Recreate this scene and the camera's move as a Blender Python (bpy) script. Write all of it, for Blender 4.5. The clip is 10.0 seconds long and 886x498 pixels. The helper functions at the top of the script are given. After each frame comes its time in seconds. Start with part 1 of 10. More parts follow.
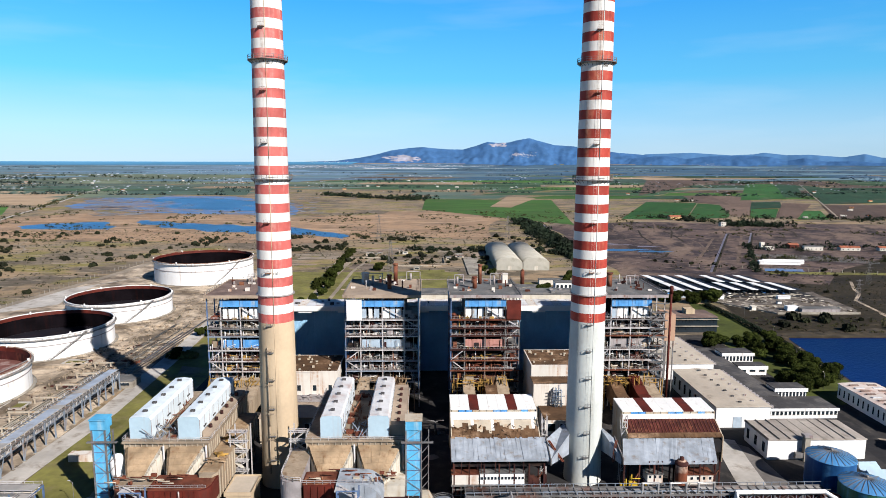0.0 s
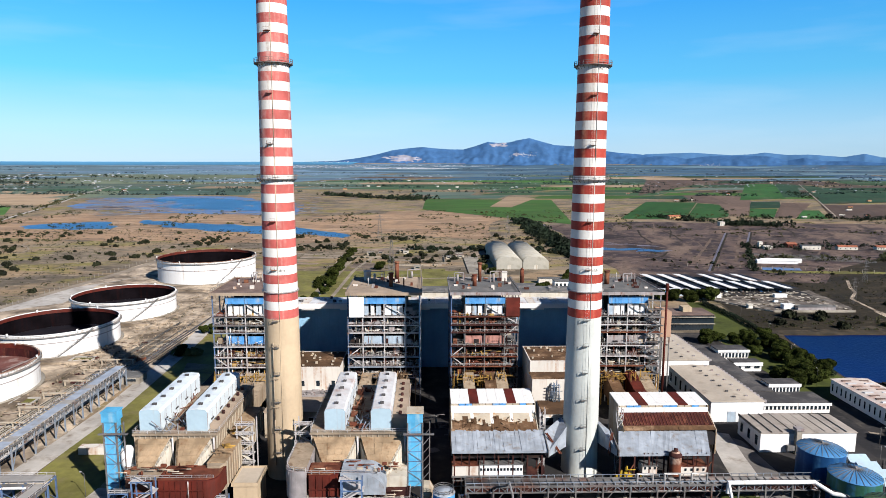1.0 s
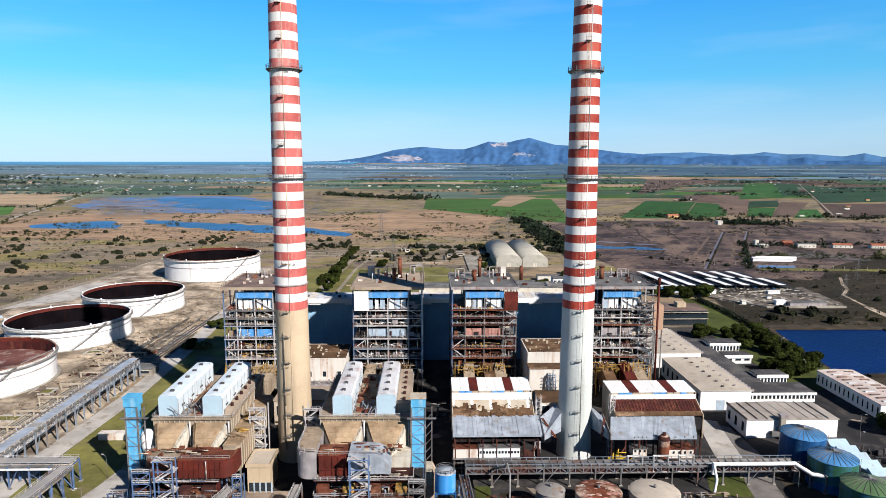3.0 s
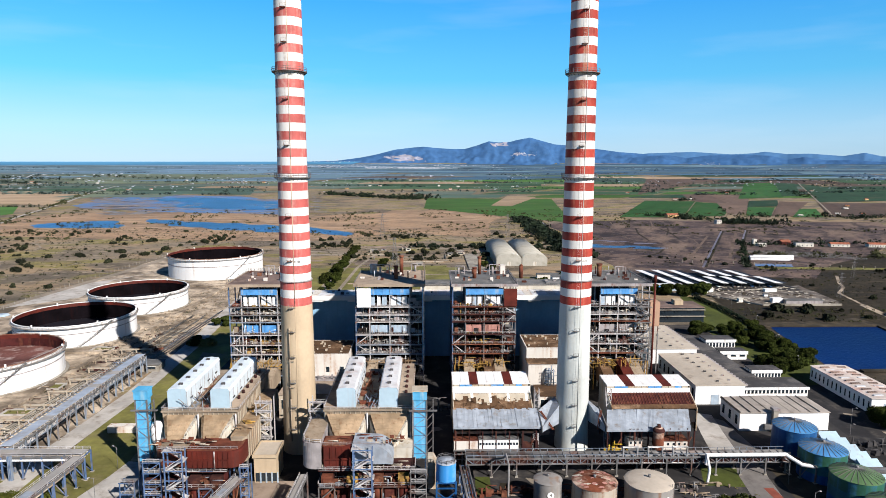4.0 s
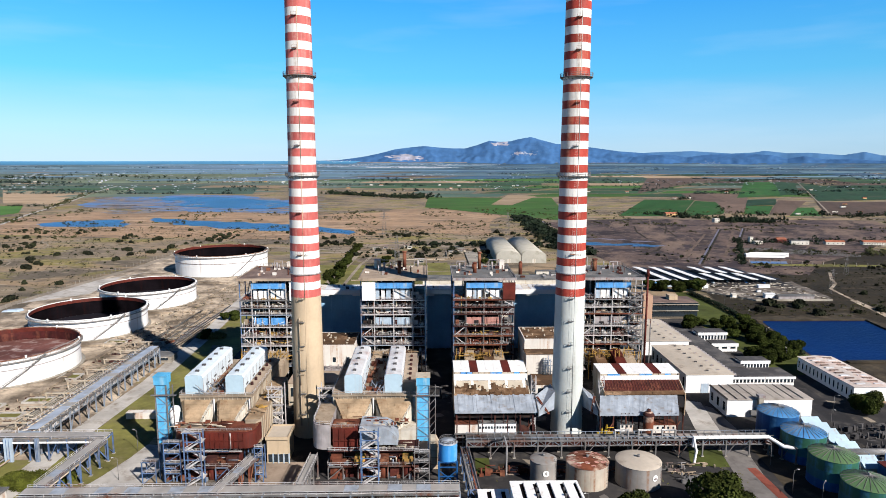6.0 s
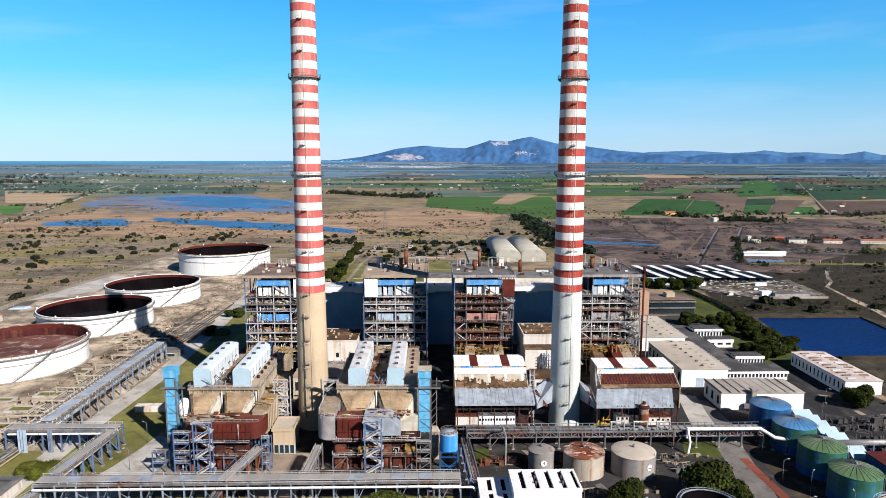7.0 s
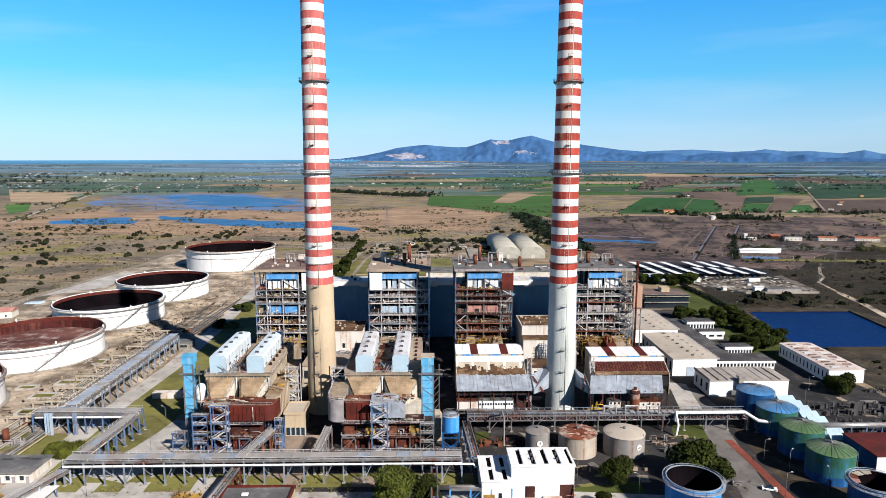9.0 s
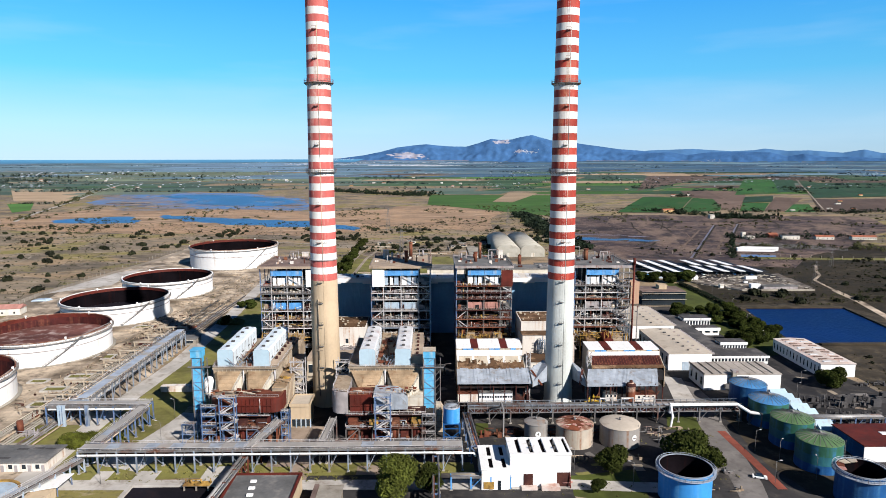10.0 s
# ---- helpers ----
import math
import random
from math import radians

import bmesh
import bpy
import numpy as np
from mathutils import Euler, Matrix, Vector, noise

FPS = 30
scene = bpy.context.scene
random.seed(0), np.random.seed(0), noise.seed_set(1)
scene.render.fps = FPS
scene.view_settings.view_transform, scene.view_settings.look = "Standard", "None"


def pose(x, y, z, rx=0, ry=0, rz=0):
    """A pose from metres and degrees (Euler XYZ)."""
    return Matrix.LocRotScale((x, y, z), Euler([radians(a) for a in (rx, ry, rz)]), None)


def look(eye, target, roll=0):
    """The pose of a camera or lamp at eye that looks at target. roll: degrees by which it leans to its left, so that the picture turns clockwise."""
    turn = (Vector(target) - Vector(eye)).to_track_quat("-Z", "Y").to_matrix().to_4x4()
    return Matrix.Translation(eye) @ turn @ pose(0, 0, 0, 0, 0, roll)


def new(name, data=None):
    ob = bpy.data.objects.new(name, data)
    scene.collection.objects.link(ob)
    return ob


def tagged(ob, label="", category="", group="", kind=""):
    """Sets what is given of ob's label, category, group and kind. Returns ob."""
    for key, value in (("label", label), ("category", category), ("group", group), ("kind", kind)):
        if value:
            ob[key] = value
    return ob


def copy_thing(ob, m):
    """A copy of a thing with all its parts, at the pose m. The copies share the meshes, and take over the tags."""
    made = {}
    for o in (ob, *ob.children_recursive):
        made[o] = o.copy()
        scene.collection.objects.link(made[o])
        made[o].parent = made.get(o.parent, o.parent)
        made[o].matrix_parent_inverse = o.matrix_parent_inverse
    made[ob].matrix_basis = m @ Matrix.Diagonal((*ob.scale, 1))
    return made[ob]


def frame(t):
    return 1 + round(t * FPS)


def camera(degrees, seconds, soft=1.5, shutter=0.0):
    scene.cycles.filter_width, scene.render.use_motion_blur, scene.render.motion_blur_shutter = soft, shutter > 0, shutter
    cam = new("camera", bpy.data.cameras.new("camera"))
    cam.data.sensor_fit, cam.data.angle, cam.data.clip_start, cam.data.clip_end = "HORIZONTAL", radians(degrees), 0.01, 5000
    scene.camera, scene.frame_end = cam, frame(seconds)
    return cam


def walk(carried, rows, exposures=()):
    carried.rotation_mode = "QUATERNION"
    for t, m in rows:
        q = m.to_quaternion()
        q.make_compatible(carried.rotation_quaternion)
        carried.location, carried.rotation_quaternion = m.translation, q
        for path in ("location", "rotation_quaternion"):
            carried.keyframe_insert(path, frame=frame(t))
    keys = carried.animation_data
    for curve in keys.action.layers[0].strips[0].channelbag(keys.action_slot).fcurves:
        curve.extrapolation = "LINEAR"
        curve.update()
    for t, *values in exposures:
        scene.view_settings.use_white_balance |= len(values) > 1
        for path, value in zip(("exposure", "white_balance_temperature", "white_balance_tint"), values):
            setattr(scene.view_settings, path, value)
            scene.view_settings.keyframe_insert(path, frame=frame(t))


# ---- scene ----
cam = camera(70.0, 10.0, 0.75)
# seconds, eye x, y, z, yaw, pitch, roll
PATH = [
    (0, 1.019, -1.691, 99.804, -1.474, -8.004, 0.226),
    (1, 0.816, -7.133, 99.906, -1.442, -8.007, 0.196),
    (2, 0.592, -12.706, 99.967, -1.408, -8.015, 0.168),
    (2.5, 0.472, -15.543, 99.985, -1.392, -8.021, 0.154),
    (4, 0.081, -24.267, 99.998, -1.340, -8.048, 0.114),
    (5, -0.207, -30.268, 99.981, -1.305, -8.072, 0.090),
    (5.5, -0.358, -33.326, 99.967, -1.287, -8.086, 0.078),
    (7, -0.845, -42.740, 99.917, -1.232, -8.135, 0.044),
    (8, -1.196, -49.224, 99.885, -1.194, -8.174, 0.024),
    (9, -1.568, -55.882, 99.862, -1.156, -8.219, 0.004),
    (10, -1.961, -62.719, 99.855, -1.118, -8.269, -0.013),
]
walk(cam, [(t, pose(x, y, z, 90 + pitch, 0, yaw) @ pose(0, 0, 0, 0, 0, roll)) for t, x, y, z, yaw, pitch, roll in PATH], [(0.0, 1.10)])

# ---- light ----
SUN_FROM = Vector((0.663, -0.735, 0.65)).normalized()
sun = new("sun", bpy.data.lights.new("sun", "SUN"))
sun.data.energy, sun.data.angle, sun.data.color = 5.0, radians(0.53), (1.0, 0.94, 0.885)
sun.matrix_world = look(SUN_FROM * 400, (0, 0, 0))
world = bpy.data.worlds.new("sky")
scene.world = world
world.use_nodes = True
wt = world.node_tree
sky = wt.nodes.new("ShaderNodeTexSky")
sky.sky_type, sky.sun_disc = "NISHITA", False
sky.sun_elevation = math.asin(SUN_FROM.z)
sky.sun_rotation = math.atan2(SUN_FROM.x, SUN_FROM.y)
sky.altitude, sky.air_density, sky.dust_density, sky.ozone_density = 0, 1.0, 0.4, 2.5
wbg = wt.nodes["Background"]
wbg.inputs["Strength"].default_value = 0.078
# azure gradient, paler towards the horizon; upper sky darkened further to deepen the shade
tc = wt.nodes.new("ShaderNodeTexCoord")
sep = wt.nodes.new("ShaderNodeSeparateXYZ")
wt.links.new(tc.outputs["Generated"], sep.inputs[0])
air = wt.nodes.new("ShaderNodeValToRGB")
for pos, col in ((0.0, (2.95, 4.25, 5.3)), (0.045, (2.4, 4.3, 5.9)), (0.12, (0.75, 3.5, 6.0)), (0.23, (0.27, 2.45, 5.9)), (0.36, (0.05, 0.42, 1.6)), (1.0, (0.012, 0.10, 0.42))):
    e = air.color_ramp.elements.new(pos) if pos not in (0.0, 1.0) else air.color_ramp.elements[0 if pos == 0.0 else -1]
    e.color = (col[0] / 8.0, col[1] / 8.0, col[2] / 8.0, 1)
wt.links.new(sep.outputs[2], air.inputs[0])
lift = wt.nodes.new("ShaderNodeVectorMath")
lift.operation = "SCALE"
lift.inputs["Scale"].default_value = 8.0
wt.links.new(air.outputs[0], lift.inputs[0])
hsv = wt.nodes.new("ShaderNodeMix")
hsv.data_type = "RGBA"
hsv.inputs[0].default_value = 0.95
wt.links.new(sky.outputs[0], hsv.inputs[6])
wt.links.new(lift.outputs[0], hsv.inputs[7])
# the air is paler on the side of the sea and deeper over the hills
side = wt.nodes.new("ShaderNodeMapRange")
side.inputs["From Min"].default_value, side.inputs["From Max"].default_value = -0.6, 0.7
side.inputs["To Min"].default_value, side.inputs["To Max"].default_value = 1.24, 0.90
wt.links.new(sep.outputs[0], side.inputs["Value"])
wt.links.new(side.outputs[0], lift.inputs["Scale"])
lift8 = wt.nodes.new("ShaderNodeVectorMath")
lift8.operation = "SCALE"
lift8.inputs["Scale"].default_value = 8.0
wt.links.new(lift.outputs[0], lift8.inputs[0])
wt.links.new(lift8.outputs[0], hsv.inputs[7])
# thin high cloud: streaks of noise over the sky
mp = wt.nodes.new("ShaderNodeMapping")
mp.inputs["Scale"].default_value = (2.2, 2.2, 14.0)
mp.inputs["Rotation"].default_value = (0.0, 0.12, 0.0)
cn = wt.nodes.new("ShaderNodeTexNoise")
cn.inputs["Scale"].default_value, cn.inputs["Detail"].default_value = 1.6, 7.0
cr = wt.nodes.new("ShaderNodeValToRGB")
cr.color_ramp.elements[0].position, cr.color_ramp.elements[1].position = 0.52, 0.85
cr.color_ramp.elements[1].color = (0.16, 0.16, 0.16, 1)
cm = wt.nodes.new("ShaderNodeMix")
cm.data_type = "RGBA"
cm.inputs[7].default_value = (5.2, 5.8, 6.3, 1)
wt.links.new(tc.outputs["Generated"], mp.inputs[0])
wt.links.new(mp.outputs[0], cn.inputs["Vector"])
wt.links.new(cn.outputs[0], cr.inputs[0])
wt.links.new(cr.outputs[0], cm.inputs[0])
wt.links.new(hsv.outputs[2], cm.inputs[6])
wt.links.new(cm.outputs[2], wbg.inputs["Color"])

# ---- materials ----

TONE = 0.625  # scales every base colour down so shade renders deeper at the raised exposure


def material(name, col, rough=0.75, metal=0.0, var=0.3, big=0.06, fine=0.9, stain=None, amt=0.5, streak=False,
             bump=0.2, rnd=0.0, second=None, wave=0.0, spec=0.2):
    """Weathered surface: colour broken up at two scales, stains or downward streaks, fine relief."""
    m = bpy.data.materials.new(name)
    m.use_nodes = True
    t = m.node_tree
    col, second, stain = [c and tuple(v * TONE for v in c) for c in (col, second, stain)]
    b = t.nodes["Principled BSDF"]
    b.inputs["Roughness"].default_value, b.inputs["Metallic"].default_value = rough, metal
    b.inputs["Specular IOR Level"].default_value = spec
    tx = t.nodes.new("ShaderNodeTexCoord")

    def noise_node(scale, detail, squash=None):
        nn = t.nodes.new("ShaderNodeTexNoise")
        nn.inputs["Scale"].default_value, nn.inputs["Detail"].default_value = scale, detail
        if squash:
            mm = t.nodes.new("ShaderNodeMapping")
            mm.inputs["Scale"].default_value = squash
            t.links.new(tx.outputs["Object"], mm.inputs[0])
            t.links.new(mm.outputs[0], nn.inputs["Vector"])
        else:
            t.links.new(tx.outputs["Object"], nn.inputs["Vector"])
        return nn.outputs[0]

    def ramp(value, lo, hi, a, c):
        r = t.nodes.new("ShaderNodeValToRGB")
        r.color_ramp.elements[0].position, r.color_ramp.elements[1].position = lo, hi
        r.color_ramp.elements[0].color, r.color_ramp.elements[1].color = (*a, 1), (*c, 1)
        t.links.new(value, r.inputs[0])
        return r.outputs[0]

    def mix(f, a, c, mode="MIX"):
        x = t.nodes.new("ShaderNodeMix")
        x.data_type, x.blend_type = "RGBA", mode
        for k, v in ((0, f), (6, a), (7, c)):
            if isinstance(v, (int, float)):
                x.inputs[k].default_value = v
            elif isinstance(v, tuple):
                x.inputs[k].default_value = (*v, 1)
            else:
                t.links.new(v, x.inputs[k])
        return x.outputs[2]

    dark = tuple(c * (1 - var) for c in col)
    light = tuple(min(1.0, c * (1 + var * 0.7)) for c in (second or col))
    out = ramp(noise_node(big, 6), 0.36, 0.64, dark, light)
    small = noise_node(fine, 5)
    out = mix(0.55 * min(1.0, var * 2), out, ramp(small, 0.3, 0.7, (0.62, 0.62, 0.62), (1.25, 1.25, 1.25)), "MULTIPLY")
    if stain:
        f = ramp(noise_node(0.35 if streak else 0.16, 7, (1.6, 1.6, 0.09) if streak else None), 0.62 - 0.25 * amt, 0.78 - 0.2 * amt, (0, 0, 0), (1, 1, 1))
        f = mix(1.0, f, ramp(noise_node(0.9, 4), 0.35, 0.6, (0.25, 0.25, 0.25), (1, 1, 1)), "MULTIPLY")
        out = mix(f, out, stain)
    if rnd:
        oi = t.nodes.new("ShaderNodeObjectInfo")
        out = mix(1.0, out, ramp(oi.outputs["Random"], 0.0, 1.0, (1 - rnd,) * 3, (1 + rnd,) * 3), "MULTIPLY")
    t.links.new(out, b.inputs["Base Color"])
    if bump:
        bp = t.nodes.new("ShaderNodeBump")
        bp.inputs["Strength"].default_value, bp.inputs["Distance"].default_value = bump, 0.25
        h = small
        if wave:
            wv = t.nodes.new("ShaderNodeTexWave")
            wv.inputs["Scale"].default_value, wv.inputs["Distortion"].default_value = wave, 0.4
            t.links.new(tx.outputs["Object"], wv.inputs["Vector"])
            h = wv.outputs["Fac"]
        t.links.new(h, bp.inputs["Height"])
        t.links.new(bp.outputs[0], b.inputs["Normal"])
    return m


RUST = (0.16, 0.05, 0.02)
DIRT = (0.10, 0.075, 0.05)
M_red = material("red_band_paint", (0.40, 0.055, 0.038), 0.6, var=0.3, big=0.12, stain=(0.50, 0.20, 0.12), amt=0.4, streak=True)
M_red_faded = material("faded_red_band_paint", (0.55, 0.13, 0.115), 0.6, var=0.22, big=0.12, stain=(0.62, 0.34, 0.30), amt=0.45, streak=True)
M_white_band = material("white_band_paint", (0.78, 0.77, 0.74), 0.6, var=0.08, stain=(0.45, 0.40, 0.36), amt=0.2, streak=True)
M_conc_beige = material("beige_concrete", (0.56, 0.44, 0.30), 0.85, var=0.12, stain=(0.36, 0.28, 0.19), amt=0.3, streak=True)
M_conc_grey = material("pale_concrete", (0.59, 0.62, 0.595), 0.85, var=0.12, stain=(0.33, 0.33, 0.30), amt=0.3, streak=True)
M_concrete = material("weathered_concrete", (0.36, 0.33, 0.28), 0.9, var=0.3, stain=(0.16, 0.13, 0.10), amt=0.5)
M_white_tank = material("white_tank_paint", (0.92, 0.92, 0.91), 0.55, var=0.06, stain=(0.55, 0.44, 0.36), amt=0.3, streak=True)
M_house_side = material("white_house_sheet", (0.72, 0.81, 0.87), 0.5, var=0.08, big=0.3, stain=(0.50, 0.50, 0.50), amt=0.22, streak=True)
M_pale_deck = material("pale_deck_sheet", (0.39, 0.37, 0.345), 0.55, 0.05, var=0.16, big=0.2, stain=(0.40, 0.34, 0.29), amt=0.4)
M_cover = material("blue_grey_cover_sheet", (0.42, 0.47, 0.55), 0.5, 0.1, var=0.16, big=0.2, stain=(0.30, 0.29, 0.28), amt=0.35)
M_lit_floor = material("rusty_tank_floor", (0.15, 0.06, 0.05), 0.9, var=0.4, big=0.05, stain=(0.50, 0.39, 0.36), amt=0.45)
M_rust = material("rusted_steel", (0.15, 0.045, 0.025), 0.85, 0.1, var=0.45, big=0.2, stain=(0.34, 0.16, 0.09), amt=0.5)
M_rust_dark = material("dark_rusted_steel", (0.055, 0.018, 0.016), 0.9, 0.1, var=0.4, big=0.15, stain=(0.13, 0.05, 0.03), amt=0.4)
M_dull_blue = material("dull_blue_steel_paint", (0.12, 0.16, 0.22), 0.8, var=0.5, big=0.5, stain=(0.40, 0.36, 0.32), amt=0.4)
M_red_oxide = material("red_oxide_paint", (0.112, 0.017, 0.010), 0.7, var=0.3, big=0.2, stain=(0.07, 0.02, 0.015), amt=0.5, streak=True)
M_frame = material("pale_grey_steel_paint", (0.58, 0.56, 0.56), 0.6, 0.1, var=0.25, big=0.3, stain=RUST, amt=0.35)
M_steel = material("grey_weathered_steel", (0.22, 0.215, 0.215), 0.6, 0.3, var=0.3, big=0.3, stain=RUST, amt=0.4)
M_galv = material("galvanised_sheet", (0.37, 0.415, 0.475), 0.5, 0.12, var=0.18, big=0.25, fine=0.5, stain=(0.25, 0.22, 0.20), amt=0.35, streak=True, bump=0.5)
M_blue_steel = material("faded_blue_steel", (0.115, 0.19, 0.35), 0.6, 0.1, var=0.35, big=0.3, stain=(0.25, 0.22, 0.2), amt=0.35)
M_blue_panel = material("bright_blue_sheet", (0.10, 0.34, 0.72), 0.5, var=0.2, big=0.3, stain=(0.30, 0.42, 0.55), amt=0.4, streak=True)
M_cyan = material("cyan_sheet", (0.10, 0.42, 0.70), 0.5, var=0.15, big=0.3, stain=(0.32, 0.5, 0.6), amt=0.35, streak=True)
M_pale_panel = material("pale_blue_sheet", (0.42, 0.52, 0.62), 0.5, var=0.15, big=0.3, stain=(0.35, 0.30, 0.26), amt=0.35, streak=True)
M_pink_panel = material("faded_pink_sheet", (0.48, 0.24, 0.20), 0.6, var=0.2, big=0.3, stain=(0.34, 0.16, 0.12), amt=0.4, streak=True)
M_grey_panel = material("dusty_grey_sheet", (0.36, 0.33, 0.33), 0.6, var=0.2, big=0.3, stain=RUST, amt=0.3, streak=True)
M_white = material("white_painted_sheet", (0.88, 0.88, 0.87), 0.55, var=0.05, stain=(0.55, 0.48, 0.42), amt=0.1, streak=True)
M_white_rusty = material("rust_streaked_white_wall", (0.74, 0.70, 0.64), 0.7, var=0.1, stain=(0.40, 0.20, 0.10), amt=0.45, streak=True)
M_house = material("pale_house_sheet", (0.45, 0.60, 0.70), 0.5, var=0.10, stain=(0.42, 0.42, 0.42), amt=0.3, streak=True)
M_house_roof = material("pale_sheet_roof", (0.68, 0.69, 0.71), 0.55, var=0.14, big=0.2, stain=(0.42, 0.28, 0.24), amt=0.4)
M_beige_clad = material("beige_cladding", (0.36, 0.285, 0.205), 0.75, var=0.25, big=0.15, stain=(0.20, 0.13, 0.08), amt=0.45, streak=True)
M_cream_clad = material("cream_cladding", (0.50, 0.44, 0.35), 0.7, var=0.15, big=0.2, stain=(0.40, 0.24, 0.12), amt=0.4, streak=True)
M_pale_clad = material("pale_cream_cladding", (0.60, 0.56, 0.48), 0.65, var=0.15, big=0.2, stain=(0.36, 0.27, 0.18), amt=0.4, streak=True)
M_conc_pink = material("pinkish_render", (0.52, 0.33, 0.23), 0.85, var=0.12, stain=(0.36, 0.22, 0.15), amt=0.3, streak=True)
M_blue_grey = material("blue_grey_steel_paint", (0.26, 0.31, 0.38), 0.6, 0.1, var=0.3, big=0.3, stain=(0.24, 0.17, 0.12), amt=0.35)
M_oxide_dark = material("dark_oxide_sheet", (0.062, 0.011, 0.010), 0.75, var=0.4, big=0.25, stain=(0.16, 0.05, 0.03), amt=0.5, streak=True)
M_worn_road = material("worn_grey_road", (0.19, 0.175, 0.165), 0.95, var=0.25, big=0.06, fine=0.5, stain=(0.10, 0.09, 0.085), amt=0.5)
M_ditch = material("grey_ditch_water", (0.16, 0.15, 0.19), 0.6, var=0.3, big=0.05, fine=0.2, bump=0.0, spec=0.2)
M_grey_mud = material("grey_reedy_mud", (0.24, 0.25, 0.27), 0.95, var=0.3, big=0.02, fine=0.1, bump=0.0)
M_gold_clad = material("stained_golden_cladding", (0.37, 0.265, 0.165), 0.75, var=0.3, big=0.2, stain=(0.20, 0.11, 0.055), amt=0.5, streak=True)
M_apron = material("pinkish_concrete_apron", (0.34, 0.265, 0.205), 0.95, var=0.25, big=0.08, fine=0.5, stain=(0.17, 0.12, 0.09), amt=0.5)
M_olive_soil = material("olive_brown_soil", (0.05, 0.039, 0.025), 0.95, var=0.5, big=0.06, fine=0.35, stain=(0.11, 0.085, 0.055), amt=0.5)
M_yard_soil = material("trampled_yard_soil", (0.20, 0.155, 0.12), 0.95, var=0.45, big=0.08, fine=0.5, stain=(0.09, 0.07, 0.055), amt=0.55)
M_rubble_ground = material("pale_rubble_ground", (0.13, 0.108, 0.09), 0.95, var=0.6, big=0.09, fine=0.5, stain=(0.33, 0.30, 0.265), amt=0.5)
M_ochre = material("ochre_lagging", (0.42, 0.25, 0.06), 0.8, var=0.5, big=0.4, stain=(0.18, 0.10, 0.05), amt=0.5)
M_rustroof = material("brown_rust_roof", (0.12, 0.066, 0.034), 0.9, var=0.4, big=0.15, stain=(0.42, 0.28, 0.18), amt=0.3)
# near-black: shade inside frames and hoods is put into this colour
M_core = material("near_black_interior", (0.016, 0.015, 0.017), 0.8, 0.1, var=0.5, big=0.15, stain=(0.05, 0.025, 0.015), amt=0.4)
M_roof_beige = material("beige_felt_roof", (0.42, 0.33, 0.25), 0.9, var=0.18, big=0.1, stain=(0.22, 0.17, 0.13), amt=0.4)
M_roof_grey = material("grey_felt_roof", (0.15, 0.15, 0.15), 0.9, var=0.3, big=0.08, stain=(0.26, 0.24, 0.22), amt=0.45)
M_roof_red = material("dusty_red_roof", (0.20, 0.14, 0.12), 0.9, var=0.3, big=0.1, stain=(0.30, 0.22, 0.18), amt=0.45)
M_shed_roof = material("pale_shed_roof", (0.53, 0.465, 0.385), 0.75, var=0.15, big=0.08, stain=(0.30, 0.25, 0.20), amt=0.4)
M_shed_grey = material("grey_brown_shed_roof", (0.43, 0.385, 0.34), 0.8, var=0.2, big=0.1, stain=(0.20, 0.17, 0.14), amt=0.45)
M_pink_roof = material("worn_pink_white_roof", (0.66, 0.58, 0.53), 0.8, var=0.15, big=0.1, stain=(0.46, 0.26, 0.20), amt=0.6)
M_dark_roof = material("dark_bitumen_roof", (0.075, 0.072, 0.075), 0.9, var=0.3, big=0.08, stain=(0.15, 0.14, 0.13), amt=0.5)
M_hall = material("blue_grey_hall_sheet", (0.34, 0.60, 0.84), 0.55, var=0.15, big=0.08, stain=(0.28, 0.52, 0.74), amt=0.35, streak=True, bump=0.4, wave=1.2)
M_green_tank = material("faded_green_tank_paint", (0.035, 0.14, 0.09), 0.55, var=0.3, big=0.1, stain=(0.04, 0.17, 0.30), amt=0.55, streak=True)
# middle step of the green-to-blue reflection painted on the tanks
M_teal_tank = material("teal_step_tank_paint", (0.030, 0.15, 0.19), 0.55, var=0.3, big=0.1, stain=(0.04, 0.17, 0.16), amt=0.55, streak=True)
M_green_roof = material("olive_green_roof_paint", (0.105, 0.20, 0.085), 0.6, var=0.3, big=0.15, stain=(0.09, 0.12, 0.07), amt=0.4)
M_deck = material("dusty_beige_deck", (0.33, 0.265, 0.195), 0.9, var=0.3, big=0.15, stain=(0.20, 0.10, 0.06), amt=0.4)
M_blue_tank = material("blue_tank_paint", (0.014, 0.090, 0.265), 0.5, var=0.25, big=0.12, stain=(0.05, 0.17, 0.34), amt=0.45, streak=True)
M_blue_roof = material("pale_blue_roof_paint", (0.060, 0.215, 0.45), 0.6, var=0.3, big=0.2, stain=(0.18, 0.32, 0.45), amt=0.45)
M_bright_tank = material("bright_blue_tank_paint", (0.05, 0.30, 0.72), 0.45, var=0.1, big=0.2, stain=(0.16, 0.40, 0.68), amt=0.4, streak=True)
M_grey_tank = material("dull_grey_tank_paint", (0.29, 0.275, 0.26), 0.7, var=0.2, big=0.15, stain=(0.24, 0.14, 0.09), amt=0.4, streak=True)
# near-black, so a cast shadow inside a tank barely shows
M_tank_floor = material("near_black_floor", (0.010, 0.009, 0.015), 0.9, spec=0.1, var=0.5, big=0.05, stain=(0.022, 0.014, 0.016), amt=0.4)
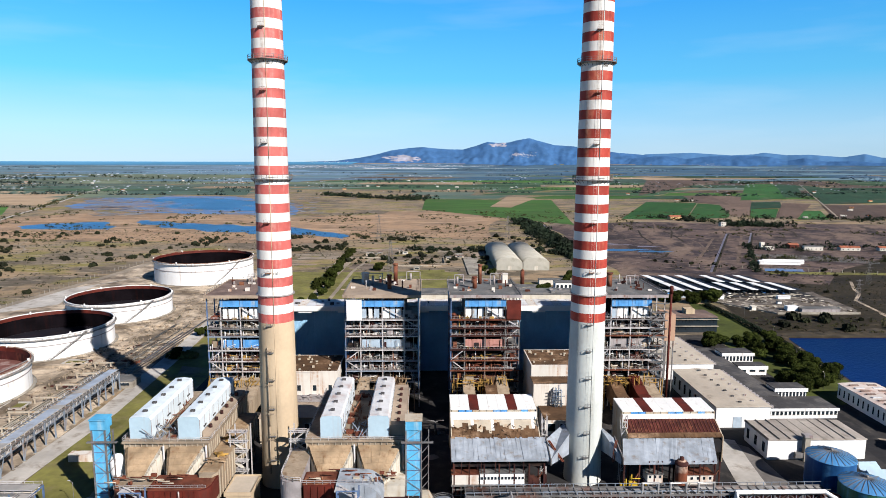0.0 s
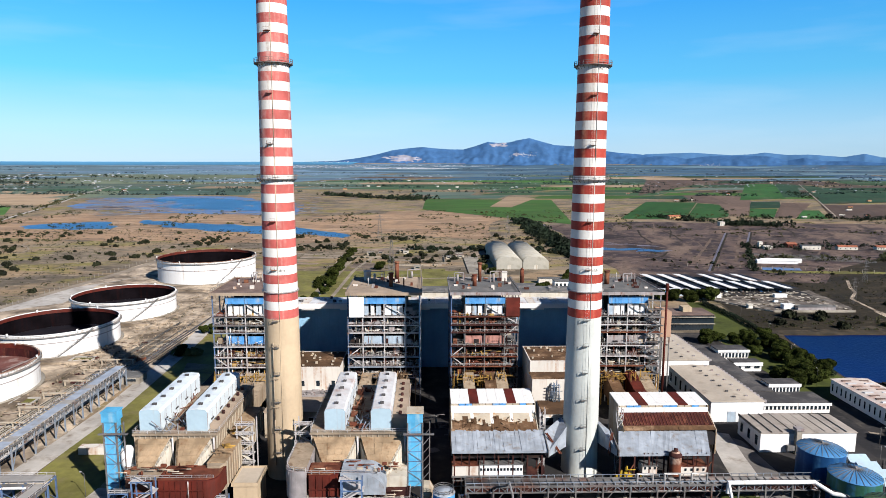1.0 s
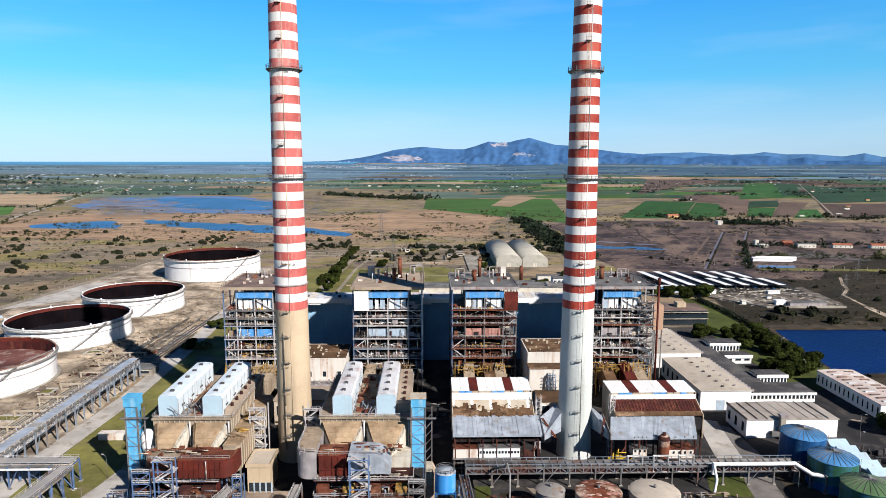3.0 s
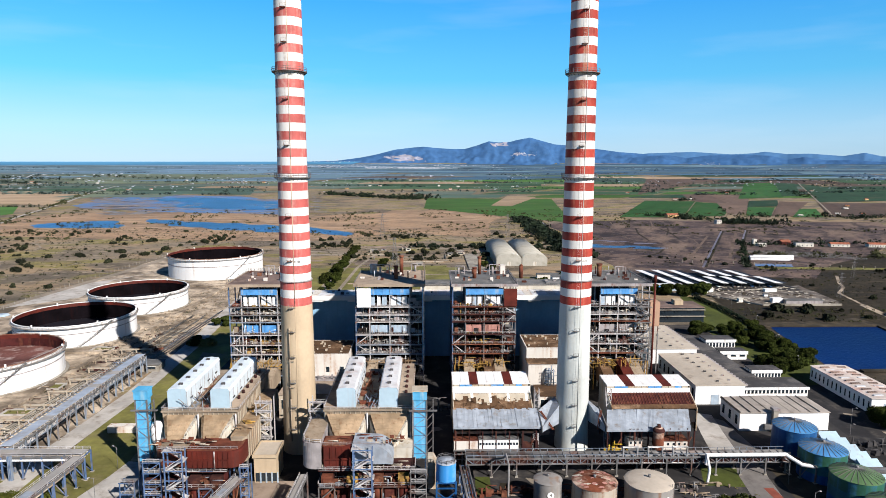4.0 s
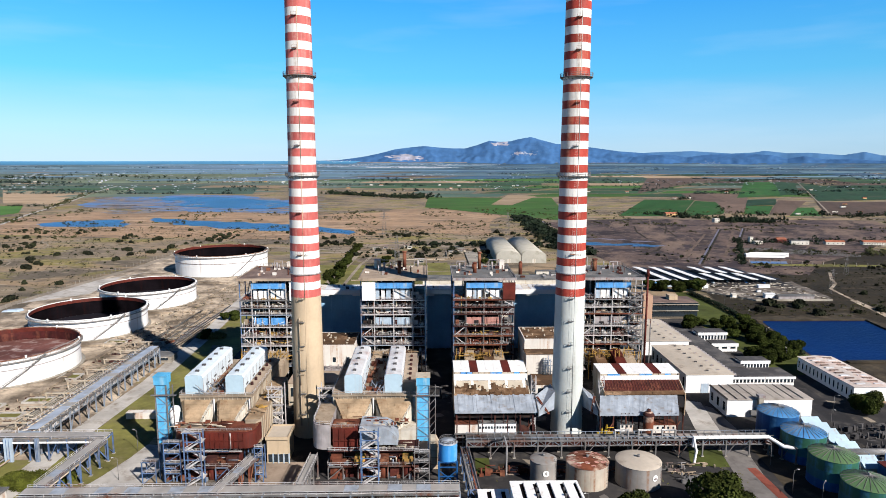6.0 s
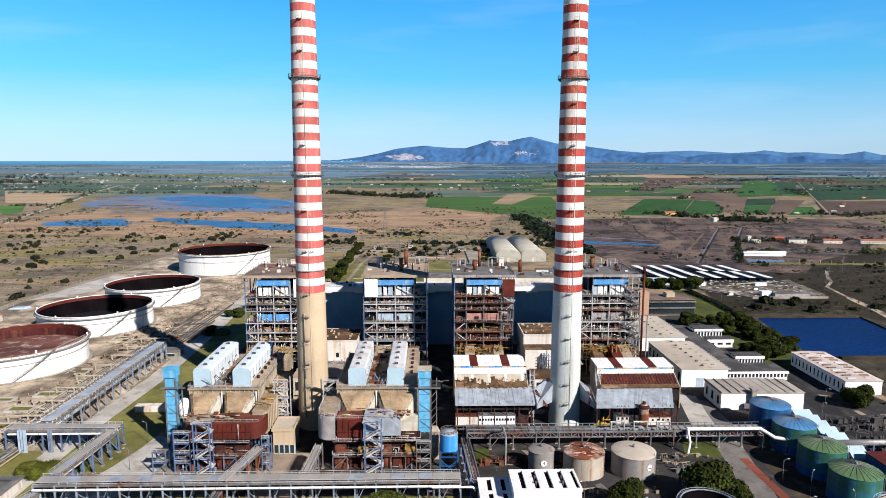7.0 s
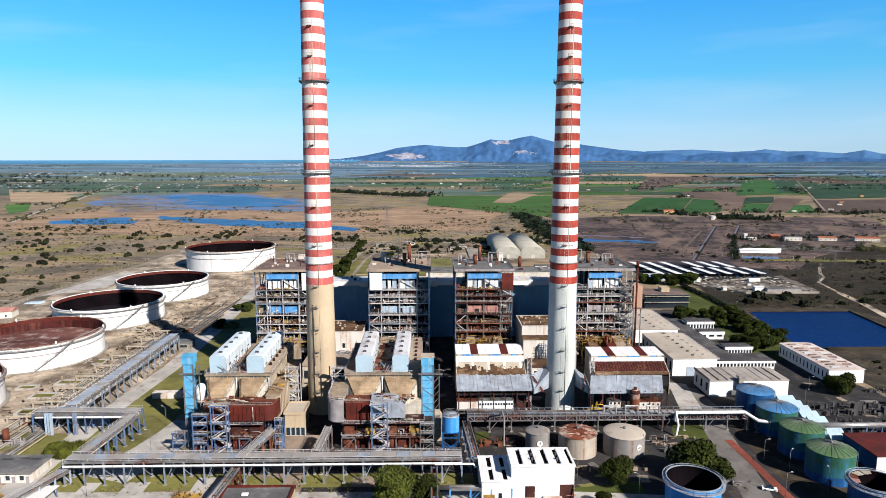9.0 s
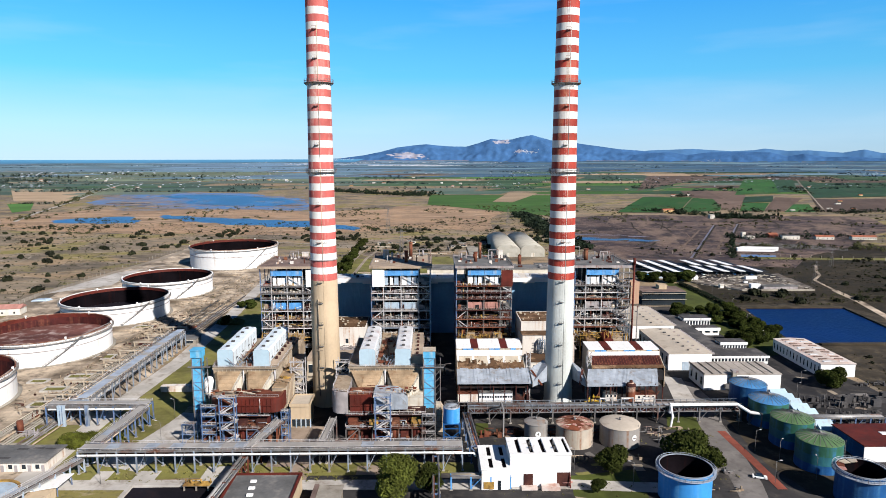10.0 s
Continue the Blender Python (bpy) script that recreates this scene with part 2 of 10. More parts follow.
M_pipe = material("silver_pipe_lagging", (0.50, 0.49, 0.48), 0.4, 0.4, var=0.2, big=0.3, stain=RUST, amt=0.3)
M_glass = material("dark_window_glass", (0.02, 0.03, 0.04), 0.12, var=0.2, bump=0.0, spec=0.6)
M_pv = material("solar_glass", (0.010, 0.011, 0.02), 0.6, var=0.2, bump=0.0, spec=0.12)
M_yard = material("grey_yard_paving", (0.035, 0.033, 0.034), 0.95, var=0.4, big=0.05, fine=0.5, stain=(0.09, 0.08, 0.07), amt=0.5)
M_asphalt = material("worn_asphalt", (0.024, 0.0235, 0.026), 0.95, var=0.3, big=0.05, fine=0.6, stain=(0.085, 0.078, 0.072), amt=0.4)
M_pale_road = material("dusty_concrete_road", (0.49, 0.465, 0.43), 0.95, var=0.2, big=0.05, fine=0.5, stain=(0.25, 0.21, 0.17), amt=0.45)
M_track = material("pale_dirt_track", (0.32, 0.27, 0.21), 0.95, var=0.25, big=0.05, fine=0.5)
M_dirt = material("dug_brown_earth", (0.33, 0.255, 0.185), 0.95, var=0.5, big=0.05, fine=0.6, stain=(0.10, 0.078, 0.058), amt=0.6, second=(0.50, 0.41, 0.31))
M_grass = material("rough_grass", (0.185, 0.175, 0.048), 0.95, var=0.35, big=0.05, fine=0.4, stain=(0.20, 0.17, 0.08), amt=0.5)
M_lawn = material("mown_grass", (0.066, 0.082, 0.014), 0.95, var=0.45, big=0.06, fine=0.4)
M_red_path = material("red_gravel_path", (0.27, 0.075, 0.05), 0.95, var=0.3, big=0.1, fine=0.5)
M_black_inner = material("near_black_fill", (0.006, 0.0045, 0.006), 0.95, var=0.4, big=0.1, stain=(0.018, 0.006, 0.006), amt=0.25, streak=True, spec=0.02)
# far woods carry haze as a blue tint in the base colour
M_hazy_green = material("slightly_haze_tinted_wood", (0.026, 0.046, 0.042), 0.95, var=0.4, big=0.01, fine=0.1, bump=0.0, spec=0.2)
M_hazy_wood = material("haze_tinted_far_wood", (0.022, 0.045, 0.062), 0.95, var=0.4, big=0.01, fine=0.1, bump=0.0, spec=0.2)
M_bark = material("tree_bark", (0.10, 0.075, 0.05), 0.95, var=0.3, big=1.0, fine=4.0)
M_leaf_olive = material("olive_pine_foliage", (0.088, 0.104, 0.018), 0.9, var=0.5, big=0.35, fine=1.4, bump=0.0, rnd=0.2, spec=0.1)
M_hedge_green = material("bright_bush_foliage", (0.105, 0.118, 0.018), 0.9, var=0.5, big=0.4, fine=1.4, bump=0.0, spec=0.1)
M_leaf = material("pine_foliage", (0.042, 0.055, 0.012), 0.9, var=0.45, big=0.5, fine=1.4, bump=0.0, rnd=0.3, spec=0.04)
M_leaf_mid = material("green_shrub_foliage", (0.040, 0.050, 0.011), 0.9, var=0.5, big=0.4, fine=1.4, bump=0.0, rnd=0.25, spec=0.05)
M_bush = material("dark_bush_foliage", (0.021, 0.025, 0.010), 0.95, var=0.5, big=0.03, fine=0.5, bump=0.0, spec=0.2)
M_soil_track = material("rutted_soil_track", (0.15, 0.105, 0.08), 0.95, var=0.4, big=0.05, fine=0.3)
M_cream_tank = material("rust_streaked_cream_tank", (0.46, 0.41, 0.34), 0.7, var=0.15, big=0.15, stain=(0.26, 0.11, 0.05), amt=0.5, streak=True)
M_rust_patchy = material("flaking_rusted_roof", (0.165, 0.050, 0.024), 0.85, var=0.4, big=0.25, stain=(0.62, 0.48, 0.38), amt=0.8)
M_scrub = material("olive_scrub_foliage", (0.055, 0.058, 0.022), 0.95, var=0.5, big=0.03, fine=0.4, bump=0.0, spec=0.2)
M_wood = material("dark_far_wood", (0.014, 0.025, 0.012), 0.95, var=0.5, big=0.02, fine=0.2, bump=0.0, spec=0.2)
M_terracotta = material("terracotta_roof", (0.36, 0.13, 0.075), 0.85, var=0.3, big=0.3, rnd=0.2)
M_plaster = material("pale_plaster", (0.70, 0.66, 0.58), 0.85, var=0.15, big=0.3, rnd=0.15)
M_plaster_warm = material("yellow_plaster", (0.62, 0.42, 0.20), 0.85, var=0.15, big=0.3)
M_dome = material("grey_membrane", (0.44, 0.42, 0.36), 0.8, var=0.12, big=0.05, stain=(0.3, 0.28, 0.22), amt=0.4)
M_yellow = material("yellow_paint", (0.55, 0.36, 0.03), 0.6, var=0.25, big=0.3, stain=RUST, amt=0.4)
# distant haze is mixed into the hills' base colours
M_mountain = material("haze_tinted_hills", (0.054, 0.140, 0.310), 1.0, var=0.22, big=0.012, fine=0.045, stain=(0.075, 0.150, 0.27), amt=0.35, bump=0.0, spec=0.0)
M_mountain_far = material("paler_haze_tinted_hills", (0.085, 0.20, 0.39), 1.0, var=0.12, big=0.006, fine=0.03, bump=0.0, spec=0.0)
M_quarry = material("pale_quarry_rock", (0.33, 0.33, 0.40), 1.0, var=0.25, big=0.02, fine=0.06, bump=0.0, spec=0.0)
# white walls dulled and blued by haze mixed into the colour
M_town = material("haze_tinted_town_walls", (0.50, 0.53, 0.60), 0.9, var=0.3, big=0.05, bump=0.0)


def water(name, col, rough, wave):
    m = material(name, col, rough, var=0.25, big=0.01, fine=0.05, bump=0.0, spec=0.5)
    t = m.node_tree
    b = t.nodes["Principled BSDF"]
    nn = t.nodes.new("ShaderNodeTexNoise")
    nn.inputs["Scale"].default_value, nn.inputs["Detail"].default_value = wave, 4
    bp = t.nodes.new("ShaderNodeBump")
    bp.inputs["Strength"].default_value, bp.inputs["Distance"].default_value = 0.6, 0.4
    tx = t.nodes.new("ShaderNodeTexCoord")
    t.links.new(tx.outputs["Object"], nn.inputs["Vector"])
    t.links.new(nn.outputs[0], bp.inputs["Height"])
    t.links.new(bp.outputs[0], b.inputs["Normal"])
    return m


M_lake = water("wind_ruffled_lake", (0.026, 0.10, 0.26), 0.35, 0.3)
M_pond = water("deep_blue_basin_water", (0.0015, 0.019, 0.118), 0.45, 0.5)
M_pond.node_tree.nodes["Principled BSDF"].inputs["Specular IOR Level"].default_value = 0.1
M_sea = material("sea_water", (0.07, 0.215, 0.37), 0.9, var=0.1, big=0.002, fine=0.01, bump=0.0, spec=0.05)


def land_material(name, base, layers, turn=0.0):
    """Open land: drifts of colour laid over one another, mottled and speckled at several scales.
    Layers: scale, detail, from, to, colour, strength, stretch along the turned axis."""
    m = bpy.data.materials.new(name)
    m.use_nodes = True
    t = m.node_tree
    b = t.nodes["Principled BSDF"]
    b.inputs["Roughness"].default_value, b.inputs["Specular IOR Level"].default_value = 0.97, 0.12
    tx = t.nodes.new("ShaderNodeTexCoord")
    out = None
    for k, (scale, detail, lo, hi, col, amount, stretch) in enumerate(layers):
        nn = t.nodes.new("ShaderNodeTexNoise")
        nn.inputs["Scale"].default_value, nn.inputs["Detail"].default_value, nn.inputs["Roughness"].default_value = scale, detail, 0.62
        mp_ = t.nodes.new("ShaderNodeMapping")
        mp_.vector_type = "TEXTURE"
        mp_.inputs["Location"].default_value = (k * 37.0, k * 91.0, 0)
        mp_.inputs["Rotation"].default_value = (0, 0, radians(turn))
        mp_.inputs["Scale"].default_value = (1, stretch, 1)
        t.links.new(tx.outputs["Object"], mp_.inputs[0])
        t.links.new(mp_.outputs[0], nn.inputs["Vector"])
        r = t.nodes.new("ShaderNodeMapRange")
        r.inputs["From Min"].default_value, r.inputs["From Max"].default_value = lo, hi
        r.inputs["To Max"].default_value = amount
        t.links.new(nn.outputs[0], r.inputs["Value"])
        x = t.nodes.new("ShaderNodeMix")
        x.data_type = "RGBA"
        x.inputs[7].default_value = (*(v * 0.685 for v in col), 1)
        t.links.new(r.outputs[0], x.inputs[0])
        if out is None:
            x.inputs[6].default_value = (*(v * 0.685 for v in base), 1)
        else:
            t.links.new(out, x.inputs[6])
        out = x.outputs[2]
    t.links.new(out, b.inputs["Base Color"])
    return m


M_ground = land_material("scrubland", (0.195, 0.158, 0.122), [
    (0.0035, 4, 0.44, 0.58, (0.27, 0.215, 0.15), 0.9, 0.7), (0.005, 5, 0.47, 0.57, (0.115, 0.095, 0.075), 0.85, 0.6), (0.010, 6, 0.49, 0.58, (0.33, 0.235, 0.145), 0.85, 0.45),
    (0.012, 7, 0.52, 0.60, (0.225, 0.195, 0.055), 0.85, 0.6), (0.024, 8, 0.53, 0.62, (0.088, 0.075, 0.056), 0.75, 0.45),
    (0.04, 8, 0.57, 0.64, (0.42, 0.34, 0.25), 0.7, 0.35), (0.10, 8, 0.53, 0.66, (0.06, 0.052, 0.034), 0.5, 0.6),
    (0.35, 6, 0.56, 0.70, (0.30, 0.245, 0.17), 0.45, 1.0), (0.6, 5, 0.55, 0.68, (0.055, 0.05, 0.03), 0.45, 1.0)])
M_soil = land_material("bare_marsh_soil", (0.098, 0.070, 0.064), [
    (0.006, 5, 0.43, 0.56, (0.145, 0.102, 0.086), 0.9, 0.5), (0.012, 7, 0.46, 0.55, (0.040, 0.032, 0.038), 0.9, 0.4),
    (0.018, 7, 0.52, 0.60, (0.21, 0.150, 0.115), 0.8, 2.6), (0.03, 8, 0.52, 0.60, (0.030, 0.024, 0.025), 0.85, 2.6),
    (0.07, 8, 0.55, 0.62, (0.25, 0.185, 0.15), 0.65, 0.4), (0.25, 6, 0.54, 0.65, (0.032, 0.026, 0.026), 0.6, 0.7)], 155)
M_dark_scrub = land_material("dark_brown_scrub", (0.034, 0.027, 0.017), [
    (0.012, 6, 0.46, 0.60, (0.020, 0.0165, 0.013), 0.85, 0.5), (0.03, 7, 0.56, 0.64, (0.085, 0.066, 0.042), 0.7, 0.4),
    (0.06, 8, 0.54, 0.62, (0.018, 0.016, 0.010), 0.8, 0.5), (0.3, 6, 0.55, 0.68, (0.085, 0.070, 0.040), 0.6, 1.0), (0.5, 5, 0.52, 0.64, (0.013, 0.014, 0.009), 0.6, 1.0)])
M_reed = land_material("tan_reed_bed", (0.37, 0.245, 0.155), [
    (0.007, 6, 0.45, 0.56, (0.25, 0.17, 0.115), 0.85, 0.4), (0.016, 7, 0.53, 0.62, (0.46, 0.33, 0.22), 0.75, 0.35),
    (0.03, 8, 0.54, 0.62, (0.14, 0.115, 0.09), 0.8, 0.3), (0.12, 7, 0.55, 0.66, (0.11, 0.085, 0.055), 0.5, 0.5)])
M_reedy = land_material("reedy_shallow_water", (0.085, 0.20, 0.42), [
    (0.004, 4, 0.50, 0.58, (0.19, 0.19, 0.235), 0.9, 0.8), (0.010, 7, 0.50, 0.58, (0.145, 0.155, 0.20), 0.85, 0.35), (0.03, 8, 0.54, 0.62, (0.25, 0.23, 0.22), 0.7, 0.35), (0.06, 7, 0.58, 0.64, (0.05, 0.12, 0.30), 0.7, 0.3)])


def crop(name, col, turn=62, rows=0.5, rnd=0.2):
    """A field: tone drifting over it, drawn into furrows and tramlines along its rows."""
    dark, light, bare = tuple(v * 0.62 for v in col), tuple(v * 1.35 for v in col), tuple(0.6 * v + 0.4 * w for v, w in zip(col, (0.17, 0.12, 0.085)))
    m = land_material(name, col, [(0.004, 4, 0.42, 0.60, dark, 0.55, 1.0), (0.010, 6, 0.50, 0.62, light, 0.5, 3.0), (0.016, 7, 0.55, 0.62, bare, 0.6, 2.0),
                                  (0.05, 5, 0.52, 0.64, dark, rows, 12.0), (0.12, 6, 0.55, 0.66, light, 0.35, 6.0)], turn - 90)
    t = m.node_tree
    b = t.nodes["Principled BSDF"]
    src = b.inputs["Base Color"].links[0].from_socket
    oi = t.nodes.new("ShaderNodeObjectInfo")
    rr = t.nodes.new("ShaderNodeMapRange")
    rr.inputs["To Min"].default_value, rr.inputs["To Max"].default_value = 1 - rnd, 1 + rnd
    t.links.new(oi.outputs["Random"], rr.inputs["Value"])
    x = t.nodes.new("ShaderNodeVectorMath")
    x.operation = "SCALE"
    t.links.new(src, x.inputs[0])
    t.links.new(rr.outputs[0], x.inputs["Scale"])
    t.links.new(x.outputs[0], b.inputs["Base Color"])
    return m


FIELD = {
    # darker copies for the right: the view's dimmer side is put into colour
    "deep": crop("deep_green_crop", (0.030, 0.072, 0.040)),
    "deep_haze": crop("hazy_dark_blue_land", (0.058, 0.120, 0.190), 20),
    "dgreen": crop("shaded_green_crop", (0.034, 0.105, 0.028)),
    "dtan": crop("shaded_stubble", (0.155, 0.108, 0.085)),
    "green": crop("green_crop", (0.066, 0.150, 0.034), 20),
    "dark": crop("dark_green_crop", (0.052, 0.105, 0.056), 20),
    "tan": crop("tan_stubble", (0.36, 0.265, 0.175), 20),
    "brown": crop("ploughed_brown_earth", (0.110, 0.078, 0.064)),
    "sage": crop("sage_green_fallow", (0.118, 0.158, 0.132), 20, 0.4, 0.25),
    "moss": crop("dull_moss_green_crop", (0.072, 0.118, 0.092), 20, 0.4, 0.25),
    "grey": crop("grey_green_fallow", (0.155, 0.19, 0.13), 20),
    # far land: the blue veil of haze sits in these base colours
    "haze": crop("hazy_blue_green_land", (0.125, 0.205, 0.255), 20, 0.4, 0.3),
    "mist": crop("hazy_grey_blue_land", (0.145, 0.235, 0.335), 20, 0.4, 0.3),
}


# ---- mesh building ----


class Build:
    """Collects faces of one mesh in world metres."""

    def __init__(self):
        self.v, self.f, self.s = [], [], []

    def add(self, pts, faces, smooth=False):
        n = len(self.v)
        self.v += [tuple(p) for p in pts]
        self.f += [tuple(n + i for i in f) for f in faces]
        self.s += [smooth] * len(faces)
        return self

    def hexa(self, lo, hi):
        """Solid between a lower and an upper ring of four points (counter-clockwise from above)."""
        return self.add([*lo, *hi], [(3, 2, 1, 0), (4, 5, 6, 7), (0, 1, 5, 4), (1, 2, 6, 5), (2, 3, 7, 6), (3, 0, 4, 7)])

    def box(self, x0, y0, z0, x1, y1, z1):
        lo = [(x0, y0, z0), (x1, y0, z0), (x1, y1, z0), (x0, y1, z0)]
        return self.hexa(lo, [(x, y, z1) for x, y, _ in lo])

    def prism(self, pts, z0, z1):
        n = len(pts)
        return self.add([(x, y, z0) for x, y in pts] + [(x, y, z1) for x, y in pts],
                        [tuple(reversed(range(n))), tuple(range(n, 2 * n))] + [(i, (i + 1) % n, n + (i + 1) % n, n + i) for i in range(n)])

    def extrude_x(self, prof, x0, x1):
        """A closed profile of (y, z), counter-clockwise seen from +x, drawn out along x."""
        n = len(prof)
        return self.add([(x0, y, z) for y, z in prof] + [(x1, y, z) for y, z in prof],
                        [tuple(reversed(range(n))), tuple(range(n, 2 * n))] + [(i, (i + 1) % n, n + (i + 1) % n, n + i) for i in range(n)])

    def extrude_y(self, prof, y0, y1):
        n = len(prof)
        return self.add([(x, y0, z) for x, z in prof] + [(x, y1, z) for x, z in prof],
                        [tuple(range(n)), tuple(reversed(range(n, 2 * n)))] + [((i + 1) % n, i, n + i, n + (i + 1) % n) for i in range(n)])

    def tube(self, p, q, r, n=8, r2=None, caps=True):
        p, q = Vector(p), Vector(q)
        d = (q - p).normalized()
        a = d.orthogonal().normalized()
        b = d.cross(a)
        r2 = r if r2 is None else r2
        ring = [a * math.cos(2 * math.pi * i / n) + b * math.sin(2 * math.pi * i / n) for i in range(n)]
        k = len(self.v)
        self.add([p + e * r for e in ring] + [q + e * r2 for e in ring], [(i, (i + 1) % n, n + (i + 1) % n, n + i) for i in range(n)], True)
        if caps:
            for base, order in ((k, range(n - 1, -1, -1)), (k + n, range(n))):
                self.f.append(tuple(base + i for i in order))
                self.s.append(False)
        return self

    def pipe(self, pts, r, n=8):
        """One continuous tube through the points, mitred at the bends."""
        pts = [Vector(p) for p in pts]
        dirs = [(q - p).normalized() for p, q in zip(pts, pts[1:])]
        side = dirs[0].orthogonal().normalized()
        vs, fs = [], []
        for i, p in enumerate(pts):
            d, e = dirs[max(0, i - 1)], dirs[min(i, len(dirs) - 1)]
            t = (d + e).normalized()
            side = (side - d * side.dot(d)).normalized()
            up_ = d.cross(side)
            for k in range(n):
                a = 2 * math.pi * k / n
                w = side * (r * math.cos(a)) + up_ * (r * math.sin(a))
                vs.append(p + w - d * (w.dot(t) / max(0.3, d.dot(t))))
            side = (side - e * side.dot(e)).normalized() if abs(side.dot(e)) < 0.99 else e.orthogonal().normalized()
            if i:
                fs += [((i - 1) * n + k, (i - 1) * n + (k + 1) % n, i * n + (k + 1) % n, i * n + k) for k in range(n)]
        fs += [tuple(range(n - 1, -1, -1)), tuple(range((len(pts) - 1) * n, len(pts) * n))]
        return self.add(vs, fs)

    def beam(self, p, q, w, h=None):
        p, q = Vector(p), Vector(q)
        d = (q - p).normalized()
        side = d.cross(Vector((0, 0, 1)))
        side = Vector((1, 0, 0)) if side.length < 0.01 else side.normalized()
        up = side.cross(d)
        a, b = side * w / 2, up * (h or w) / 2
        return self.hexa([p - a - b, p + a - b, q + a - b, q - a - b], [p - a + b, p + a + b, q + a + b, q - a + b])

    def lathe(self, prof, cx, cy, n=48, smooth=True, start=0.0, sweep=2 * math.pi):
        """Turns a profile of (radius, z) about the upright axis at cx, cy."""
        full = abs(sweep - 2 * math.pi) < 1e-6
        m = n if full else n + 1
        pts = [(cx + r * math.cos(start + sweep * i / n), cy + r * math.sin(start + sweep * i / n), z) for r, z in prof for i in range(m)]
        faces = []
        for j in range(len(prof) - 1):
            for i in range(n):
                i2 = (i + 1) % m
                faces.append((j * m + i, j * m + i2, (j + 1) * m + i2, (j + 1) * m + i))
        return self.add(pts, faces, smooth)

    def railing(self, pts, h=1.1, step=2.0, r=0.05, closed=False):
        pts = [Vector(p) for p in pts]
        for p, q in zip(pts, pts[1:] + ([pts[0]] if closed else [])):
            for k in (0.5, 1.0):
                self.beam(p + Vector((0, 0, h * k)), q + Vector((0, 0, h * k)), r * 2)
            n = max(1, round((q - p).length / step))
            for i in range(n + 1):
                c = p.lerp(q, i / n)
                self.beam(c, c + Vector((0, 0, h)), r * 2)
        return self

    def mesh(self, name, mat, base=(0, 0, 0)):
        me = bpy.data.meshes.new(name)
        me.from_pydata([(x - base[0], y - base[1], z - base[2]) for x, y, z in self.v], [], self.f)
        me.polygons.foreach_set("use_smooth", self.s)
        me.materials.append(mat)
        me.update()
        return me


def root_of(ob):
    while ob.parent:
        ob = ob.parent
    return ob


def part(name, build, mat, parent, label="", kind=""):
    """One mesh under a thing or under one of its parts; build is in world metres."""
    ob = new(name, build.mesh(name, mat, root_of(parent).location))
    ob.parent = parent
    return tagged(ob, label, kind=kind)


def thing(name, at, label, category, group="", kind=""):
    """An Empty at the base of a thing that carries its parts."""
    ob = new(name)
    ob.location, ob.empty_display_size = at, 1.0
    return tagged(ob, label, category, group, kind)


def single(name, build, mat, label, category, group="", kind="", at=None):
    base = at or (0, 0, 0)
    ob = new(name, build.mesh(name, mat, base))
    ob.location = base
    return tagged(ob, label, category, group, kind)


# ---- land ----
R0, RL = 2000.0, 2600.0


def far(x, y, lift=0.0):
    """Land past two kilometres is drawn in and raised towards the eye's level, so that it reaches the horizon."""
    r = math.hypot(x, y)
    if r <= R0:
        return (x, y, lift)
    q = R0 + RL * (1 - math.exp(-(r - R0) / RL))
    return (x * q / r, y * q / r, 100 * (1 - q / r) + lift)


def ground_sheet():
    b = Build()
    rings = [0, 60, 120, 200, 300] + list(range(400, 2000, 100))
    rings += [2000 * 1.028 ** k for k in range(81)]
    n = 200
    b.v.append((0, 0, 0))
    for r in rings[1:]:
        for i in range(n):
            a = 2 * math.pi * i / n
            b.v.append(far(r * math.sin(a), r * math.cos(a)))
    for i in range(n):
        b.f.append((0, 1 + (i + 1) % n, 1 + i))
    for j in range(len(rings) - 2):
        for i in range(n):
            a, c = 1 + j * n + i, 1 + j * n + (i + 1) % n
            b.f.append((a, c, c + n, a + n))
    b.s = [True] * len(b.f)
    single("ground", b, M_ground, "brown and olive scrubland plain reaching the horizon", "ground", kind="structure")


ground_sheet()


def sheet(name, corners, mat, lift, label, category, nx=6, ny=8, rise=0.0):
    """A four-cornered sheet of land (near left, near right, far right, far left)."""
    a, b_, c, d = [Vector((*p, 0)) for p in corners]
    b = Build()
    for j in range(ny + 1):
        for i in range(nx + 1):
            p = a.lerp(b_, i / nx).lerp(d.lerp(c, i / nx), j / ny)
            b.v.append(far(p.x, p.y, lift + rise * j / ny))
    b.f = [(j * (nx + 1) + i, j * (nx + 1) + i + 1, (j + 1) * (nx + 1) + i + 1, (j + 1) * (nx + 1) + i) for j in range(ny) for i in range(nx)]
    b.s = [True] * len(b.f)
    return single(name, b, mat, label, category, kind="structure")


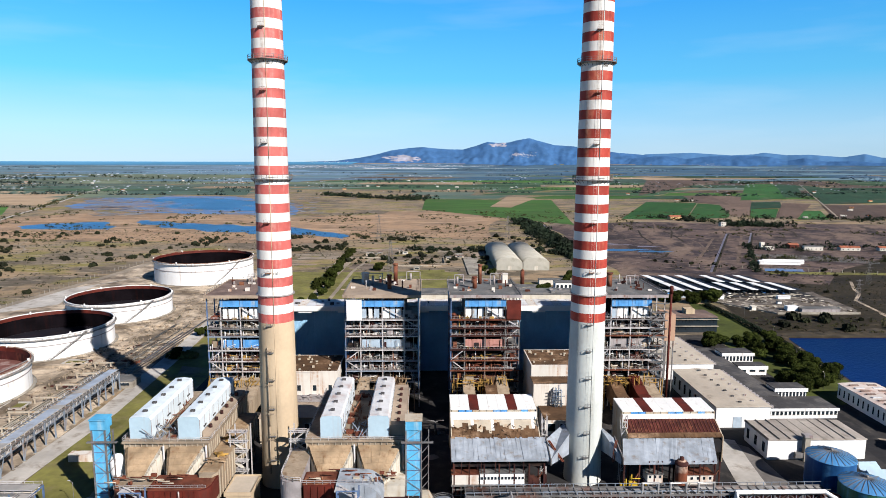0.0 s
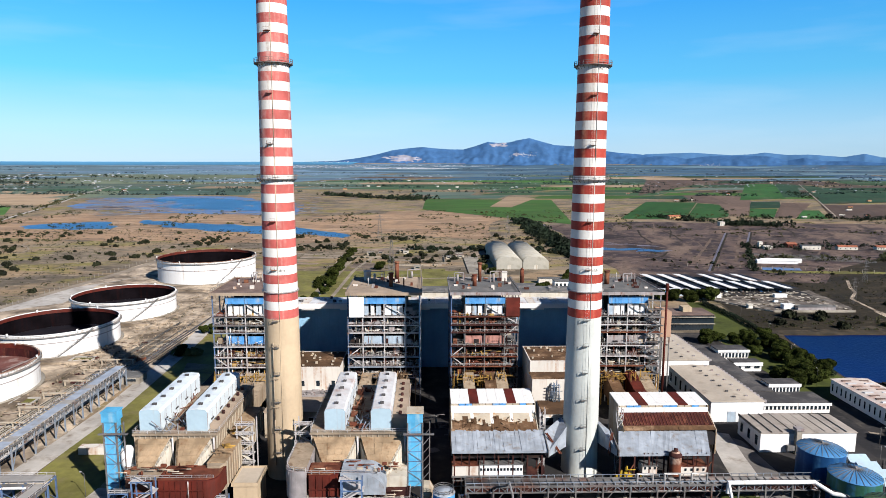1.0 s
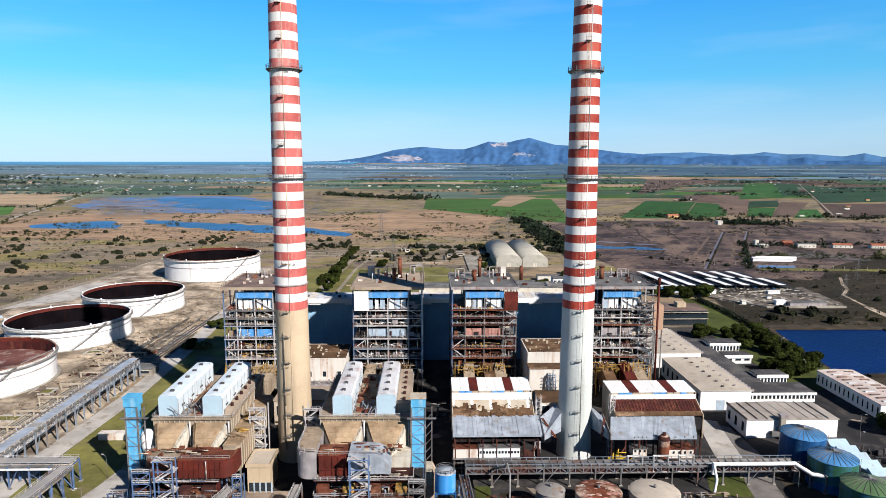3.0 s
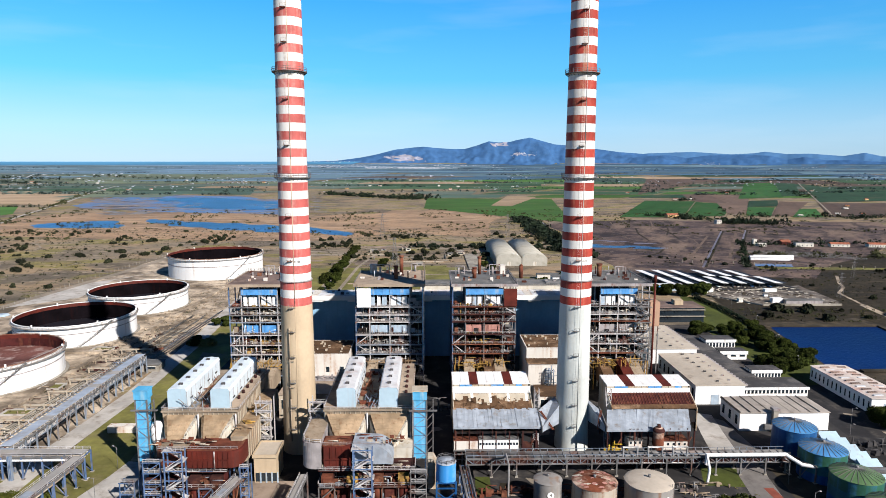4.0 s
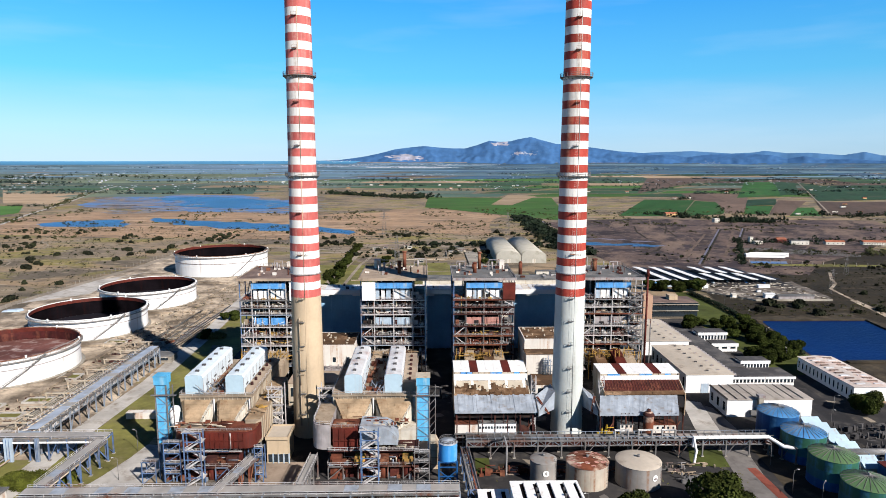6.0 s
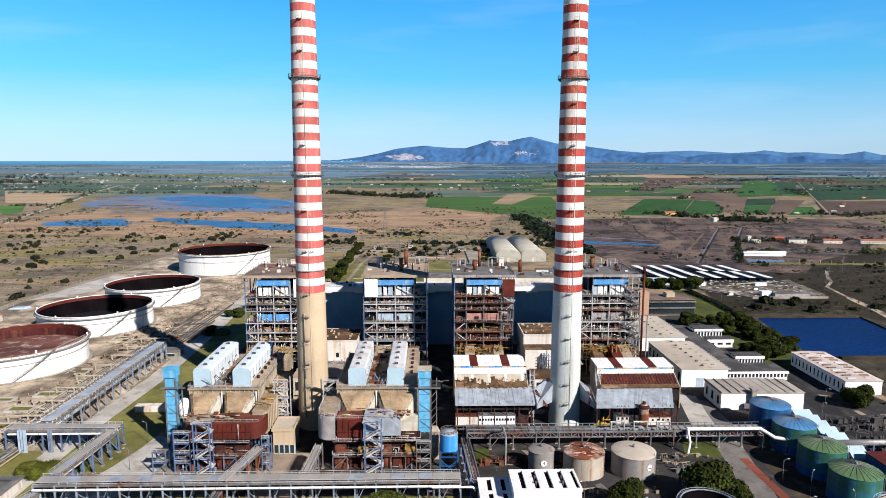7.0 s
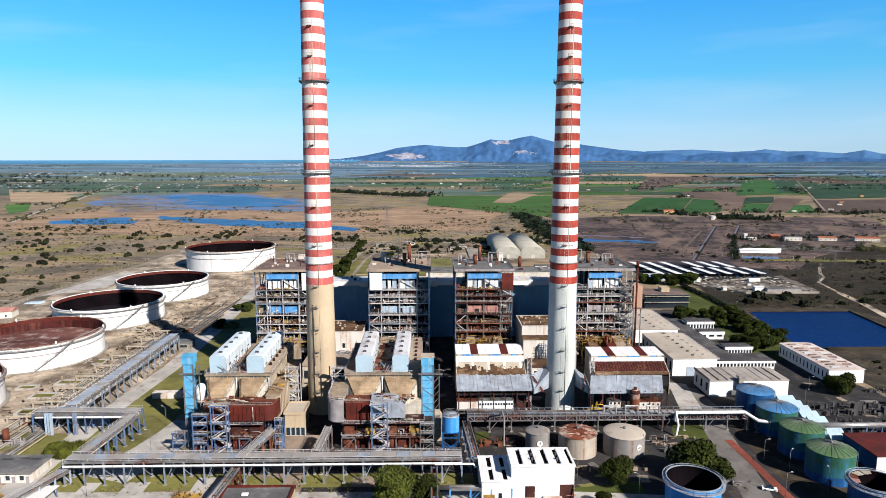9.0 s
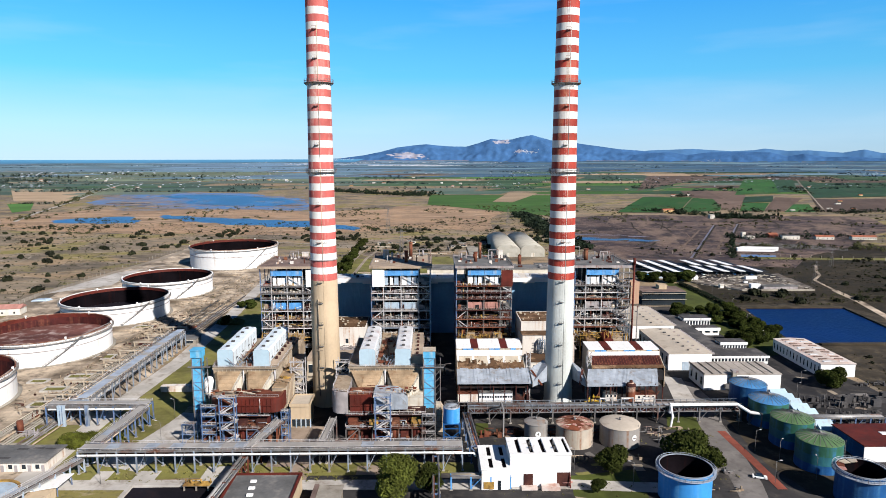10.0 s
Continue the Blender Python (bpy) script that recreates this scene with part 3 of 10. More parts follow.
def blot(name, pts, mat, lift, label, category, wob=0.0, step=20.0, seed=1, kind="structure"):
    """A flat patch with an uneven edge."""
    out = []
    for p, q in zip(pts, pts[1:] + pts[:1]):
        p, q = Vector((*p, 0)), Vector((*q, 0))
        n = max(1, int((q - p).length / step))
        for i in range(n):
            c = p.lerp(q, i / n)
            if wob:
                c += Vector((noise.noise(c / (step * 2.2) + Vector((seed, 0, 0))), noise.noise(c / (step * 2.2) + Vector((0, seed, 7))), 0)) * wob
            out.append((c.x, c.y, lift))
    b = Build()
    b.add(out, [tuple(range(len(out)))])
    me = b.mesh(name, mat)
    bm = bmesh.new()
    bm.from_mesh(me)
    bmesh.ops.triangulate(bm, faces=bm.faces[:])
    bmesh.ops.recalc_face_normals(bm, faces=bm.faces[:])
    for f in bm.faces:
        if f.normal.z < 0:
            f.normal_flip()
    bm.to_mesh(me)
    bm.free()
    return tagged(new(name, me), label, category, kind=kind)


def strip(name, pts, width, mat, lift, label, category="road", kind="structure"):
    """A road or track of even width along a line."""
    b = Build()
    pts = [Vector((*p, 0)) for p in pts]
    for i, p in enumerate(pts):
        d = (pts[min(i + 1, len(pts) - 1)] - pts[max(i - 1, 0)]).normalized()
        s = Vector((d.y, -d.x, 0)) * width / 2
        for k in (-s, s):
            b.v.append(far(p.x + k.x, p.y + k.y, lift))
    b.f = [(2 * i, 2 * i + 1, 2 * i + 3, 2 * i + 2) for i in range(len(pts) - 1)]
    b.s = [True] * len(b.f)
    return single(name, b, mat, label, category, kind=kind)


# the far plain is coloured as if seen through haze
sheet("far_plain", [(-4200, 4700), (300, 4700), (300, 15800), (-13500, 15800)], FIELD["haze"], 0.18, "far plain with blue-green haze in its colour", "land", 16, 60)
sheet("far_plain", [(300, 4700), (4600, 4700), (15000, 15800), (300, 15800)], FIELD["deep_haze"], 0.18, "far plain with dark blue haze in its colour", "land", 16, 60)
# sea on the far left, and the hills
sheet("far_plain", [(-9000, 9500), (300, 9500), (300, 15200), (-12500, 15200)], FIELD["mist"], 0.9, "far plain with grey-blue haze in its colour", "land", 16, 40)
sheet("far_plain", [(300, 9500), (10500, 9500), (14500, 15200), (300, 15200)], FIELD["deep_haze"], 0.9, "far plain with dark blue haze in its colour", "land", 16, 40)
sheet("sea", [(-8000, 8200), (-1500, 12500), (-1900, 17900), (-12700, 12700)], M_sea, 2.0, "thin blue line of sea on the horizon", "water", 60, 20, 8.0)


def hills(name, line, q0, q1, mat, label, rows=10, rough=0.12):
    """A range: its skyline as bearing and rise in thousandths, falling towards the viewer with spurs."""
    b = Build()
    cols = []
    for (a0, e0), (a1, e1) in zip(line, line[1:]):
        n = max(2, int((a1 - a0) / 1.6))
        cols += [(a0 + (a1 - a0) * i / n, e0 + (e1 - e0) * i / n) for i in range(n)]
    cols.append(line[-1])
    for j in range(rows + 1):
        k = j / rows
        for a, e in cols:
            q = q1 + (q0 - q1) * k
            lo = -14.0 - 4.0 * k
            wob = noise.noise(Vector((a * 0.04, k * 3.0, q1 * 0.01))) + 0.5 * noise.noise(Vector((a * 0.13, k * 6.0, 3.0)))
            rise = lo + (e - lo) * (1 - k) ** 1.25 + (e - lo) * rough * wob * math.sin(math.pi * min(1, k * 1.1)) + (0.35 * noise.noise(Vector((a * 0.4, 0, 9))) if j == 0 else 0)
            b.v.append((q * math.sin(a / 1000), q * math.cos(a / 1000), 100 + q * rise / 1000))
    n = len(cols)
    b.f = [(j * n + i, (j + 1) * n + i, (j + 1) * n + i + 1, j * n + i + 1) for j in range(rows) for i in range(n - 1)]
    b.s = [True] * len(b.f)
    return single(name, b, mat, label, "hills", kind="structure")


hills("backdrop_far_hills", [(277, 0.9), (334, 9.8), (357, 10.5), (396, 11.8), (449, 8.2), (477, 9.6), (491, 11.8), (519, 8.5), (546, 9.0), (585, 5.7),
                             (609, 9.9), (627, 5.4), (669, 2.3), (720, 3.0)], 4700, 4850, M_mountain_far, "far ridge coloured pale blue with haze", 6)
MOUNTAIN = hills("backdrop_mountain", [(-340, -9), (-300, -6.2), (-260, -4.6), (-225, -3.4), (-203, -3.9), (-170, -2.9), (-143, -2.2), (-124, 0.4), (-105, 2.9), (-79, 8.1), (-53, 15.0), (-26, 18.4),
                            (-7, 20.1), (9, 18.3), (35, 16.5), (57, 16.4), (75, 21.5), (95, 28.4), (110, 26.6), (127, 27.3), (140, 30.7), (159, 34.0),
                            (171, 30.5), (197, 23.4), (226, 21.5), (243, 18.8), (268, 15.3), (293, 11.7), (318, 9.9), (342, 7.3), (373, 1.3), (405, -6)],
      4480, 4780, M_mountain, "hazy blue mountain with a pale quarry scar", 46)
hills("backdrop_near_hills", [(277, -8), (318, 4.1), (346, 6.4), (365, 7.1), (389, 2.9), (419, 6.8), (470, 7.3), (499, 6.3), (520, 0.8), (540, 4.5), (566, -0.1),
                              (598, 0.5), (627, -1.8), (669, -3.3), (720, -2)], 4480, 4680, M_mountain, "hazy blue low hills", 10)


# bare rock where the slope has been quarried
MOUNTAIN.data.materials.append(M_quarry)
for f in MOUNTAIN.data.polygons:
    p = f.center
    a_, e_ = math.atan2(p.x, p.y) * 1000, (p.z - 100) / math.hypot(p.x, p.y) * 1000
    for a0, e0, w_, h_, tilt in ((-38, 2.0, 34, 6.0, -0.06), (112, 23.5, 18, 3.6, -0.05), (140, 9.0, 10, 2.0, 0.0)):
        ee = e_ - e0 - (a_ - a0) * tilt
        if ((a_ - a0) / w_) ** 2 + (ee / h_) ** 2 + 1.3 * noise.noise(Vector((a_ * 0.12, e_ * 0.4, a0))) < 0.55:
            f.material_index = 1

# scrub, fields and water
FIELDS = ["green", "dark", "tan", "brown", "grey", "sage", "moss"]
LABELS = {"green": "flat field of bright green young crop", "dark": "flat field of dull dark green crop", "tan": "flat field of dry tan stubble",
          "brown": "flat field of ploughed brown earth", "grey": "flat grey-green fallow field", "dgreen": "flat field of green young crop", "dtan": "flat field of dry brown stubble", "deep": "flat field of deep green crop", "deep_haze": "far land with dark blue haze in its colour",
          "haze": "far land with blue-green haze in its colour", "mist": "far land with grey-blue haze in its colour", "sage": "flat sage-green fallow field", "moss": "flat field of dull moss-green crop"}


def field(kind, *corners, lift=0.35):
    return sheet("field", corners, FIELD[kind], lift, LABELS[kind], "field")


field("tan", (-961, 1412), (-820, 1370), (-1015, 1894), (-1359, 2016), lift=0.43)
field("tan", (-1571, 2337), (-1437, 2386), (-1588, 2630), (-1725, 2571), lift=0.45)
field("green", (-759, 1094), (-757, 1144), (-862, 1326), (-909, 1310), lift=0.48)
field("moss", (-845, 1822), (-502, 1780), (-598, 2206), (-1030, 2174), lift=0.50)
field("grey", (-881, 1481), (-883, 1856), (-1074, 2222), (-1029, 1930), lift=0.53)
field("green", (-9, 1280), (231, 976), (317, 1601), (-3, 1624))
field("tan", (137, 1357), (179, 1336), (293, 1682), (223, 1744), lift=0.55)
field("dgreen", (335, 1075), (446, 1072), (649, 1502), (536, 1530), lift=0.58)
field("dgreen", (448, 1072), (537, 1107), (686, 1393), (642, 1480), lift=0.60)
field("dtan", (556, 1133), (595, 1146), (903, 1737), (827, 1837), lift=0.62)
field("brown", (646, 1503), (697, 1434), (827, 1837), (736, 1806), lift=0.65)
field("brown", (610, 1810), (1148, 2673), (1606, 3274), (1148, 3291), lift=0.68)
field("dgreen", (802, 1597), (967, 1675), (1516, 2734), (1392, 2739), lift=0.70)
field("deep", (684, 1317), (762, 1333), (875, 1544), (792, 1522), lift=0.73)
field("dgreen", (576, 1106), (621, 1105), (738, 1306), (681, 1308), lift=0.75)
field("dtan", (622, 1105), (651, 1091), (911, 1472), (854, 1496), lift=0.78)
field("dgreen", (642, 1073), (697, 1071), (799, 1261), (766, 1262), lift=0.80)
field("brown", (711, 1077), (872, 1098), (1121, 1443), (908, 1428), lift=0.83)
field("deep", (928, 1460), (1190, 1534), (1811, 2390), (1410, 2346), lift=0.85)
field("deep", (992, 1734), (1048, 1732), (1568, 2659), (1524, 2734), lift=0.88)


def patchwork():
    """Far fields, row by row, each a little skew."""
    rng = random.Random(5)
    y = 1640.0
    while y < 11500:
        d = y * rng.uniform(0.07, 0.12)
        x = -0.86 * y
        while x < 0.92 * y:
            w = y * rng.uniform(0.09, 0.30)
            g = rng.uniform(4, 14)
            kind = rng.choices(FIELDS, [1.5, 3, 0.5, 2.5, 0.8, 1, 1] if x > 0.25 * y else [4, 4, 0.8, 0.8, 1, 3, 4] if x > -0.2 * y else [0.6, 1, 1.0, 0.3, 2, 6, 5])[0]
            if x > 0.1 * y and kind in ("dark", "green", "grey") and rng.random() < 0.6:
                kind = "deep"
            # with distance, fields switch to colours that have haze mixed in
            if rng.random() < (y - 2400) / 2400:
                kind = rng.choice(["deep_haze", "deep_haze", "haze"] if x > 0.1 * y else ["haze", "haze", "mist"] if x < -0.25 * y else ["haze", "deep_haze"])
            sk = rng.uniform(0.0, 0.10) * y
            if not (y < 2000 and -900 < x < -150):
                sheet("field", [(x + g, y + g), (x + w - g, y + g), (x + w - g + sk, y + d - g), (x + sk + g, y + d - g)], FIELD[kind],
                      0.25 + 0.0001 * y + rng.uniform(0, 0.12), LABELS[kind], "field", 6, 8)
            x += w
        y += d


patchwork()
blot("reed_bed", [(-640, 830), (-470, 790), (-150, 740), (-60, 820), (-150, 1040), (-330, 1180), (-640, 1190), (-720, 1000)], M_reed, 0.12, "tan reed bed beside the lakes", "reeds", 30, 40, 2)
blot("reed_bed", [(-120, 900), (60, 800), (120, 980), (90, 1230), (-60, 1240), (-180, 1100)], M_reed, 0.1, "tan dry reed and grass flat", "reeds", 40, 40, 5)
blot("dark_scrub", [(206, 438), (206, 352), (275, 358), (312, 240), (520, 180), (760, 420), (700, 640), (330, 640), (300, 545)], M_dark_scrub, 0.06, "dark brown scrub behind the water basin", "scrub", 12, 30, 10)
blot("marsh_soil", [(170, 520), (330, 505), (640, 800), (740, 980), (300, 1030), (190, 960), (172, 700)], M_soil, 0.1, "bare brown-purple soil flat", "soil", 18, 40, 9)
blot("lake_large", [(-725, 1277), (-470, 1189), (-254, 1130), (-225, 1180), (-290, 1420), (-522, 1740), (-846, 1767), (-770, 1362)], M_reedy, 0.2, "wide shallow blue lake with reedy islands", "water", 34, 30, 3)
blot("lake_small", [(-571, 909), (-449, 903), (-470, 960), (-515, 1016), (-581, 990), (-600, 940)], M_lake, 0.22, "narrow blue pool in the marsh", "water", 14, 14, 4)
blot("lake_open", [(-560, 1330), (-450, 1270), (-330, 1240), (-290, 1290), (-330, 1440), (-420, 1560), (-640, 1640), (-690, 1560), (-560, 1440)], M_lake, 0.42, "open blue water in the middle of the reedy lake", "water", 40, 30, 13)
blot("lake_long", [(-474, 1040), (-440, 975), (-360, 925), (-300, 880), (-179, 848), (-100, 800), (-108, 850), (-201, 935), (-300, 965), (-390, 1000)], M_lake, 0.22, "long narrow blue pool in the marsh", "water", 16, 12, 6)
for k, (cx, cy, rx, ry) in enumerate([(-660, 1330, 50, 14), (-300, 1250, 40, 12), (-720, 1480, 40, 12), (-330, 1330, 30, 10), (-590, 1260, 50, 8)]):
    blot("reed_island", [(cx + rx * math.cos(i * 0.785), cy + ry * math.sin(i * 0.785)) for i in range(8)], M_soil, 0.32, "low reedy island in the lake", "reeds", 22, 16, 20 + k)
rg_ = random.Random(17)
for mat_, n_, lab_ in ((M_reed, 110, "tan reed clumps standing in the lake"), (M_grey_mud, 330, "dark mud and reed clumps in the lake")):
    b = Build()
    k = 0
    while k < n_:
        y = rg_.uniform(1130, 1740)
        x = rg_.uniform(-0.53 * y, -0.17 * y)
        if rg_.random() < 0.25 + 1.2 * abs((x / y + 0.33) / 0.2) ** 2 - 0.0005 * (y - 1130) + 0.6 * noise.noise(Vector((x / 60, y / 60, 5))):
            rx, ry = rg_.uniform(3, 20), rg_.uniform(2, 8)
            b.add([(x + rx * math.cos(i * 0.785) * rg_.uniform(0.6, 1.2), y + ry * math.sin(i * 0.785) * rg_.uniform(0.6, 1.2), 0.36 + k * 0.0004) for i in range(8)], [tuple(range(8))])
            k += 1
    single("reed_clumps", b, mat_, lab_, "reeds", kind="stuff")
for k, (x, y, l_, d_) in enumerate(((214, 700, 46, 9), (186, 716, 26, 6), (252, 688, 22, 5), (200, 752, 34, 6), (232, 742, 20, 4), (178, 680, 16, 4), (262, 728, 14, 4))):
    blot("wet_patch", [(x - l_, y - d_ * 0.4), (x, y - d_), (x + l_, y - d_ * 0.3), (x + l_ * 0.6, y + d_ * 0.7), (x - l_ * 0.5, y + d_)], M_lake if k < 3 else M_ditch, 0.18 + k * 0.004, "shallow water lying on bare soil", "water", 7, 7, 60 + k)
for p, q in (((416, 859), (258, 556)), ((457, 872), (389, 745)), ((184, 985), (150, 640))):
    strip("drainage_canal", [p, q], 2.2, M_ditch, 0.2, "straight narrow drainage canal", "water")
    strip("canal_bank", [(p[0] + 2.6, p[1]), (q[0] + 2.6, q[1])], 2.4, M_dark_scrub, 0.192, "dark bank of a drainage canal", "bank")
for line in ([(437, 835), (323, 612), (300, 560)], [(425, 835), (310, 612)], [(370, 800), (262, 600)]):
    strip("dirt_track", line, 3.2, M_soil_track, 0.16, "pale dirt track over bare soil", "track")
for line in ([(357, 512), (338, 480), (330, 462), (312, 440), (303, 399)], [(303, 400), (296, 360), (285, 319), (262, 262)]):
    strip("dirt_track", line, 5.0 if line[0][1] < 450 else 2.4, M_dirt, 0.15, "pale dirt track beside the water basin", "track")
rg_ = random.Random(91)
for k in range(16):
    x, y = rg_.uniform(190, 560), rg_.uniform(560, 900)
    dx, dy = rg_.uniform(10, 60), rg_.uniform(40, 150)
    strip("dirt_track", [(x, y), (x + dx * 0.5 + rg_.uniform(-8, 8), y + dy * 0.5), (x + dx, y + dy)], rg_.uniform(1.2, 3.0), M_soil_track if k % 2 else M_dark_scrub, 0.15 + k * 0.004, "worn wheel track over bare soil", "track")
for k in range(18):
    x, y = rg_.uniform(-660, -300), rg_.uniform(380, 860)
    a = rg_.uniform(0, 6.28)
    pts_ = [(x, y)]
    for j in range(5):
        a += rg_.uniform(-0.5, 0.5)
        pts_.append((pts_[-1][0] + 22 * math.cos(a), pts_[-1][1] + 22 * math.sin(a)))
    strip("dirt_track", pts_, rg_.uniform(1.0, 2.2), M_track, 0.05 + k * 0.004, "pale footpath winding through scrub", "track")
strip("country_road", [(719, 1077), (1001, 1591), (1624, 2731)], 3.2, M_track, 0.9, "pale straight country road", "road")
strip("country_road", [(-648, 928), (-714, 1098), (-828, 1438), (-992, 1860), (-1144, 2323)], 6, M_pale_road, 0.8, "pale country road lined with bushes", "road")
# ---- plant ground ----
blot("yard", [(-62, 96), (190, 96), (190, 200), (160, 350), (-100, 350), (-100, 215), (-62, 215)], M_yard, 0.03, "grey stained concrete and asphalt works yard", "paving", 0, 20, 1)
blot("bare_earth", [(-165, 90), (-120, 90), (-131, 180), (-136, 450), (-120, 560), (-270, 640), (-280, 420), (-240, 90)], M_dirt, 0.02, "bare brown earth between oil tanks and pipes", "soil", 6, 20, 2)
blot("grass_verge", [(-124, 133), (-104, 148), (-99, 172), (-104, 215), (-118, 300), (-124, 300), (-124, 190)], M_grass, 0.05, "rough grass verge beside a pipe rack", "grass", 1.5, 8, 3)
blot("grass_verge", [(-124, 300), (-90, 290), (-90, 480), (-127, 480)], M_grass, 0.05, "rough grass verge beside the works road", "grass", 1.5, 8, 3)
blot("grass_verge", [(-150, 140), (-112, 136), (-112, 166), (-150, 166)], M_grass, 0.04, "rough grass under a pipe rack", "grass", 1.0, 8, 4)
blot("grass_verge", [(-120, 124), (12, 127), (12, 134), (-116, 135)], M_grass, 0.06, "strip of rough grass under the pipe rack", "grass", 0.8, 8, 6)
blot("works_lawn", [(14.6, 153), (19, 154), (19.4, 164.5), (14.8, 164.5)], M_lawn, 0.064, "small green lawn beside the raised tank", "grass", 0.4, 4, 27)
blot("works_lawn", [(86, 158), (101, 156), (103, 168), (90, 172)], M_lawn, 0.06, "small green lawn beside a tank", "grass", 0.8, 4, 7)
blot("works_lawn", [(40, 112), (62, 108), (64, 128), (42, 124)], M_lawn, 0.06, "small green lawn beside the white building", "grass", 0.8, 4, 8)
blot("works_lawn", [(108, 130), (112, 112), (136, 112), (130, 182), (112, 176)], M_olive_soil, 0.05, "grass strip round green tanks", "grass", 0.8, 6, 9)
blot("grass_field", [(-100, 352), (40, 352), (30, 560), (-120, 560)], M_grass, 0.043, "rough green field behind the turbine hall", "grass", 5, 20, 11)
blot("grass_bank", [(190, 250), (194, 270), (196, 345), (199, 430), (186, 430), (165, 330), (160, 240)], M_lawn, 0.06, "green bank between works and water basin", "grass", 2, 10, 12)
blot("works_apron", [(-56, 132), (-42, 132), (-38, 150), (-42, 163), (-57, 163)], M_apron, 0.075, "pinkish concrete apron below the control house", "paving", 0.6, 6, 21)
blot("works_apron", [(97, 176), (106, 176), (112, 212), (104.5, 215)], M_pale_road, 0.085, "pale concrete strip beside a white shed", "paving", 0.3, 6, 22)
blot("soil_bank", [(196, 340), (300, 352), (318, 300), (330, 392), (230, 398), (205, 420)], M_olive_soil, 0.045, "olive-brown soil behind the water basin", "soil", 3, 12, 23)
blot("soil_bank", [(191, 80), (420, 80), (420, 262), (330, 345), (300, 352), (200, 345), (193, 255)], M_olive_soil, 0.04, "dark olive-brown soil beside the water basin", "soil", 2, 12, 24)
for k, (x, y, w_, d_) in enumerate(((-70, 128, 9, 9), (-44, 128, 6, 10), (-92, 127, 7, 6), (-22, 129, 8, 6), (-106, 126, 5, 8))):
    blot("works_apron", [(x - w_ / 2, y - d_ / 2), (x + w_ / 2, y - d_ / 2), (x + w_ / 2, y + d_ / 2), (x - w_ / 2, y + d_ / 2)], M_pale_road if k % 2 == 0 else M_apron, 0.115, "patch of pale concrete under the pipe rack", "paving", 0.4, 3, 40 + k)
rg_ = random.Random(63)
for k in range(64):
    if k < 34:
        x, y = rg_.uniform(16, 100), rg_.uniform(98, 164)
    elif k < 52:
        x, y = rg_.uniform(130, 192), rg_.uniform(150, 250)
    else:
        x, y = rg_.uniform(-55, 110), rg_.uniform(196, 240)
    w_, d_, a_ = rg_.uniform(2, 8), rg_.uniform(1.5, 6), rg_.choice([0.0, 0.0, 0.4, -0.3])
    ca_, sa_ = math.cos(a_), math.sin(a_)
    blot("yard_patch", [(x + ca_ * u * w_ - sa_ * v * d_, y + sa_ * u * w_ + ca_ * v * d_) for u, v in ((-0.5, -0.5), (0.5, -0.5), (0.5, 0.5), (-0.5, 0.5))],
         rg_.choice([M_worn_road, M_apron, M_olive_soil, M_grass, M_worn_road, M_dark_scrub, M_track]), 0.05 + k * 0.0004, "stained patch in the works yard", "paving", 1.2, 1.6, 100 + k)
strip("red_path", [(104.6, 155.9), (104.8, 137.2), (104.7, 124.0), (104.6, 114.6)], 3.0, M_red_path, 0.11, "red gravel path beside green tanks", "path")
strip("road", [(-128, 90), (-129, 186), (-126, 240), (-128, 317), (-134, 420), (-140, 520)], 8.5, M_pale_road, 0.09, "dusty pale concrete works road")
strip("road", [(-104, 132), (-97, 152), (-93.5, 166), (-92, 176)], 16, M_pale_road, 0.10, "dusty concrete apron beside a blue tower")
strip("road", [(-150, 122), (40, 119), (72, 116)], 6, M_pale_road, 0.10, "dusty works road in front of the pipe rack")
strip("road", [(101, 92), (93.2, 108.8), (95.8, 119.2), (100.0, 141.4), (103.9, 164.1), (110, 180), (110, 205), (100, 214)], 9, M_worn_road, 0.08, "worn grey asphalt works road")
strip("road", [(158, 90), (158, 180), (162, 240)], 10, M_asphalt, 0.07, "worn dark asphalt lane beside a long hangar")
strip("road", [(-284, 300), (-290, 400), (-272, 540), (-262, 660)], 7, M_track, 0.08, "pale dusty perimeter road")
strip("road", [(-262, 660), (-200, 690), (-60, 640), (20, 600)], 6, M_track, 0.08, "pale dusty perimeter road")
strip("road", [(-83, 430), (-80, 530), (-76, 640)], 7, M_track, 0.09, "pale track between hedges")
blot("works_apron", [(-285, 400), (-255, 430), (-262, 500), (-240, 540), (-285, 470)], M_pale_road, 0.07, "pale concrete apron beside oil tanks", "paving", 3, 12, 14)
blot("rubble_yard", [(204, 436), (232, 450), (262, 450), (300, 470), (292, 410), (281, 398), (232, 400)], M_rubble_ground, 0.08, "pale rubble-strewn storage yard", "yard", 4, 10, 15)
blot("basin_water", [(195.6, 272), (201, 308), (206.8, 343), (271, 342), (265.5, 293), (250, 264), (207, 264)], M_pond, 0.12, "dark blue water basin behind the works", "water", 1.5, 10, 16)
b = Build()
for p, q in (((204, 340), (205, 345)), ((205, 345.5), (274, 344.5)), ((274, 344.5), (268, 293)), ((268, 293), (251, 262)), ((251, 262), (207, 262))):
    b.beam((*p, 0.5), (*q, 0.5), 3.0, 0.7)
single("basin_bank", b, M_olive_soil, "low concrete bank round the water basin", "bank", kind="structure")

# ---- chimneys ----


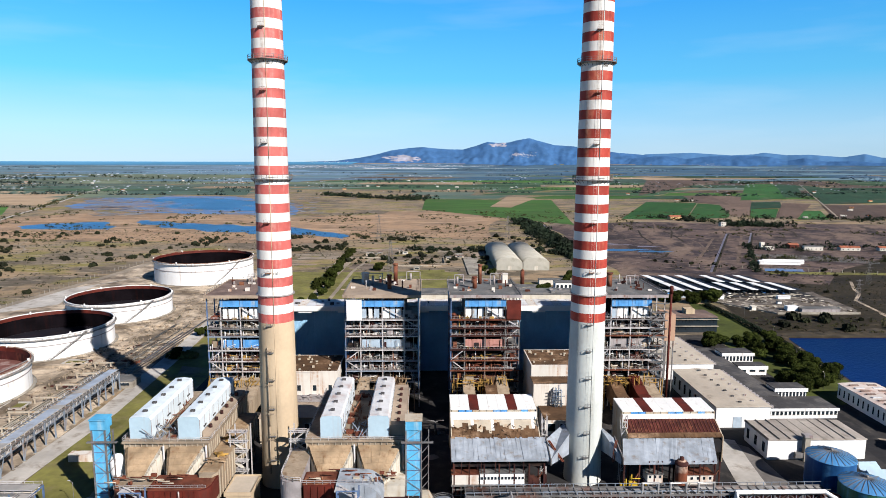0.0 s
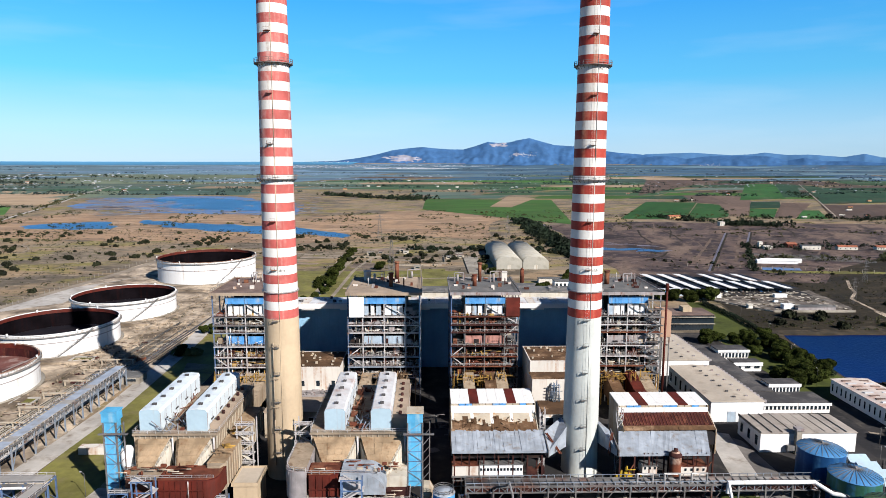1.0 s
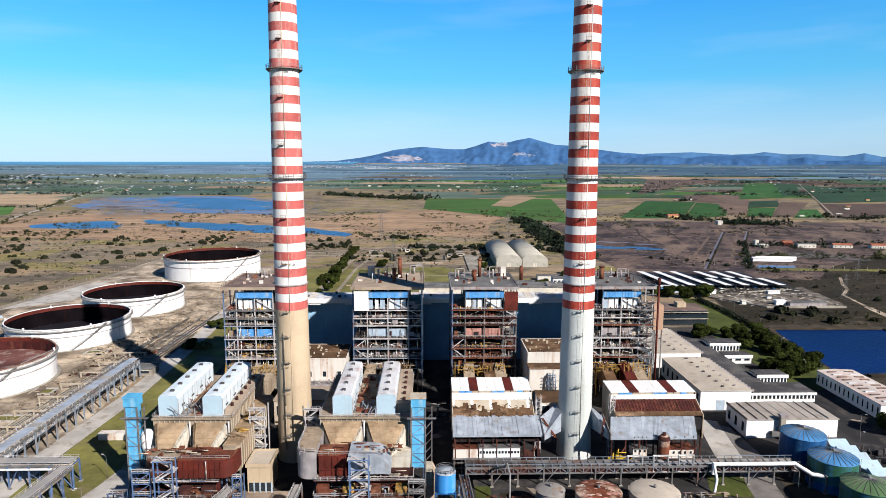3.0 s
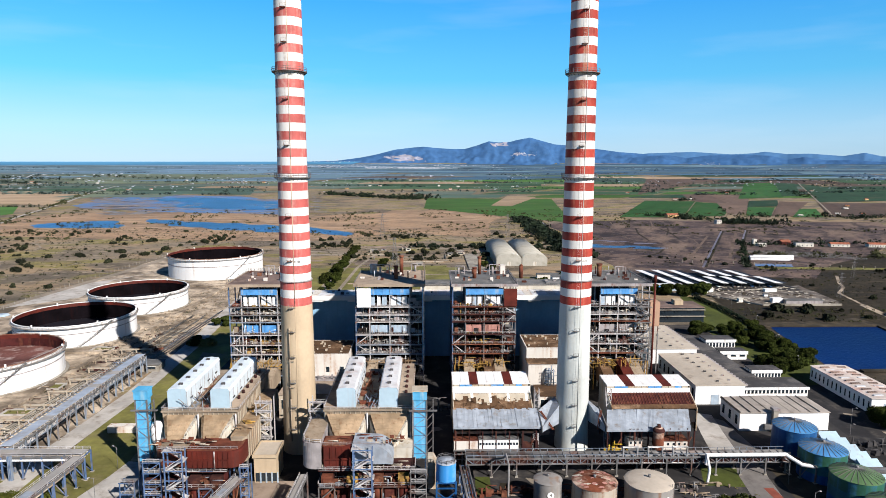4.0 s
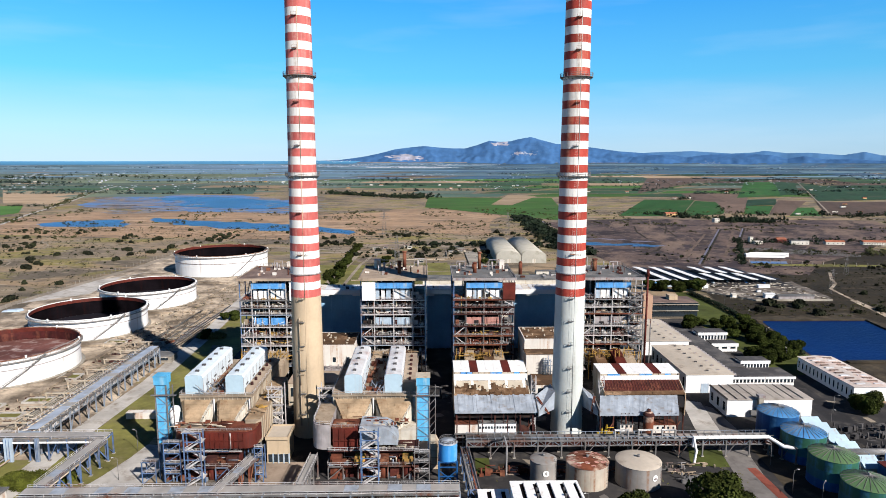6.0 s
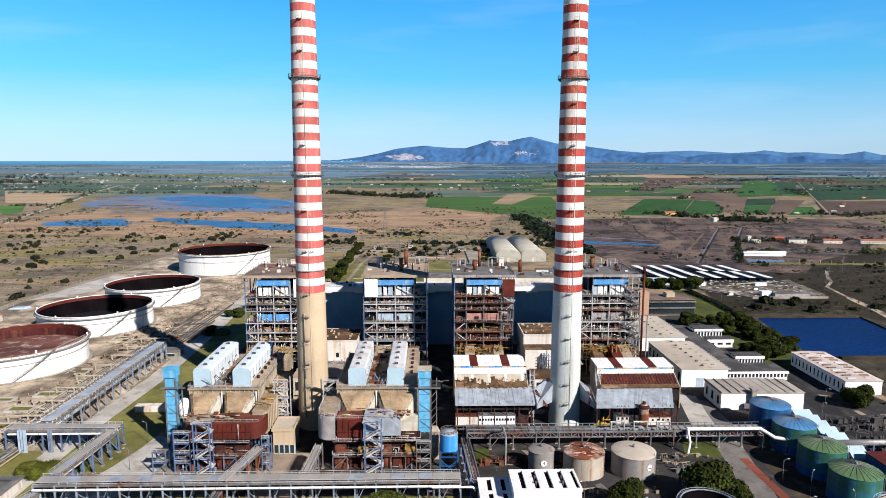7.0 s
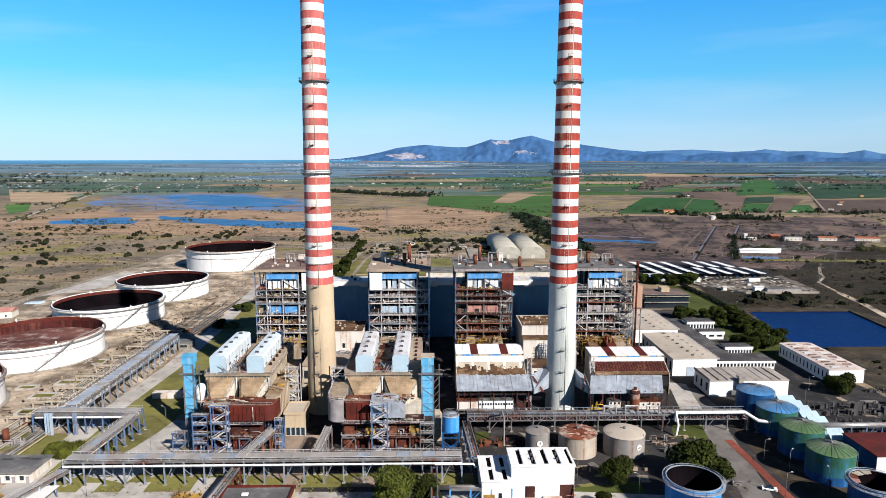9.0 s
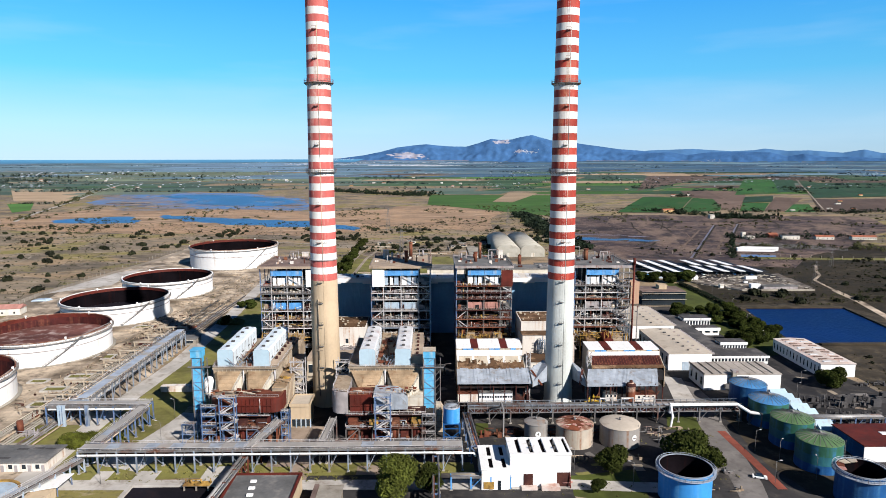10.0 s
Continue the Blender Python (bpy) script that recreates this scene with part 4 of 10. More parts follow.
def chimney(cx, cy, mat_low, red, label):
    c = thing("chimney", (cx, cy, 0), label, "chimney", "red and white chimneys")
    top, base, band = 172.0, 51.7, 2.724

    def rad(z):
        return 5.75 - 1.45 * min(1.0, z / 150.0) + (0.12 * max(0.0, 1 - z / 6.0) ** 2)
    b = Build()
    b.lathe([(rad(z), z) for z in (0, 1, 2, 4, 8, 16, 26, 36, 46, base)], cx, cy, 64)
    part("shaft", b, mat_low, c, "bare concrete lower shaft")
    z, i = base, 0
    while z < top:
        z1 = min(z + band, top)
        b = Build()
        b.lathe([(rad(z), z), (rad(z1), z1)], cx, cy, 64)
        part("painted_band", b, red if i % 2 == 0 else M_white_band, c, "faded red painted band" if i % 2 == 0 else "white painted band")
        z, i = z1, i + 1
    b = Build()
    b.lathe([(rad(top), top), (rad(top) - 0.5, top), (rad(top) - 0.5, top - 12)], cx, cy, 64)
    part("rim", b, M_conc_grey, c)
    # narrow kerb ring low down, railed galleries above
    g = Build()
    g.lathe([(rad(60) - 0.05, 59.75), (rad(60) + 0.42, 59.75), (rad(60) + 0.42, 60.05), (rad(60) - 0.05, 60.05)], cx, cy, 48, False)
    part("kerb_ring", g, M_grey_panel, c, "narrow weathered ring")
    for zz in (94.2, 127.8, 160.0):
        r = rad(zz)
        g = Build()
        g.lathe([(r - 0.05, zz - 0.15), (r + 1.1, zz - 0.15), (r + 1.1, zz + 0.05), (r - 0.05, zz + 0.05)], cx, cy, 48, False)
        for k in range(24):
            a = k * math.pi / 12
            ca, sa = math.cos(a), math.sin(a)
            g.beam((cx + (r + 1.05) * ca, cy + (r + 1.05) * sa, zz), (cx + (r + 1.05) * ca, cy + (r + 1.05) * sa, zz + 1.2), 0.09)
            g.beam((cx + r * ca, cy + r * sa, zz - 1.0), (cx + (r + 1.0) * ca, cy + (r + 1.0) * sa, zz - 0.15), 0.12)
        for h in (0.6, 1.2):
            g.lathe([(r + 1.02, zz + h), (r + 1.1, zz + h), (r + 1.1, zz + h + 0.09), (r + 1.02, zz + h + 0.09)], cx, cy, 48, False)
        part("gallery", g, M_steel, c, "steel walkway ring with railing")
    # ladder with rest landings up the front
    a0 = radians(-96)
    lad = Build()
    for off in (-0.35, 0.35):
        for za, zb in ((3, 51), (51, 100), (100, 150), (150, 171)):
            p = [(cx + (rad(zz) + 0.25) * math.cos(a0) + off, cy + (rad(zz) + 0.25) * math.sin(a0), zz) for zz in (za, zb)]
            lad.beam(p[0], p[1], 0.03)
    zz = 3.0
    while zz < 170:
        y = cy + (rad(zz) + 0.25) * math.sin(a0)
        x = cx + (rad(zz) + 0.25) * math.cos(a0)
        lad.beam((x - 0.35, y, zz), (x + 0.35, y, zz), 0.025)
        zz += 1.2
    if mat_low == M_conc_grey:
        part("ladder", lad, mat_low, c, "thin painted ladder")
    for zz in (9.4, 17.0, 25.6, 34.4, 43.0, 51.2, 67, 81.5, 104.5, 119, 136.5, 147):
        r = rad(zz)
        g = Build()
        x, y = cx + r * math.cos(a0), cy + r * math.sin(a0)
        g.box(x - 1.0, y - 0.8, zz - 0.1, x + 0.8, y + 0.3, zz)
        g.beam((x - 0.95, y - 0.75, zz), (x - 0.95, y - 0.75, zz + 1.0), 0.07)
        g.beam((x + 0.75, y - 0.75, zz), (x + 0.75, y - 0.75, zz + 1.0), 0.07)
        g.beam((x - 0.95, y - 0.75, zz + 1.0), (x + 0.75, y - 0.75, zz + 1.0), 0.06)
        g.beam((x - 0.9, y, zz - 0.9), (x - 0.9, y - 0.75, zz - 0.1), 0.07)
        part("landing", g, M_rust if zz > 52 else M_steel, c, "small rusty ladder landing")
    # faded marks on two white bands
    for zb, a_ in ((base + band * 5.5, -80), (base + band * 27.5, -82)):
        for k in range(5):
            a = radians(a_ + k * 4.2)
            r = rad(zb) + 0.03
            part("faded_mark", Build().beam((cx + r * math.cos(a), cy + r * math.sin(a), zb - 0.35), (cx + r * math.cos(a), cy + r * math.sin(a), zb + 0.25 + 0.2 * (k % 2)), 0.16, 0.05), M_dark_roof, c)
    if mat_low == M_conc_beige:
        aw = radians(-107)
        st = Build()
        for za, zb in ((5, 20), (20, 34), (34, 44.5)):
            st.tube((cx + (rad(za) + 0.3) * math.cos(aw), cy + (rad(za) + 0.3) * math.sin(aw), za), (cx + (rad(zb) + 0.3) * math.cos(aw), cy + (rad(zb) + 0.3) * math.sin(aw), zb), 0.2, 8)
        part("standpipe", st, M_beige_clad, c, "beige standpipe with brackets")
        for zz in (9, 16, 24, 33, 43.5):
            r = rad(zz)
            x, y = cx + r * math.cos(aw), cy + r * math.sin(aw)
            part("bracket", Build().box(x - 0.5, y - 0.55, zz - 0.15, x + 1.3, y + 0.3, zz + 0.1), M_beige_clad, c)
    # cable conduit beside the ladder
    g = Build()
    a1 = radians(-84)
    for za, zb in ((2, 51), (51, 100), (100, 150)):
        g.tube((cx + (rad(za) + 0.02) * math.cos(a1), cy + (rad(za) + 0.1) * math.sin(a1), za), (cx + (rad(zb) + 0.02) * math.cos(a1), cy + (rad(zb) + 0.02) * math.sin(a1), zb), 0.08, 6)
    part("conduit", g, mat_low, c)
    return c


CH1 = chimney(-44.6, 186.7, M_conc_beige, M_red_faded, "tall red and white banded chimney on a beige concrete shaft")
CH2 = chimney(50.4, 186.7, M_conc_grey, M_red, "tall red and white banded chimney on a pale grey concrete shaft")

# ---- turbine hall ----
hall = thing("turbine_hall", (8, 300, 0), "long blue-grey sheet-clad turbine hall with a white projecting roof edge", "industrial hall")
part("wall", Build().box(-82, 290, 0, 98, 298, 30.8), M_hall, hall, "blue-grey ribbed sheet wall")
part("roof_edge", Build().box(-83, 283.4, 30.8, 99, 298.4, 33.0), M_white, hall, "white projecting roof edge")
for k in range(46):
    x = -82 + k * 3.95
    part("roof_cover", Build().box(x, 284.0, 33.0, x + 3.75, 297.6, 33.25), M_house_roof if k % 3 else M_white_rusty, hall, "pale roof cover sheet")
part("upper_wall", Build().box(-4, 298.4, 0, 98, 311, 35.4), M_pale_clad, hall, "pale upper storey")
part("upper_roof", Build().box(-4.4, 298.0, 35.4, 98.4, 311.4, 35.9), M_roof_grey, hall, "grey felt roof")
for k in range(19):
    part("wall_rib", Build().box(-82 + k * 10 - 0.25, 289.7, 0, -82 + k * 10 + 0.25, 290, 30.8), M_hall, hall)
# plain white boxes under the projecting roof edge, no lamps
for k in range(10):
    part("soffit_light_box", Build().box(-76 + k * 18, 283.9, 30.0, -70 + k * 18, 285.2, 30.8), M_white, hall)
rg_ = random.Random(29)
for k in range(22):
    x, y, s = rg_.uniform(-2, 94), rg_.uniform(300, 309), rg_.uniform(0.4, 1.3)
    part("roof_box", Build().box(x - s, y - s * 0.7, 35.9, x + s, y + s * 0.7, 36.3 + rg_.uniform(0.2, 1.2)), rg_.choice([M_grey_panel, M_white_rusty, M_rust, M_steel]), hall)
for k in range(14):
    x, y, s = rg_.uniform(-78, 94), rg_.uniform(286, 296), rg_.uniform(0.3, 0.8)
    part("roof_box", Build().box(x - s, y - s * 0.7, 33.25, x + s, y + s * 0.7, 33.6 + rg_.uniform(0.2, 0.9)), rg_.choice([M_grey_panel, M_dark_roof, M_steel]), hall)

# ---- boilers ----


def clutter(b, rng, x0, x1, y, z, n, h=2.0):
    """Pipes, valves and boxes on a working floor."""
    for _ in range(n):
        x = rng.uniform(x0, x1)
        k = rng.random()
        yy = y + rng.uniform(0.2, 3.0)
        hh = rng.uniform(0.5, h)
        if k < 0.4:
            b.tube((x, yy, z), (x, yy, z + hh), rng.uniform(0.12, 0.35), 6)
        elif k < 0.7:
            w = rng.uniform(0.3, 0.9)
            b.box(x - w, yy - w / 2, z, x + w, yy + w / 2, z + hh * 0.7)
        else:
            zz = z + hh
            b.tube((x - 1.5, yy, zz), (x + 1.5, yy, zz), 0.14, 6)
    return b


COLS = (0.7, 6.4, 14.7, 23.0, 28.6)
FLOORS = (36.7, 33.2, 30.0, 24.3, 19.8, 15.6, 11.0, 6.0)


def boiler(x0, width, band, mid_panel, roof_mat, floor_mat, label, seed, extra):
    clut = {1: [M_ochre, M_beige_clad, M_grey_panel], 2: [M_grey_panel, M_pipe, M_white_rusty], 3: [M_rust, M_ochre, M_rust], 4: [M_ochre, M_beige_clad, M_steel]}[seed]
    rng = random.Random(seed)
    c = thing("boiler", (x0 + width / 2, 265, 0), label, "boiler house", "boiler houses")
    s = width / 29.3
    cols = [x0 + k * s for k in COLS]
    yf, yb = 245.0, 275.5
    part("core", Build().box(cols[1] + 0.6, 254, 0, cols[3] - 0.6, 274, 45.6), M_core, c, "near-black boiler core, interior shade put into its colour")
    ys = (yf, 254, 264.5, yb)
    for x in cols:
        for y in ys:
            part("column", Build().beam((x, y, 0), (x, y, 46), 0.42), (M_steel if seed == 3 else M_frame) if x not in cols[:1] else M_blue_steel, c)
    for z in FLOORS:
        b = Build()
        b.box(cols[0] - 0.3, yf + 0.1, z - 0.2, cols[4] + 0.3, yf + 5.0, z)
        part("floor_slab", b, M_rust_dark, c)
        part("edge_beam", Build().box(cols[0] - 0.3, yf - 0.4, z - 0.45, cols[4] + 0.3, yf + 0.1, z), {1: [M_steel, M_frame, M_blue_grey], 2: [M_frame, M_blue_grey, M_frame], 3: [M_rust, M_rust_dark, M_rust_dark], 4: [M_steel, M_frame, M_rust]}[seed][rng.randrange(3)], c, "floor edge beam")
        # random sheets, mostly near-black, added to darken the pale floor rows
        for k in range(7):
            xx = rng.uniform(cols[0] + 0.5, cols[4] - 3)
            part("hanging_sheet", Build().box(xx, yf + rng.uniform(0.4, 3.0), z + rng.uniform(0.1, 0.8), xx + rng.uniform(0.8, 2.6), yf + 3.2, z + rng.uniform(1.4, 3.2)), rng.choice([M_core, M_rust_dark, M_core, floor_mat]), c, "sheet added at random on the working floor")
        g = Build()
        g.railing([(cols[0], yf - 0.35, z), (cols[4], yf - 0.35, z)], 1.1, 2.6, 0.035)
        part("railing", g, M_frame, c)
        for y in ys[1:]:
            e = Build()
            e.beam((cols[0], y, z - 0.2), (cols[4], y, z - 0.2), 0.35, 0.5)
            part("beam", e, M_steel, c)
        for x in (cols[0], cols[4]):
            e = Build()
            e.beam((x, yf, z - 0.2), (x, yb, z - 0.2), 0.35, 0.5)
            part("beam", e, M_steel, c)
        for xa, xb in ((cols[0], cols[1]), (cols[3], cols[4])):
            part("floor_grating", Build().box(xa, yf + 7, z - 0.3, xb, yb, z - 0.05), M_steel, c)
        p = clutter(Build(), rng, cols[1] + 0.5, cols[3] - 0.5, yf + 0.5, z, 34, 2.0)
        part("burner_pipework", p, rng.choice(clut), c, "tangle of pipes and valves", "stuff")
        p = clutter(Build(), rng, cols[1] + 0.5, cols[3] - 0.5, yf + 0.6, z, 10, 1.4)
        part("burner_pipework", p, M_rust if seed == 3 else M_pale_clad, c, "tangle of weathered pipes and valves", "stuff")
        p = clutter(Build(), rng, cols[0] + 0.5, cols[1] - 0.5, yf + 1, z, 11, 2.2)
        clutter(p, rng, cols[3] + 0.5, cols[4] - 0.5, yf + 1, z, 11, 2.2)
        part("pipework", p, rng.choice([M_grey_panel, M_rust, M_pipe, M_steel]), c, "pipes and valves", "stuff")
        p = clutter(Build(), rng, cols[0] + 0.5, cols[1] - 0.5, yf + 14, z, 5, 2.4)
        clutter(p, rng, cols[3] + 0.5, cols[4] - 0.5, yf + 16, z, 5, 2.4)
        part("pipework", p, rng.choice([M_grey_panel, M_rust, M_cream_clad]), c, "pipes and valves", "stuff")
    for mat_, n_ in ((M_white, 12 if seed == 3 else 64), (M_pale_clad, 16 if seed == 3 else 52), (M_rust, 44), (M_rust_dark, 40)):
        g = Build()
        for k in range(n_):
            x, y = rng.uniform(cols[0] + 0.4, cols[4] - 0.4), yf + rng.uniform(-0.1, 2.6)
            za = rng.choice(FLOORS[1:])
            if rng.random() < 0.7:
                g.tube((x, y, za), (x + rng.uniform(-0.3, 0.3), y, za + rng.uniform(1.2, 4.2)), rng.uniform(0.05, 0.13), 5)
            else:
                g.tube((x, y, za + rng.uniform(0.3, 2.6)), (min(cols[4], x + rng.uniform(1, 5)), y, za + rng.uniform(0.3, 2.6)), rng.uniform(0.05, 0.12), 5)
        part("thin_pipework", g, mat_, c, "tangle of thin pipes and conduits", "stuff")
    for k in range(16):
        x = rng.uniform(cols[0] + 0.4, cols[4] - 0.4)
        za = rng.choice(FLOORS[2:])
        part("riser", Build().tube((x, yf + rng.uniform(0.3, 2.4), za), (x, yf + rng.uniform(0.3, 2.4), za + rng.choice([4, 8, 12, 16])), rng.uniform(0.12, 0.25), 6), rng.choice([M_white, M_frame, M_cream_clad, M_rust] if seed != 3 else [M_rust, M_steel, M_rust_dark, M_ochre]), c)
    # braces in the outer bays
    for xa, xb, za, zb in ((cols[0], cols[1], 19.8, 24.3), (cols[1], cols[0], 15.6, 19.8), (cols[3], cols[4], 28, 33.2), (cols[3], cols[4], 36.7, 33.4), (cols[2], cols[3], 42, 36.9)):
        part("brace", Build().beam((xa, yf, za), (xb, yf, zb), 0.3), M_frame, c)
    for y0_, y1_, za, zb in ((245, 254, 6, 15.6), (254, 264.5, 15.6, 24.3), (264.5, 275.5, 24.3, 33.2), (254, 264.5, 33.2, 45), (245, 254, 30, 36.7)):
        for x in (cols[0], cols[4]):
            part("brace", Build().beam((x, y0_, za), (x, y1_, zb), 0.35), M_steel, c)
    # upper sheeting, ducts and middle panels
    for i in (1, 2):
        b = Build()
        xa, xb = cols[i] + (0.0 if i == 1 else 0.12), cols[i + 1]
        b.box(xa, yf - 0.5, 42.0, xb, yf - 0.35, 44.8)
        for k in range(1, 6):
            xx = xa + (xb - xa) * k / 6
            b.box(xx - 0.06, yf - 0.58, 42.0, xx + 0.06, yf - 0.5, 44.8)
        part("upper_panel", b, band[(i - 1) % len(band)], c, "weathered blue sheet panel")
        b = Build()
        b.box(xa + 0.3, yf + 0.8, 24.9, xb - 0.2, yf + 1.2, 28.2)
        for k in range(1, 5):
            xx = xa + (xb - xa) * k / 5
            b.box(xx - 0.06, yf + 0.7, 24.9, xx + 0.06, yf + 0.8, 28.2)
        part("middle_panel", b, mid_panel, c, "sheet panel across the burner floor")
        for k in range(3):
            xx = xa + 1.4 + k * 2.5
            w = rng.uniform(0.7, 1.2)
            part("duct", Build().box(xx - w, yf + 0.9, 36.9, xx + w, yf + 3.0, 41.6 + rng.uniform(-0.8, 0.3)), M_white if rng.random() < 0.75 else M_pale_panel, c, "upright white duct")
    # roof with parapet
    part("roof", Build().box(x0, yf - 2, 46.0, x0 + width, 277.5, 46.7), roof_mat, c)
    b = Build()
    for xa, ya, xb, yb_ in ((x0, yf - 2.1, x0 + width, yf - 1.8), (x0, 277.3, x0 + width, 277.6), (x0 - 0.1, yf - 1.8, x0 + 0.2, 277.3), (x0 + width - 0.2, yf - 1.8, x0 + width + 0.1, 277.3)):
        b.box(xa, ya, 45.8, xb, yb_, 47.0)
    part("parapet", b, M_roof_beige if roof_mat in (M_roof_beige, M_roof_red) else M_grey_panel, c, "ribbed roof edge")
    g = Build()
    g.railing([(x0 + 0.4, yf - 1.4, 47.0), (x0 + 0.4, 276.9, 47.0), (x0 + width - 0.4, 276.9, 47.0), (x0 + width - 0.4, yf - 1.4, 47.0)], 1.1, 3.0, 0.05)
    part("roof_railing", g, M_steel, c)
    for k in range(14):
        x, y, s_ = rng.uniform(x0 + 2, x0 + width - 2), rng.uniform(250, 275), rng.uniform(0.3, 0.9)
        part("roof_scrap", Build().box(x - s_, y - s_ * 0.6, 46.7, x + s_, y + s_ * 0.6, 46.9 + rng.uniform(0.2, 1.3)), rng.choice([M_rust, M_grey_panel, M_white_rusty, M_rust_dark]), c)
    for k in range(5):
        x, y = rng.uniform(x0 + 3, x0 + width - 3), rng.uniform(254, 275)
        part("roof_pipe", Build().tube((x, y, 46.7), (x, y, 46.7 + rng.uniform(1.5, 3.6)), rng.uniform(0.12, 0.3), 8), rng.choice([M_rust, M_frame, M_rust_dark]), c)
    for kind, x, y, w, h in extra:
        if kind == "stack":
            b = Build().tube((x, y, 46.6), (x, y, 46.6 + h), w, 14)
            v_ = part("vent_stack", b, M_rust, c, "rusty vent stack")
            part("collar", Build().tube((x, y, 46.6 + h * 0.92), (x, y, 46.6 + h + 0.05), w * 1.25, 14), M_rust, v_)
        elif kind == "box":
            b = Build().box(x - w, y - w, 46.6, x + w, y + w, 46.6 + h)
            b.box(x - w - 0.2, y - w - 0.2, 46.6 + h, x + w + 0.2, y + w + 0.2, 46.8 + h)
            part("roof_house", b, M_white_rusty, c, "small pale roof house")
        else:
            b = Build()
            for dx in (-w, w):
                b.beam((x + dx, y, 46.6), (x + dx, y, 46.6 + h), 0.3)
            b.beam((x - w, y, 46.6 + h), (x + w, y, 46.6 + h), 0.3)
            b.tube((x - w * 0.4, y, 46.6), (x - w * 0.4, y, 46.6 + h * 0.8), 0.5, 8)
            part("roof_pipe_frame", b, M_grey_panel, c, "pipes in a steel frame")
    # yellow-brown pipework and crossing beams at the foot
    p = Build()
    for k in range(60):
        xx = rng.uniform(cols[0], cols[4] - 4)
        zz = rng.choice((10.2, 11.4, 12.6, 13.8)) + rng.uniform(-0.15, 0.15)
        yy = yf - rng.uniform(1, 8)
        w_ = rng.uniform(0.15, 0.32)
        if k % 3 == 0:
            p.beam((xx, yy, zz - 3), (xx, yy, zz + rng.uniform(0.5, 1.6)), w_)
        elif k % 3 == 1:
            p.beam((xx, yy, zz), (xx + rng.uniform(2, 6), yy, zz), w_)
        else:
            p.beam((xx, yf - 8, zz), (xx, yf - 1, zz), w_)
    for k in range(10):
        xx = rng.uniform(cols[0], cols[4])
        p.beam((xx, yf - 4, 0), (xx, yf - 4, 13), 0.35)
    part("foot_pipework", p, M_ochre if seed != 2 else M_gold_clad, c, "tangled ochre pipes and beams", "stuff")
    for k, xa in enumerate((cols[1] - 1, cols[2] - 0.5, cols[3] - 4)):
        b = Build()
        b.extrude_x([(244, 13.2), (232, 10), (222, 10), (222, 4), (244, 4)][::-1], xa, xa + 4.6)
        part("flue_duct", b, [M_beige_clad, M_rustroof, M_beige_clad][(k + seed) % 3] if not (seed == 4 and k == 1) else M_red_oxide, c, "dusty flue duct sloping out of the boiler")
    return c


B1 = boiler(-86.6, 27.2, [M_blue_panel], M_blue_panel, M_roof_red, M_beige_clad, "open steel boiler house with blue panels and a reddish roof", 1,
       [("stack", -62.5, 262, 1.0, 8.5), ("frame", -74, 270, 2, 4), ("box", -70, 278, 1.5, 2.0)])
part("end_panel", Build().box(-63.4, 243.8, 36.6, -59.6, 244.2, 45.2), M_white, B1, "plain white sheet panel on the corner")
B2 = boiler(-32.2, 30.8, [M_blue_panel], M_pale_panel, M_roof_beige, M_grey_panel, "open steel boiler house with blue and pale panels, beige roof", 2,
            [("stack", -14.5, 257, 0.9, 6), ("stack", -12.5, 268, 0.9, 9), ("box", -26, 272, 1.4, 4), ("frame", -21, 266, 3, 5), ("frame", -5, 276, 3, 4)])
part("side_sheet", Build().box(-2.6, 244.6, 8, -2.2, 275, 45.6), M_hall, B2, "dull blue side sheeting")
part("end_panel", Build().box(-30.8, 243.8, 36.6, -24.8, 244.2, 45.2), M_white, B2, "plain white sheet panel on the corner")
B3 = boiler(10.0, 28.8, [M_blue_panel, M_blue_panel], M_pink_panel, M_roof_grey, M_rust, "rusty open steel boiler house with pink and blue panels", 3,
            [("stack", 21, 258, 0.9, 5), ("stack", 24, 268, 0.8, 8.5), ("frame", 31, 266, 2.5, 5), ("box", 35, 270, 1.3, 4), ("frame", 15, 268, 2, 4)])
part("end_panel", Build().box(32.9, 244.2, 36.8, 38.6, 244.6, 44.6), M_red_oxide, B3, "dark red sheet panel on the corner")
B4 = boiler(69.0, 28.4, [M_blue_panel], M_grey_panel, M_roof_grey, M_beige_clad, "open steel boiler house with blue and dusty panels", 4,
            [("stack", 79, 262, 1.1, 6), ("frame", 90, 266, 2.5, 4), ("frame", 76, 276, 3, 5)])
b = Build()
b.tube((98.6, 243.5, 0), (98.6, 243.5, 47.5), 0.45, 10)
b.tube((98.6, 243.5, 47.5), (98.6, 243.5, 50.5), 0.7, 10)
part("riser_pipe", b, M_red_oxide, B4, "tall dark red riser pipe")
part("end_bin", Build().box(100.4, 253, 25.2, 104.8, 262, 36.4), M_conc_pink, B4, "pinkish rendered bin at the end")
for x in (100.8, 104.4):
    for y in (253.5, 261.5):
        part("bin_leg", Build().beam((x, y, 0), (x, y, 25.2), 0.4), M_steel, B4)
zz, k = 2.0, 0
while zz < 43:
    a, c_ = ((91.5, 97.0) if k % 2 == 0 else (97.0, 91.5))
    part("stair_flight", Build().beam((a, 243.4, zz), (c_, 243.4, zz + 3.4), 0.9, 0.2), M_steel, B4)
    part("stair_landing", Build().box(min(a, c_) - 0.6, 242.6, zz + 3.3, max(a, c_) + 0.6, 244.2, zz + 3.45), M_steel, B4)
    zz, k = zz + 3.45, k + 1

# ---- oil tanks ----


